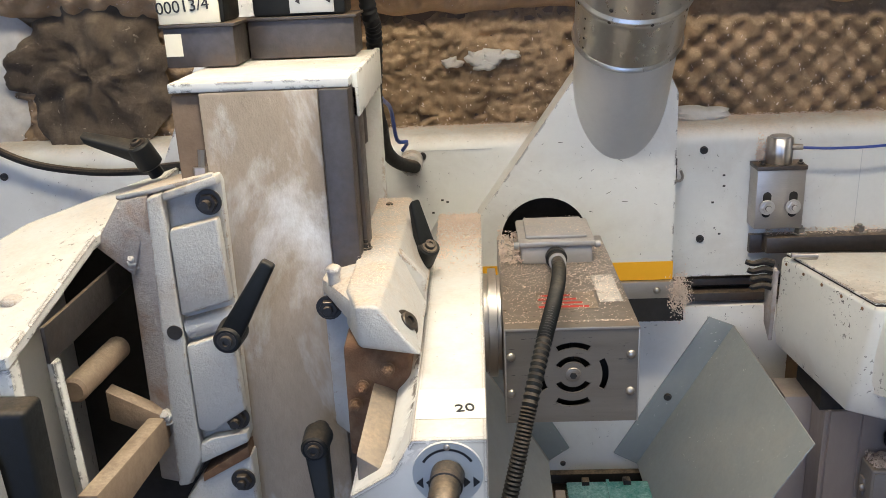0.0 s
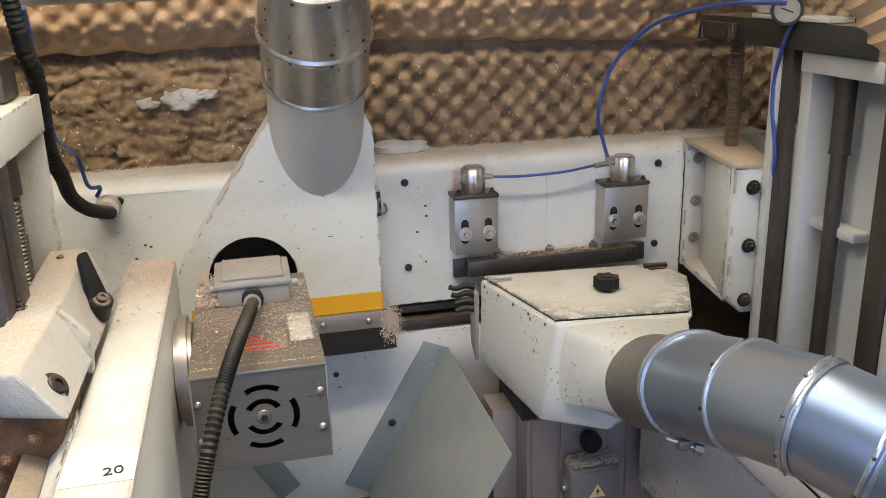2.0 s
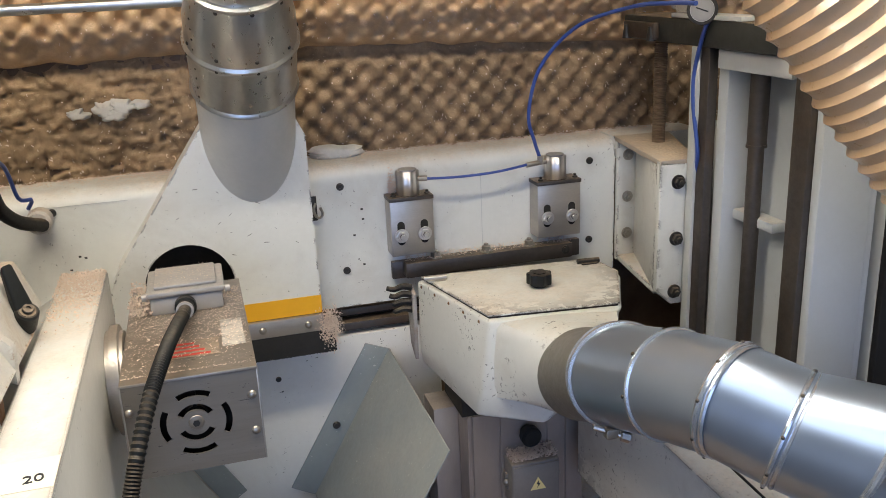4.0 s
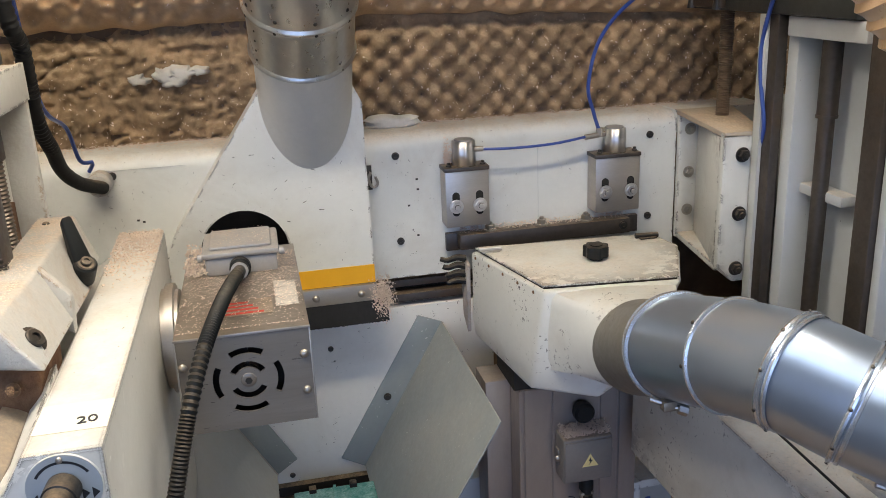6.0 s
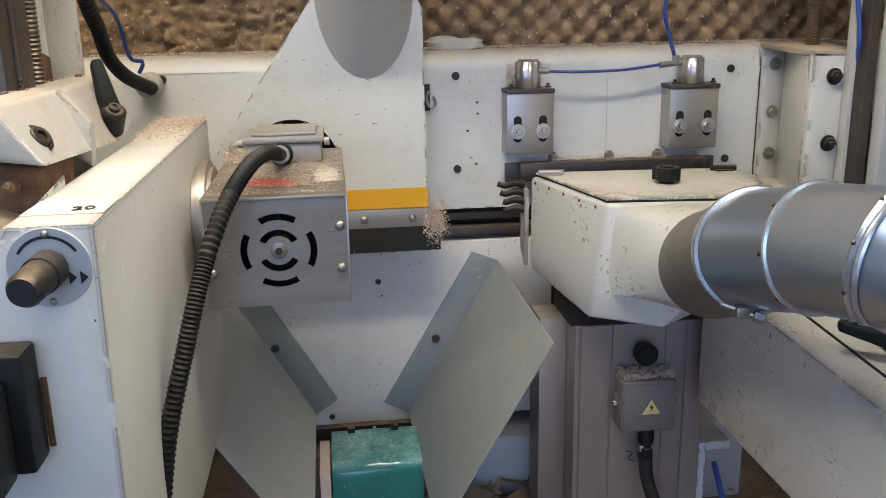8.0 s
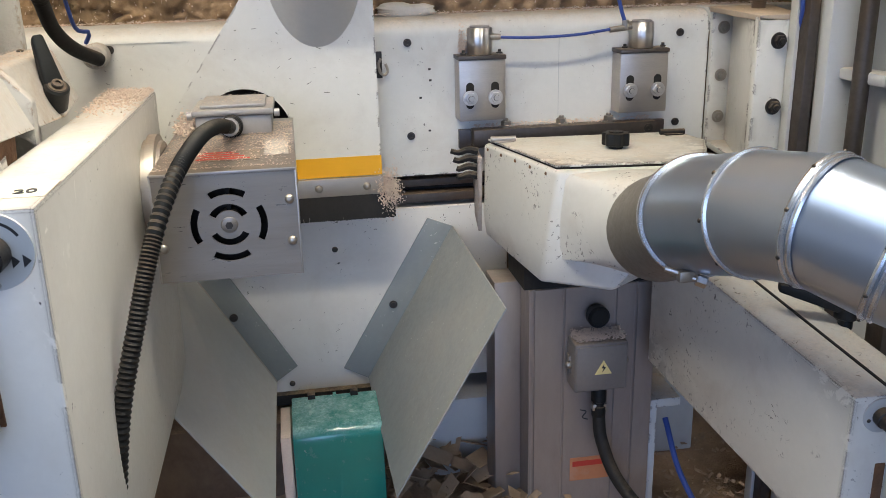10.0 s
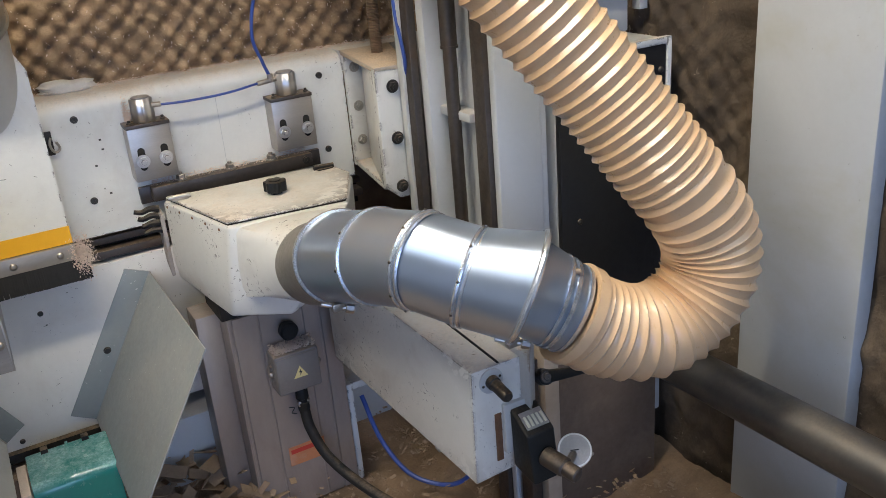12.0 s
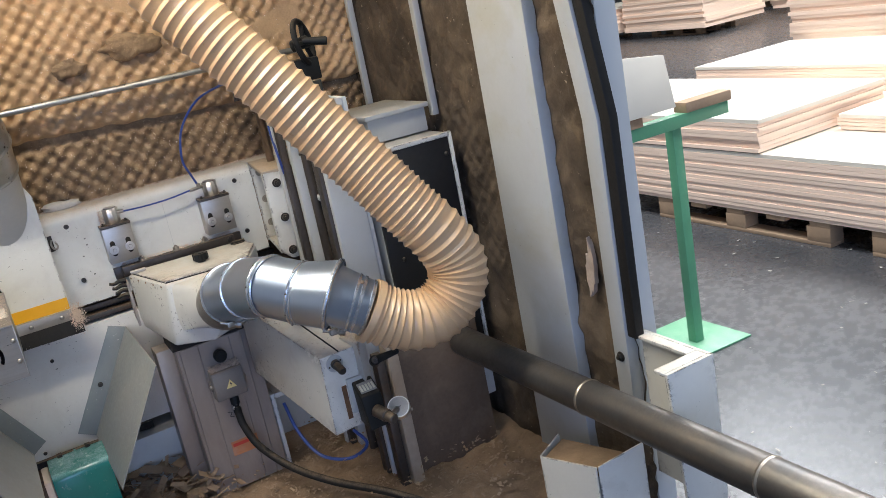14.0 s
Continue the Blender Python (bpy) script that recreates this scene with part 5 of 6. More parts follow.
part("case", lathe(gc0 + gd * -0.014, gc0 + gd * 0.004, [(0, 0.016), (0.1, 0.0205), (0.8, 0.0215), (1, 0.0205), (1, 0.018)], 34), BRIGHT, gau)
part("face", cyl(gc0 + gd * 0.0042, gc0 + gd * 0.0050, 0.0160, n=34), GREYCAST, gau, "dusty dial face")
part("ring", lathe(gc0 + gd * 0.001, gc0 + gd * 0.0062, [(0, 0.0165), (0, 0.0215), (1, 0.0205), (1, 0.0165)], 34, False), DARKBOLT, gau, "dark bezel ring")
part("needle", cyl(gc0 + gd * 0.0055 + Vector((0.007, -0.0045, -0.003)), gc0 + gd * 0.0055 + Vector((-0.007, 0.0045, 0.003)), 0.0009, n=6), INK, gau)
part("stem", cyl(gc0 + gd * -0.013, gc0 + gd * -0.03 + Vector((0.01, 0.02, 0)), 0.006, n=10), BOLT, gau)
tube_c = thing("air_tube", (0.845, 1.083, 1.43), "blue air tube hanging beside the guide rail", "air tube")
part("tube", tube(spline([(0.846, 1.075, 1.452), (0.842, 1.083, 1.430), (0.845, 1.106, 1.376), (0.845, 1.106, 1.327), (0.848, 1.094, 1.263), (0.852, 1.100, 1.235), (0.856, 1.11, 1.20)], 0.006), 0.0031, 10), BLUE, tube_c)
hw = thing("hand_wheel", (0.93, 0.95, 1.45), "black spoked hand wheel with a side handle", "hand wheel")
hc, ha = Vector((0.925, 0.95, 1.535)), Vector((0.75, -0.6, 0.15)).normalized()
hu = ha.cross(Vector((0, 0, 1))).normalized()
hv = hu.cross(ha)
part("rim", tube([hc + 0.05 * (math.cos(a) * hu + math.sin(a) * hv) for a in [2 * math.pi * k / 40 for k in range(41)]], 0.007, 10, False), BLACK, hw)
part("hub", cyl(hc - ha * 0.03, hc + ha * 0.012, 0.014, n=18, w=0.002), BLACK, hw)
for k in range(3):
    d = math.cos(2.1 * k) * hu + math.sin(2.1 * k) * hv
    part("spoke", cyl(hc, hc + d * 0.05, 0.006, 0.005, n=10), BLACK, hw)
hs = hc + 0.045 * (0.3 * hu + 0.1 * hv)
part("handle", cyl(hs, hs + Vector((0.055, -0.02, -0.01)), 0.008, 0.010, n=16, w=0.002), BLACK, hw)

# ---- cabinet by the side wall ----
cab = thing("switch_cabinet", (1.08, 1.0, 0.55), "black-fronted steel cabinet with a pale edge frame behind the hose", "cabinet")
part("body", box(0.975, 1.200, 0.85, 1.30, 0.56, 1.262, 0.003), PALESHEET, cab)
part("door", box(0.975, 1.190, 0.838, 0.8495, 0.70, 1.255, 0.002), mat("matt_black_sheet", (0.012, 0.012, 0.013), 0.5, var=0.2, bump=0.03, dust=0.2), cab, "matt black sheet door")
part("edge_strip", box(1.191, 1.200, 0.836, 0.8495, 0.70, 1.266, 0.001), WHITE, cab)
part("edge_strip", box(0.975, 1.1905, 0.836, 0.8495, 1.2555, 1.266, 0.001), WHITE, cab)
for z in (1.215, 0.995, 0.80):
    part("screw", dome((1.01 if z != 1.215 else 1.178, 0.838, z), (0, -1, 0), 0.0055), DARKBOLT, cab)
gb = thing("grey_terminal_box", (1.1, 1.0, 1.267), "lilac-grey steel terminal box with an overhanging lid", "terminal box")
part("body", box(1.03, 1.190, 0.93, 1.15, 1.2665, 1.325, 0.003), PALESHEET, gb)
part("lid", box(1.022, 1.197, 0.920, 1.16, 1.3255, 1.337, 0.002), PALESHEET, gb)
bp = thing("brown_partition", (0.95, 0.82, 0.46), "dusty brown plywood partition below the cabinet", "panel")
part("board", box(0.925, 1.16, 0.818, 0.832, 0.44, 0.838, 0.002), BROWNPANEL, bp)
part("edge_post", box(0.895, 0.924, 0.79, 0.832, 0.44, 0.83, 0.002), mat("pale_raw_timber", (0.42, 0.33, 0.24), 0.8, var=0.2, bump=0.2), bp)
part("edge_post", box(0.868, 0.890, 0.80, 0.832, 0.44, 0.80, 0.002), STEEL, bp)

bigpipe = thing("steel_pipe", (1.10, 0.3, 0.74), "thick dark steel pipe with a weld seam crossing below the hose", "pipe")
part("pipe", cyl((1.105, 0.80, 0.755), (1.105, -0.60, 0.800), 0.036, n=40), mat("scuffed_dark_pipe", (0.15, 0.145, 0.14), 0.38, metal=0.8, var=0.25, big=6, fine=90, bump=0.06, dust=0.12), bigpipe)
part("weld", lathe((1.105, 0.300, 0.771), (1.105, 0.292, 0.7713), [(0, 0.0362), (0.5, 0.0378), (1, 0.0362)], 40, False), BOLT, bigpipe)
part("weld", lathe((1.105, -0.150, 0.7855), (1.105, -0.158, 0.7858), [(0, 0.0362), (0.5, 0.0378), (1, 0.0362)], 40, False), BOLT, bigpipe)
ft = thing("white_bracket_plate", (1.09, 0.42, 0.40), "white folded bracket plate under the steel pipe", "bracket")
part("front_plate", sheet((1.072, 0.462, 0.40), (1.100, 0.300, 0.40), (1.100, 0.300, 0.612), (1.072, 0.462, 0.583), 0.004), WHITE, ft)
part("side_plate", sheet((1.072, 0.464, 0.40), (1.072, 0.464, 0.583), (1.150, 0.500, 0.590), (1.150, 0.500, 0.40), 0.004), WHITE, ft)
part("back_plate", sheet((1.102, 0.298, 0.40), (1.102, 0.298, 0.611), (1.198, 0.265, 0.640), (1.198, 0.265, 0.40), 0.004), WHITE, ft)
part("dust_fill", sheet((1.076, 0.458, 0.572), (1.102, 0.304, 0.598), (1.190, 0.270, 0.605), (1.150, 0.490, 0.575), 0.006), SAWDUST, ft, "brown sawdust caught in the bracket")

# ---- right arm with counter and gauge ----
arm = thing("right_arm", (0.72, 0.8, 0.70), "chipped white box arm with an adjusting spindle at its end", "machine arm")
part("body", hexa([(0.698, 0.688, 0.708), (0.772, 0.688, 0.712), (0.743, 1.08, 0.761), (0.649, 1.08, 0.761), (0.702, 0.688, 0.894), (0.790, 0.688, 0.894), (0.743, 1.08, 0.952), (0.649, 1.08, 0.952)], 0.003), CHIPPED, arm)
part("slide_gap", hexa([(0.746, 0.690, 0.8935), (0.749, 0.690, 0.8935), (0.709, 1.075, 0.9505), (0.706, 1.075, 0.9505), (0.746, 0.690, 0.8960), (0.749, 0.690, 0.8960), (0.709, 1.075, 0.9530), (0.706, 1.075, 0.9530)], 0), DARK, arm)
part("spindle_plate", lathe((0.733, 0.6885, 0.872), (0.733, 0.6855, 0.872), [(0, 0.0195), (0.8, 0.0192), (1, 0.018)], 28), PALESHEET, arm, "round grey spindle plate")
part("spindle", lathe((0.733, 0.686, 0.872), (0.7335, 0.644, 0.866), [(0, 0.0105), (0.2, 0.0105), (0.22, 0.0088), (0.92, 0.0088), (1, 0.0070)], 20), DARKBOLT, arm, "dark steel spindle end")
for dx in (-0.014, 0.014):
    part("screw", dome((0.733 + dx, 0.6855, 0.872 + 0.3 * dx), (0, -1, 0), 0.0022), DARKBOLT, arm)
part("lug", hexa([(0.786, 0.668, 0.80), (0.815, 0.700, 0.80), (0.800, 0.74, 0.80), (0.772, 0.74, 0.80), (0.786, 0.668, 0.905), (0.818, 0.700, 0.925), (0.800, 0.74, 0.925), (0.772, 0.74, 0.905)], 0.003), CAST, arm)
ctr = thing("position_counter", (0.7790, 0.6660, 0.7140), "black digital position counter with a grey frame", "counter", "counters")
part("mount", hexa([(0.7480, 0.6810, 0.7460), (0.7940, 0.6810, 0.7390), (0.7940, 0.6970, 0.7390), (0.7480, 0.6970, 0.7460), (0.7480, 0.6810, 0.8280), (0.7940, 0.6810, 0.8260), (0.7940, 0.6970, 0.8260), (0.7480, 0.6970, 0.8280)], 0.002), PALESHEET, ctr)
part("case", hexa([(0.7590, 0.6280, 0.7160), (0.8040, 0.6280, 0.7160), (0.8040, 0.6810, 0.7220), (0.7590, 0.6810, 0.7220), (0.7560, 0.6380, 0.7940), (0.8040, 0.6380, 0.7940), (0.8040, 0.6810, 0.8200), (0.7560, 0.6810, 0.8200)], 0.004, 3), BLACK, ctr)
part("window", hexa([(0.7620, 0.6440, 0.8000), (0.7990, 0.6440, 0.8000), (0.7990, 0.6680, 0.8142), (0.7620, 0.6680, 0.8142), (0.7620, 0.6435, 0.8015), (0.7990, 0.6435, 0.8015), (0.7990, 0.6675, 0.8157), (0.7620, 0.6675, 0.8157)], 0), GREYCAST, ctr)
part("digit_bars", join(*[hexa([(0.764 + 0.007 * i, 0.6455, 0.8035), (0.768 + 0.007 * i, 0.6455, 0.8035), (0.768 + 0.007 * i, 0.6600, 0.8122), (0.764 + 0.007 * i, 0.6600, 0.8122), (0.764 + 0.007 * i, 0.6445, 0.8050), (0.768 + 0.007 * i, 0.6445, 0.8050), (0.768 + 0.007 * i, 0.6590, 0.8137), (0.764 + 0.007 * i, 0.6590, 0.8137)]) for i in range(5)]), PAPER, ctr)
g2 = thing("pressure_gauge", (0.836, 0.636, 0.735), "small dusty round gauge on a stub pipe beside the counter", "gauge")
part("stub", join(cyl((0.782, 0.634, 0.757), (0.792, 0.598, 0.752), 0.0145, n=20, w=0.002), cyl((0.790, 0.606, 0.753), (0.798, 0.578, 0.748), 0.0115, n=18, w=0.002)), STEEL, g2)
part("pipe", cyl((0.794, 0.600, 0.750), (0.836, 0.636, 0.738), 0.006, n=12), BOLT, g2)
gd2 = Vector((-0.35, -0.62, 0.70)).normalized()
gp = Vector((0.836, 0.636, 0.740))
part("case", lathe(gp - gd2 * 0.012, gp + gd2 * 0.007, [(0, 0.020), (0.15, 0.0250), (0.85, 0.0255), (1, 0.0245), (1, 0.0220)], 32), BRIGHT, g2, "bare metal gauge case")
part("face", cyl(gp + gd2 * 0.0072, gp + gd2 * 0.0084, 0.0222, n=32), GREYCAST, g2, "cloudy dial glass")
part("needle", cyl(gp + gd2 * 0.0090 + Vector((-0.006, 0.003, 0)), gp + gd2 * 0.0090 + Vector((0.005, -0.0025, 0)), 0.0008, n=6), INK, g2)
part("nipple", cyl(gp + Vector((0.020, -0.004, -0.010)), gp + Vector((0.029, -0.006, -0.014)), 0.003, n=10), BOLT, g2)
clamp_lever((0.829, 0.7, 0.837), (0.871, 0.66, 0.855), "black clamping lever beside the chipped white arm", (-0.2, -0.7, 0.4), 0.9)
clamp_lever((0.775, 0.82, 0.925), (0.705, 0.85, 0.925), "black clamping lever lying over the chipped arm", (0, 0, 1), 1.0)
single("rust_smear", box(0.735, 0.7460, 0.6860, 0.6880, 0.735, 0.815, 0.0006), RUST, "rusty smear beside the counter mount", "stain")
bt = thing("air_tube", (0.72, 1.0, 0.48), "blue air tube lying in a loop on the sawdust", "air tube")
part("tube", tube(spline([(0.715, 1.15, 0.62), (0.72, 1.09, 0.55), (0.745, 1.02, 0.50), (0.80, 0.96, 0.492), (0.86, 0.98, 0.50), (0.84, 1.02, 0.54)], 0.008), 0.0045, 10), BLUE, bt)

# ---- left arm ----
la = thing("left_arm", (-0.03, 0.83, 0.80), "white painted box arm with worn edges, chips on its far end", "machine arm")
part("body", prism([(-0.056, 1.1775), (0.0, 1.1775), (-0.004, 0.80), (-0.12, 0.80), (-0.105, 1.13), (-0.072, 1.150)], "y", 0.556, 1.115, 0.0025), WORNWHITE, la)
part("dial_plate", lathe((-0.030, 0.556, 1.150), (-0.030, 0.554, 1.150), [(0, 0.0265), (1, 0.0262)], 40), PALESHEET, la, "round grey dial plate with an arrow arc")
arcm = bmesh.new()
for k in range(16):
    a0, a1 = radians(30 + 120 * k / 16), radians(30 + 120 * (k + 1) / 16)
    arcm.faces.new([arcm.verts.new((-0.030 + r * math.cos(a), 0.5535, 1.150 + r * math.sin(a))) for r, a in ((0.0195, a0), (0.0215, a0), (0.0215, a1), (0.0195, a1))])
part("dial_arc", arcm, INK, la)
for sx in (-1, 1):
    for x0 in (0.0235, 0.0165):
        part("dial_mark", prism([(-0.030 + sx * x0, 1.143), (-0.030 + sx * (x0 - 0.005), 1.1475), (-0.030 + sx * (x0 - 0.005), 1.1385)], "y", 0.5532, 0.5538, 0), INK, la)
part("spindle", lathe((-0.030, 0.554, 1.150), (-0.034, 0.512, 1.147), [(0, 0.0125), (0.35, 0.0125), (0.36, 0.0112), (0.9, 0.0112), (1.0, 0.0090)], 24), DARKBOLT, la, "dark steel spindle end")
for z in (1.1725, 1.1275):
    part("screw", dome((-0.030, 0.5535, z), (0, -1, 0), 0.0025), BOLT, la)
part("tape", box(-0.0545, -0.001, 0.585, 0.632, 1.1776, 1.1782, 0), PAPER, la, "strip of cream masking tape")
part("tape_writing", text_bm("20", 0.016, Matrix.Translation((-0.017, 0.600, 1.1784)) @ Euler((0, radians(0), radians(8))).to_matrix().to_4x4()), INK, la)
random.seed(31)
flakes("arm_chips", 2200, lambda: ((random.uniform(-0.055, -0.001), 1.112 - abs(random.gauss(0, 0.07)), 1.179 + abs(random.gauss(0, 0.0022))), 0.4), CHIP, "wood chips heaped on the far end of the arm", 0.0006, 0.0020)
lc = thing("position_counter", (-0.08, 0.52, 1.02), "black position counter wrapped in clear film", "counter", "counters")
part("mount", box(-0.112, -0.046, 0.526, 0.556, 1.020, 1.102, 0.003), BLACK, lc)
part("case", box(-0.108, -0.056, 0.486, 0.526, 1.018, 1.088, 0.006, 3), BLACK, lc)
part("film_edge", box(-0.100, -0.062, 0.484, 0.490, 1.066, 1.080, 0.002), PALESHEET, lc, "crumpled clear film")
single("rust_smear", box(-0.046, -0.042, 0.5545, 0.5565, 1.025, 1.075, 0.0006), RUST, "rusty smear beside the black counter", "stain")

# ---- left column with counters ----
lcol = thing("left_column", (-0.2, 0.88, 0.46), "white machine column smeared with brown dust, dark rails at its sides", "machine column")
part("front", box(-0.250, -0.142, 0.778, 0.80, 0.46, 1.402, 0.002), COLUMN, lcol)
part("body", box(-0.262, -0.142, 0.80, 0.994, 0.46, 1.400, 0.002), WHITE, lcol)
part("back_rail", box(-0.150, -0.1105, 0.9945, 1.006, 0.46, 1.400, 0.0015), CAST, lcol, "white side edge smeared with brown")
part("left_rail", box(-0.277, -0.2505, 0.782, 0.80, 0.46, 1.400, 0.002), BROWNPANEL, lcol)
part("right_rail", box(-0.1405, -0.114, 0.772, 0.800, 0.46, 1.402, 0.0015), STEEL, lcol, "dark machined rail")
part("rail_back", box(-0.1155, -0.110, 0.800, 0.835, 0.46, 1.400, 0.001), STEEL, lcol)
part("top_plate", box(-0.2770, -0.1135, 0.7785, 1.004, 1.4025, 1.411, 0.0012), WHITE, lcol)
part("side_rib", box(-0.1145, -0.1085, 0.80, 1.006, 1.372, 1.4125, 0.001), WHITE, lcol)
part("rod_collar", cyl((-0.126, 0.889, 1.328), (-0.126, 0.889, 1.40), 0.012, n=18, w=0.002), STEEL, lcol)
part("rust_stain", prism([(0.925, 1.19), (0.993, 1.19), (0.993, 1.262), (0.97, 1.268), (0.94, 1.250), (0.928, 1.225)], "x", -0.1422, -0.1412, 0), RUST, lcol, "brown rust stain")
part("thread", lathe((-0.126, 0.889, 0.90), (-0.126, 0.889, 1.33), [(i / 200, 0.0075 if i % 2 else 0.009) for i in range(201)], 14), STEEL, lcol, "dark threaded spindle")


def counter(x0, x1, y0, y1, label, paper):
    ob = thing("position_counter", ((x0 + x1) / 2, (y0 + y1) / 2, 1.4125), label, "counter", "counters")
    part("base", box(x0, x1, y0, y1, 1.4125, 1.452, 0.0015), STEEL, ob)
    part("top", box(x0 - 0.003, x1 + 0.003, y0 - 0.003, y1 + 0.003, 1.452, 1.455, 0.0008), STEEL, ob)
    part("case", box(x0 + 0.006, x1 - 0.008, y0 + 0.004, y1 - 0.01, 1.455, 1.540, 0.004), BLACK, ob)
    if paper:
        part("paper_label", box(x0 - 0.002, x1 - 0.012, y0 - 0.001, y0 + 0.0025, 1.4555, 1.487, 0.0005), PAPER, ob, "cream paper label with handwriting")
        part("handwriting", text_bm("00013/4", 0.0165, Matrix.Translation(((x0 + x1) / 2 - 0.012, y0 - 0.0016, 1.472)) @ Euler((radians(90), radians(-4), 0)).to_matrix().to_4x4()), INK, ob)
        part("sticker", box(x0 + 0.001, x0 + 0.018, y0 - 0.0008, y0 + 0.001, 1.424, 1.446, 0), PAPER, ob)
    else:
        part("face", box(x0 + 0.046, x1 - 0.020, y0 + 0.0005, y0 + 0.0035, 1.458, 1.482, 0.0005), PALESHEET, ob, "silver counter face with arrows")
        part("digit_window", box(x0 + 0.046, x1 - 0.020, y0 + 0.0005, y0 + 0.0035, 1.486, 1.497, 0.0005), GREYCAST, ob)
        part("digit_bars", join(*[box(x0 + 0.049 + 0.0085 * i, x0 + 0.054 + 0.0085 * i, y0 - 0.0002, y0 + 0.0005, 1.4875, 1.4955, 0) for i in range(5)]), PAPER, ob)
        part("red_digit", box(x1 - 0.028, x1 - 0.0215, y0 - 0.0004, y0 + 0.0008, 1.487, 1.496, 0), RED, ob)
        part("arrow", join(*[prism([(x0 + 0.052 + dx, 1.470), (x0 + 0.057 + dx, 1.473), (x0 + 0.057 + dx, 1.467)], "y", y0 - 0.0002, y0 + 0.0006, 0) for dx in (0.0, 0.032)]), INK, ob)
    return ob


counter(-0.311, -0.240, 0.885, 0.96, "black position counter with a cream handwritten label", True)
counter(-0.238, -0.126, 0.935, 0.995, "black position counter with a silver face on steel", False)
wire = thing("wall_cable", (-0.1, 1.05, 1.2), "black corrugated cable conduit running down behind the column", "cable")
wp = spline([(-0.13, 1.0, 1.6), (-0.122, 1.03, 1.462), (-0.12, 1.06, 1.423), (-0.131, 1.12, 1.333), (-0.131, 1.17, 1.287), (-0.131, 1.21, 1.25), (-0.119, 1.25, 1.222), (-0.098, 1.3, 1.202)], 0.003)
part("conduit", tube(wp[:-40], lambda i: 0.0088 if i % 2 else 0.0102, 14), RUBBER, wire)
part("sleeve", tube(wp[-44:], 0.0098, 14), RUBBER, wire)
part("grommet", cyl((-0.104, 1.298, 1.206), (-0.104, 1.329, 1.206), 0.018, n=20, w=0.004), CAST, wire)
tw = thing("air_tube", (-0.1, 1.2, 1.25), "thin dark blue tube beside the corrugated cable", "air tube")
part("tube", tube(spline([(-0.115, 1.03, 1.5), (-0.13, 1.15, 1.35), (-0.125, 1.25, 1.301), (-0.122, 1.29, 1.247), (-0.109, 1.31, 1.239), (-0.12, 1.325, 1.22)], 0.008), 0.003, 8), BLUE, tw)

# cast bracket left of the column
cb = thing("cast_bracket", (-0.28, 0.80, 0.99), "white painted cast bracket with recessed bolts, rough inner side", "bracket")
part("casting", prism([(-0.303, 1.312), (-0.292, 1.319), (-0.238, 1.330), (-0.236, 1.322), (-0.239, 1.058), (-0.292, 1.030), (-0.302, 1.008), (-0.316, 1.007)], "y", 0.7705, 0.792, 0.003, 2), CAST, cb)
part("rim", prism([(-0.304, 1.312), (-0.289, 1.317), (-0.288, 1.040), (-0.306, 1.008), (-0.317, 1.007)], "y", 0.757, 0.7700, 0.003, 3), CAST, cb)
part("top_lip", prism([(-0.2885, 1.3165), (-0.238, 1.331), (-0.236, 1.323), (-0.2885, 1.3085)], "y", 0.757, 0.7700, 0.002, 2), CAST, cb)
part("pad", prism([(-0.2875, 1.281), (-0.241, 1.291), (-0.238, 1.209), (-0.2875, 1.195)], "y", 0.757, 0.7700, 0.003, 3), CAST, cb, "raised pad with flaking dirt")
part("pad", prism([(-0.2875, 1.164), (-0.241, 1.178), (-0.238, 1.093), (-0.274, 1.069), (-0.2875, 1.072)], "y", 0.757, 0.7700, 0.003, 3), CAST, cb, "raised pad")
part("bottom_lip", prism([(-0.2875, 1.056), (-0.276, 1.062), (-0.239, 1.068), (-0.239, 1.057), (-0.290, 1.033)], "y", 0.757, 0.7700, 0.002, 2), CAST, cb)
part("rough_side", hexa([(-0.342, 0.775, 1.004), (-0.303, 0.760, 1.006), (-0.303, 0.80, 1.006), (-0.345, 0.80, 1.004), (-0.336, 0.775, 1.245), (-0.303, 0.760, 1.312), (-0.300, 0.80, 1.315), (-0.345, 0.80, 1.25)], 0.004), ROUGH, cb, "rough dirty casting side")
part("shoulder", hexa([(-0.368, 0.775, 1.262), (-0.330, 0.768, 1.232), (-0.330, 0.80, 1.232), (-0.368, 0.80, 1.262), (-0.338, 0.775, 1.306), (-0.303, 0.762, 1.314), (-0.303, 0.80, 1.316), (-0.338, 0.80, 1.308)], 0.003), ROUGH, cb, "rough unpainted shoulder")
part("top", hexa([(-0.340, 0.776, 1.306), (-0.300, 0.762, 1.315), (-0.240, 0.760, 1.328), (-0.285, 0.93, 1.300), (-0.340, 0.776, 1.311), (-0.300, 0.762, 1.320), (-0.240, 0.760, 1.333), (-0.285, 0.93, 1.306)], 0.002), CAST, cb)
part("spindle_end", cyl((-0.2960, 0.7562, 1.179), (-0.2960, 0.7580, 1.179), 0.0075, n=20), DARKBOLT, cb)
part("spindle", cyl((-0.286, 0.7705, 1.178), (-0.238, 0.7705, 1.190), 0.011, n=20), CAST, cb)
for x, z in ((-0.250, 1.304), (-0.250, 1.079)):
    part("bolt", join(hexhead((x, 0.7690, z), (0, -1, 0), 0.0092, 0.008), cyl((x, 0.764, z), (x, 0.7525, z), 0.0045, n=10)), DARKBOLT, cb)
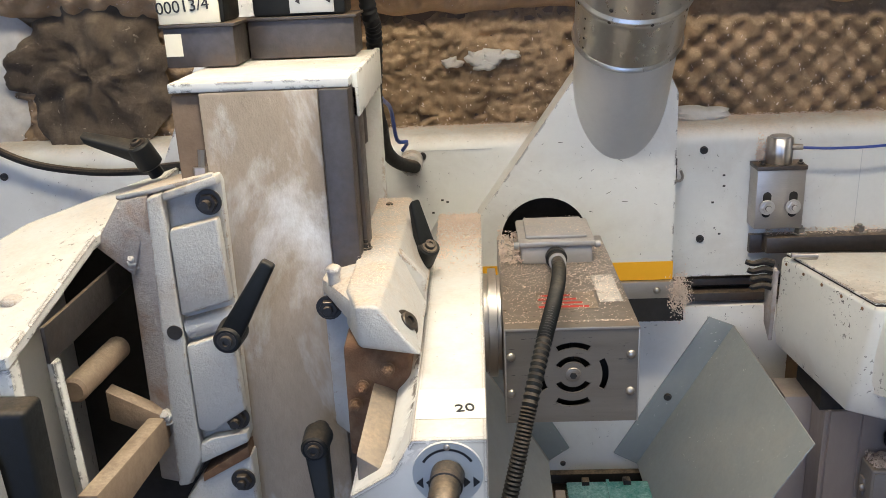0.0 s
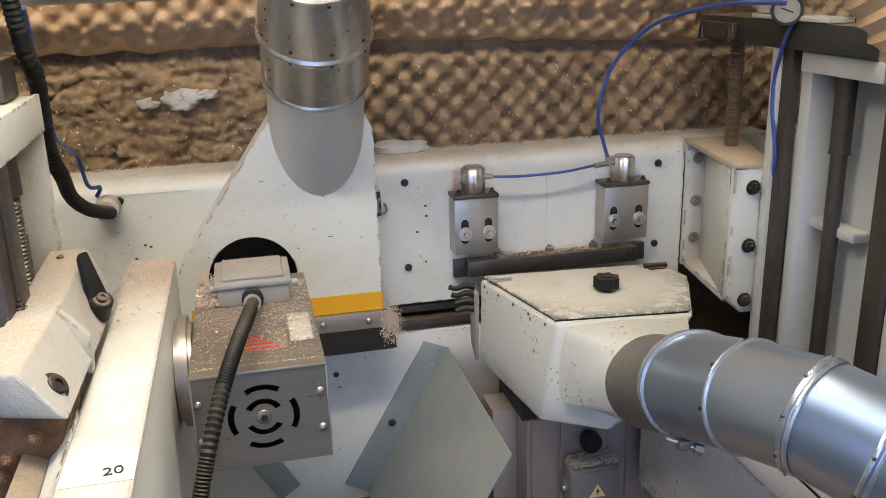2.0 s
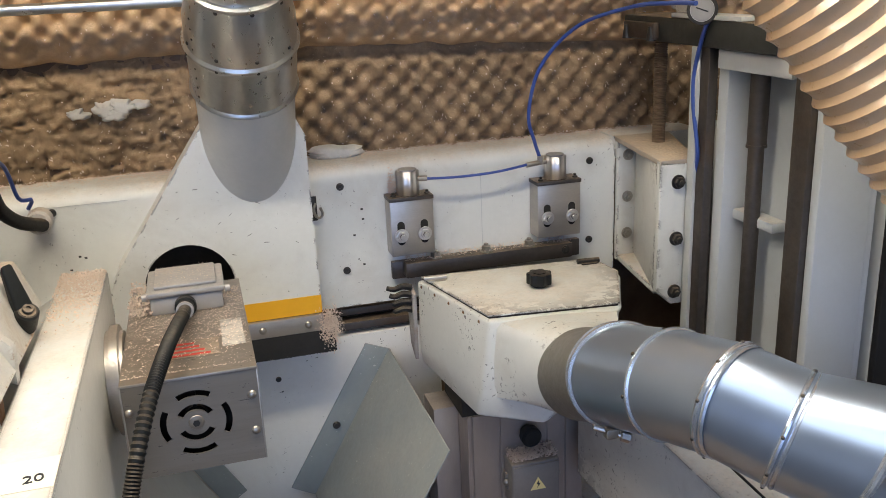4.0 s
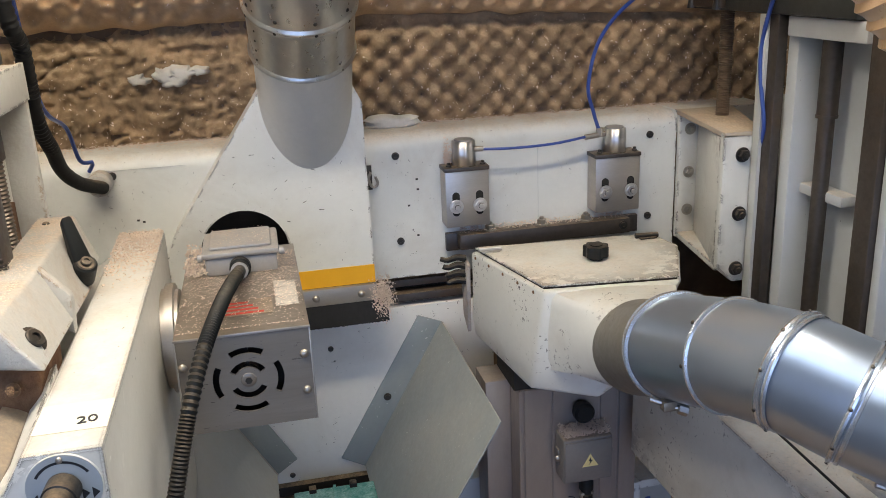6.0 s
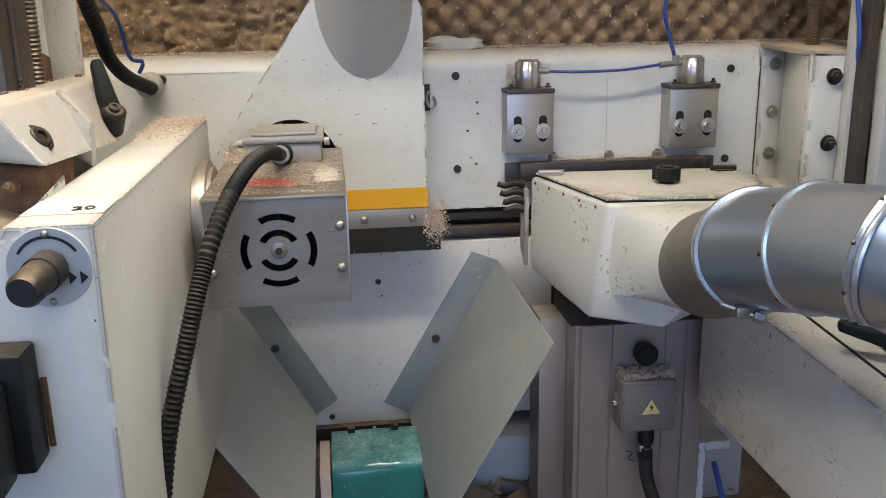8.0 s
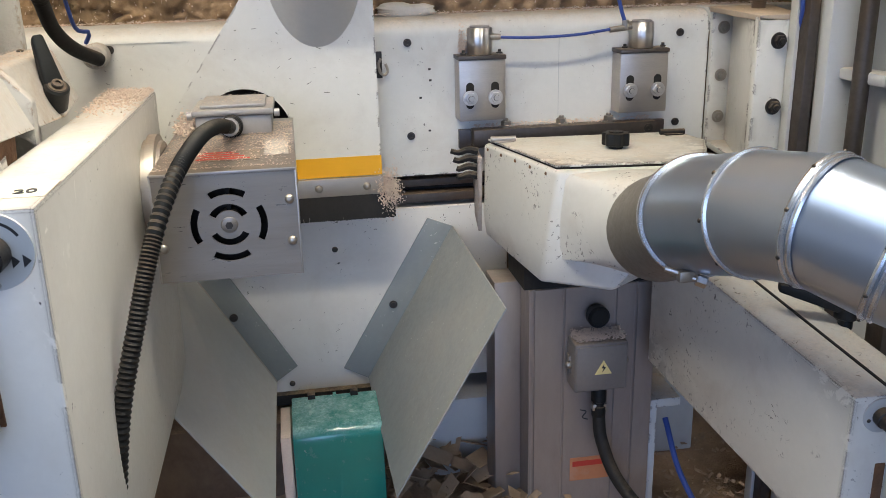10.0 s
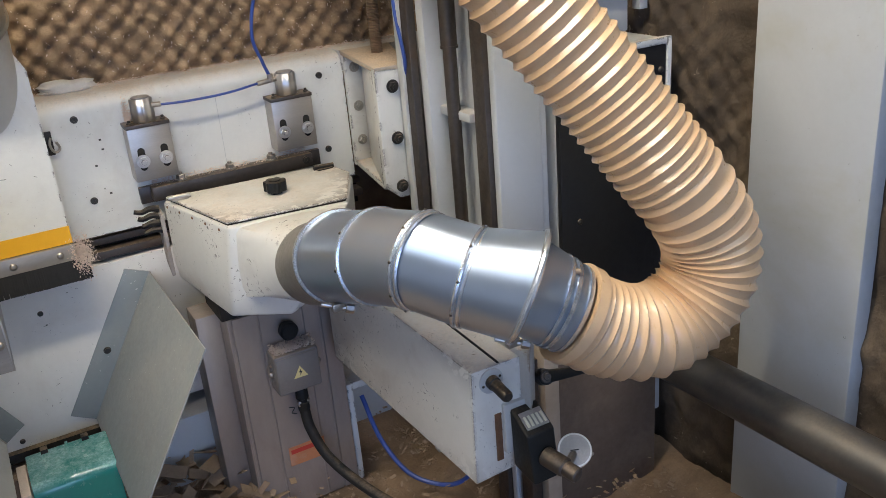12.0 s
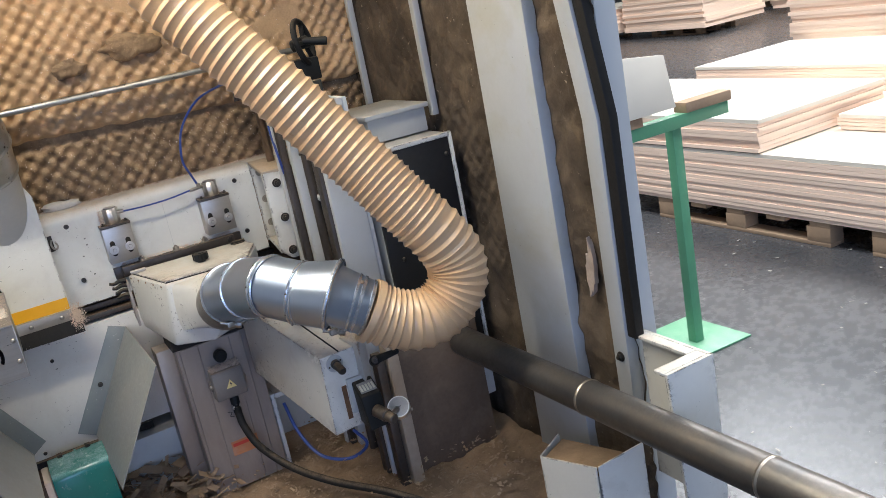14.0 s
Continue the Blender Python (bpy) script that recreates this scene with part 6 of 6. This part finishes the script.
part("stud", join(cyl((-0.257, 0.785, 1.327), (-0.255, 0.785, 1.350), 0.0045, n=10), cyl((-0.257, 0.785, 1.327), (-0.257, 0.785, 1.334), 0.0095, n=6)), BOLT, cb)
cb2 = thing("cast_bracket", (-0.26, 0.78, 0.86), "lower white cast bracket with one bolt", "bracket")
part("casting", prism([(-0.296, 1.012), (-0.238, 1.042), (-0.240, 0.80), (-0.33, 0.80), (-0.315, 0.985)], "y", 0.760, 0.790, 0.004, 3), CAST, cb2)
part("dust_seam", hexa([(-0.290, 0.758, 1.012), (-0.240, 0.758, 1.040), (-0.240, 0.79, 1.040), (-0.290, 0.79, 1.012), (-0.290, 0.758, 1.020), (-0.240, 0.758, 1.052), (-0.240, 0.79, 1.052), (-0.290, 0.79, 1.020)], 0), RUST, cb2)
part("bolt", hexhead((-0.249, 0.758, 1.014), (0, -1, 0), 0.0092, 0.008), DARKBOLT, cb2)

# arm running from the bracket towards the front left
l2 = thing("outer_arm", (-0.45, 0.75, 1.0), "white painted box arm with a chipped top on the cast bracket", "machine arm")
ta = [(-0.369, 0.600, 1.232), (-0.362, 0.765, 1.274), (-0.330, 0.93, 1.302), (-0.475, 0.86, 1.262), (-0.62, 0.61, 1.195)]
tb = bmesh.new()
vt, vb = [tb.verts.new(p) for p in ta], [tb.verts.new((p[0], p[1], p[2] - 0.012)) for p in ta]
tb.faces.new(vt), tb.faces.new(vb[::-1])
for i in range(5):
    tb.faces.new((vt[i], vb[i], vb[(i + 1) % 5], vt[(i + 1) % 5]))
bmesh.ops.recalc_face_normals(tb, faces=tb.faces)
part("top", bev(tb, 0.002, 1), CHIPPED, l2)
part("end_face", hexa([(-0.62, 0.604, 1.00), (-0.375, 0.604, 1.00), (-0.375, 0.62, 1.00), (-0.62, 0.62, 1.00), (-0.62, 0.604, 1.183), (-0.371, 0.604, 1.219), (-0.371, 0.62, 1.221), (-0.62, 0.62, 1.185)], 0.002), CHIPPED, l2)
part("top_bolt", dome((-0.402, 0.680, 1.245), (0, 0, 1), 0.010), CAST, l2)
part("inner_wall", box(-0.46, -0.45, 0.625, 0.90, 0.95, 1.20, 0.001), CHIPPED, l2)
# near-black sheet added for the shade inside the open arm
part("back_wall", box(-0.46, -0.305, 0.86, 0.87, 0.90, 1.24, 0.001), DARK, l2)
fr = thing("open_frame", (-0.36, 0.70, 0.95), "open steel and wood frame with a round brown rod", "frame")
part("dark_plate", box(-0.364, -0.360, 0.645, 0.836, 1.203, 1.236, 0.001), STEEL, fr)
part("white_strip", hexa([(-0.364, 0.650, 1.02), (-0.352, 0.642, 1.02), (-0.350, 0.652, 1.02), (-0.362, 0.660, 1.02), (-0.367, 0.650, 1.204), (-0.357, 0.642, 1.204), (-0.355, 0.652, 1.204), (-0.365, 0.660, 1.204)], 0.001), CHIPPED, fr)
part("rod", cyl((-0.376, 0.700, 1.148), (-0.372, 0.800, 1.146), 0.0125, n=20, w=0.003), BAREROD, fr, "round brown wooden rod")
part("bar", hexa([(-0.348, 0.62, 1.050), (-0.330, 0.62, 1.050), (-0.318, 0.757, 1.055), (-0.336, 0.757, 1.055), (-0.348, 0.62, 1.092), (-0.330, 0.62, 1.092), (-0.318, 0.757, 1.088), (-0.336, 0.757, 1.088)], 0.002), BAREROD, fr, "dusty wooden bar")
part("bar", hexa([(-0.375, 0.757, 1.085), (-0.320, 0.757, 1.060), (-0.320, 0.775, 1.060), (-0.375, 0.775, 1.085), (-0.375, 0.757, 1.118), (-0.320, 0.757, 1.088), (-0.320, 0.775, 1.088), (-0.375, 0.775, 1.118)], 0.002), BAREROD, fr, "dusty wooden bar")
for x, y, z in ((-0.348, 0.80, 1.252), (-0.331, 0.775, 1.245), (-0.318, 0.762, 1.085)):
    part("bolt", hexhead((x, y, z), (0, -0.7, 0.6), 0.0065, 0.007), CAST, fr)
kb = thing("black_drive_box", (-0.40, 0.59, 0.95), "black plastic drive box wrapped in crumpled clear film", "drive box")
part("box", box(-0.50, -0.349, 0.572, 0.603, 0.99, 1.198, 0.005, 3), BLACK, kb)
part("film", hexa([(-0.50, 0.545, 1.06), (-0.372, 0.550, 1.055), (-0.368, 0.571, 1.055), (-0.50, 0.571, 1.06), (-0.50, 0.548, 1.170), (-0.378, 0.552, 1.165), (-0.372, 0.571, 1.168), (-0.50, 0.571, 1.172)], 0.008, 3), GREYCAST, kb, "crumpled clear film")

# lug casting between column and left arm
lug = thing("lug_casting", (-0.1, 0.75, 1.05), "white painted lug casting covered with wood dust, with a socket screw", "bracket")
part("plate", prism([(-0.150, 1.228), (-0.116, 1.212), (-0.122, 1.05), (-0.149, 1.075)], "y", 0.757, 0.777, 0.003), CAST, lug)
lo = [(-0.104, 0.655, 1.205), (-0.052, 0.648, 1.200), (-0.057, 0.90, 1.181), (-0.060, 0.985, 1.190), (-0.122, 0.985, 1.190), (-0.120, 0.70, 1.205)]
hi = [(-0.105, 0.655, 1.243), (-0.086, 0.655, 1.243), (-0.080, 0.80, 1.243), (-0.080, 0.985, 1.243), (-0.120, 0.985, 1.243), (-0.118, 0.70, 1.243)]
lb = bmesh.new()
v0, v1 = [lb.verts.new(p) for p in lo], [lb.verts.new(p) for p in hi]
lb.faces.new(v0[::-1]), lb.faces.new(v1)
for i in range(6):
    lb.faces.new((v0[i], v0[(i + 1) % 6], v1[(i + 1) % 6], v1[i]))
bmesh.ops.recalc_face_normals(lb, faces=lb.faces)
part("block", bev(lb, 0.004, 3), CAST, lug)
part("ledge", hexa([(-0.150, 0.757, 1.216), (-0.106, 0.665, 1.216), (-0.106, 0.82, 1.222), (-0.140, 0.84, 1.222), (-0.150, 0.757, 1.230), (-0.106, 0.665, 1.240), (-0.106, 0.82, 1.242), (-0.140, 0.84, 1.236)], 0.003), CAST, lug)
part("rib", hexa([(-0.078, 0.785, 1.19), (-0.056, 0.785, 1.175), (-0.056, 0.80, 1.175), (-0.078, 0.80, 1.19), (-0.080, 0.785, 1.245), (-0.054, 0.785, 1.215), (-0.054, 0.80, 1.215), (-0.080, 0.80, 1.245)], 0.003), CAST, lug)
part("bolt", hexhead((-0.145, 0.757, 1.201), (0, -1, 0), 0.0092, 0.008), DARKBOLT, lug)
part("socket_screw", sockethead((-0.066, 0.680, 1.216), (0.7, -0.3, 0.6), 0.0085, 0.006), DARKBOLT, lug)
part("eye_stud", join(cyl((-0.134, 0.735, 1.232), (-0.134, 0.735, 1.246), 0.006, n=14), dome((-0.134, 0.735, 1.246), (0, 0, 1), 0.0075)), CAST, lug)
part("small_screw", hexhead((-0.112, 0.80, 1.243), (0, 0, 1), 0.0045, 0.006), DARKBOLT, lug)
part("small_screw", dome((-0.103, 0.95, 1.244), (0, 0, 1), 0.004), DARKBOLT, lug)
tr = thing("chip_tray", (-0.08, 0.62, 1.0), "bare steel angle tray full of red-brown dust", "tray")
part("bar", hexa([(-0.100, 0.572, 1.02), (-0.080, 0.572, 1.02), (-0.076, 0.71, 1.05), (-0.096, 0.71, 1.05), (-0.100, 0.572, 1.156), (-0.080, 0.572, 1.142), (-0.074, 0.71, 1.165), (-0.094, 0.71, 1.172)], 0.002), DIRTYSTEEL, tr)
part("lip", hexa([(-0.080, 0.572, 1.130), (-0.058, 0.574, 1.160), (-0.056, 0.70, 1.176), (-0.074, 0.71, 1.160), (-0.080, 0.572, 1.140), (-0.058, 0.574, 1.170), (-0.056, 0.70, 1.186), (-0.074, 0.71, 1.168)], 0.0015), CHIPPED, tr)
part("rust_block", hexa([(-0.122, 0.672, 1.09), (-0.070, 0.672, 1.10), (-0.066, 0.75, 1.11), (-0.122, 0.75, 1.10), (-0.120, 0.668, 1.202), (-0.062, 0.664, 1.196), (-0.060, 0.75, 1.20), (-0.122, 0.75, 1.205)], 0.006, 3), RUST, tr, "dusty rusty block")
for x, y, z in ((-0.082, 0.660, 1.183), (-0.105, 0.664, 1.165), (-0.112, 0.664, 1.148)):
    part("bolt", hexhead((x, y, z), (0, -1, 0.3), 0.0045, 0.009), RUST, tr)
random.seed(41)
flakes("lug_chips", 1300, lambda: ((random.uniform(-0.117, -0.086), random.uniform(0.70, 0.98), 1.2435 + abs(random.gauss(0, 0.001))), 0.15), CHIP, "fine wood dust on the lug casting", 0.0003, 0.0009)

clamp_lever((-0.236, 0.748, 1.184), (-0.190, 0.758, 1.258), "black clamping lever pointing up on the cast bracket")
clamp_lever((-0.163, 0.735, 1.076), (-0.152, 0.725, 0.990), "black clamping lever pointing down on the column")
clamp_lever((-0.064, 0.895, 1.198), (-0.081, 0.91, 1.240), "black clamping lever upright on the lug casting", (0.30, -0.45, 0.65), 0.92)
clamp_lever((-0.343, 0.88, 1.318), (-0.398, 0.885, 1.322), "black clamping lever lying flat behind the cast bracket", (-0.25, -0.35, 0.85), 0.95)
lw = thing("loose_cable", (-0.55, 1.2, 1.2), "black cable sagging along the white beam", "cable")
part("cable", tube(spline([(-0.80, 1.31, 1.28), (-0.70, 1.30, 1.232), (-0.60, 1.29, 1.215), (-0.50, 1.25, 1.222), (-0.42, 1.10, 1.26), (-0.34, 0.98, 1.29)], 0.008), 0.006, 10), RUBBER, lw)
single("slanted_panel", prism([(-0.48, 1.12), (-0.26, 1.12), (-0.26, 1.50), (-0.30, 1.50)], "y", 1.10, 1.106, 0.001), WHITE, "white slanted cover panel behind the column", "panel")

# ---- goods in the hall ----


def board_stack(name, x0, x1, y0, y1, z0, n, t, label, jitter=0.01):
    ob = thing(name, ((x0 + x1) / 2, (y0 + y1) / 2, z0), label, "board stack", "board stacks")
    for k in range(n):
        dx, dy = random.uniform(-jitter, jitter), random.uniform(-jitter, jitter)
        part("board", box(x0 + dx, x1 + dx, y0 + dy, y1 + dy, z0 + k * t, z0 + (k + 1) * t - 0.0015, 0), BOARD if k < n - 1 else BOARDTOP, ob)
    return ob


def pallet(x0, y0, label, w=0.8, l=1.22, turn=False):
    ob = thing("pallet", (x0, y0, 0), label, "pallet", "pallets")
    for k in range(3):
        xa = x0 + (w - 0.1) * k / 2
        part("bottom_board", box(xa, xa + 0.1, y0, y0 + l, 0.0, 0.022, 0.002), PALLET, ob)
        for j in range(3):
            ya = y0 + (l - 0.14) * j / 2
            part("block", box(xa, xa + 0.1, ya, ya + 0.14, 0.0222, 0.1, 0.002), PALLET, ob)
    for j in range(5):
        ya = y0 + (l - 0.12) * j / 4
        part("top_board", box(x0, x0 + w, ya, ya + 0.12, 0.1002, 0.128, 0.002), PALLET, ob)
    return ob


random.seed(77)
pallet(3.73, 1.80, "worn wooden pallet under the board stack")
pallet(3.73, 0.35, "worn wooden pallet under the board stack")
board_stack("board_stack", 3.72, 5.2, 0.1, 3.35, 0.13, 15, 0.022, "big stack of pale plywood boards on pallets", 0.006)
board_stack("board_stack", 3.72, 4.75, 2.19, 3.9, 0.465, 8, 0.022, "smaller stack of plywood boards on the big stack", 0.008)
board_stack("board_stack", 4.25, 4.62, 1.78, 2.12, 0.465, 4, 0.022, "short plywood offcuts on the board stack", 0.01)
board_stack("board_stack", 4.55, 5.0, 1.2, 1.75, 0.465, 7, 0.022, "short plywood offcuts on the board stack", 0.01)
board_stack("board_stack", 5.3, 6.4, -0.6, 4.2, 0.0, 28, 0.022, "long stack of plywood boards behind the first", 0.005)
single("loose_batten", box(3.95, 4.9, 1.30, 1.345, 0.466, 0.50, 0.002), BOARD, "loose pale batten on the board stack", "batten")
for x, y, n in ((11.4, 10.2, 34), (13.2, 8.4, 40), (11.0, 12.4, 22), (9.6, 5.0, 26), (12.0, 4.4, 40), (14.5, 11.5, 40), (10.5, 15.0, 30)):
    pallet(x, y, "worn wooden pallet far off in the hall")
    board_stack("board_stack", x - 0.2, x + 1.2, y - 0.3, y + 1.7, 0.13, n // 2, 0.044, "stack of pale boards on a pallet far off", 0.03)
single("loose_board", box(9.0, 9.6, 5.4, 6.5, 0.0, 0.05, 0.004), BOARDTOP, "pale board lying on the hall floor", "board")

stand = thing("green_stand", (2.55, 1.53, 0), "green painted steel stand with a square foot and an angled support", "stand")
part("foot_plate", hexa([(2.36, 1.42, 0), (2.723, 1.409, 0), (2.71, 1.760, 0), (2.40, 1.765, 0), (2.36, 1.42, 0.008), (2.723, 1.409, 0.008), (2.71, 1.760, 0.008), (2.40, 1.765, 0.008)], 0.001), GREEN, stand)
part("post", box(2.53, 2.575, 1.525, 1.57, 0.008, 0.914, 0.003), GREEN, stand)
part("cross_arm", box(2.18, 2.81, 1.50, 1.55, 0.915, 0.965, 0.003), GREEN, stand)
part("batten", box(2.58, 2.82, 1.49, 1.56, 0.9655, 1.005, 0.002), PALLET, stand, "wooden batten")
part("batten", box(2.17, 2.36, 1.49, 1.56, 0.9655, 1.000, 0.002), PALLET, stand, "wooden batten")
random.seed(50)
for k in range(4):
    dy = 0.016 * k
    single("sample_board", hexa([(2.17, 1.470 + dy, 1.0055), (2.51 + 0.01 * k, 1.470 + dy, 1.0055), (2.51 + 0.01 * k, 1.482 + dy, 1.0055), (2.17, 1.482 + dy, 1.0055), (2.17, 1.490 + dy, 1.245), (2.495 + 0.012 * k, 1.490 + dy, 1.205 - 0.008 * k), (2.495 + 0.012 * k, 1.502 + dy, 1.205 - 0.008 * k), (2.17, 1.502 + dy, 1.245)], 0.0008), BOARDTOP if k == 0 else BOARD, "pale sample board standing on the green support arm", "board", group="sample boards")
random.seed(61)
flakes("floor_litter", 420, lambda: ((random.uniform(1.4, 5.5), random.uniform(-0.8, 4.5), 0.003), 0.05), PLASTER, "white specks and scraps on the concrete floor", 0.003, 0.013)
single("floor_scrap", hexa([(2.95, 0.70, 0.001), (2.99, 0.69, 0.001), (3.07, 0.86, 0.001), (3.03, 0.87, 0.001), (2.95, 0.70, 0.006), (2.99, 0.69, 0.006), (3.07, 0.86, 0.006), (3.03, 0.87, 0.006)], 0.001), PLASTER, "white paper scrap on the floor", "scrap")
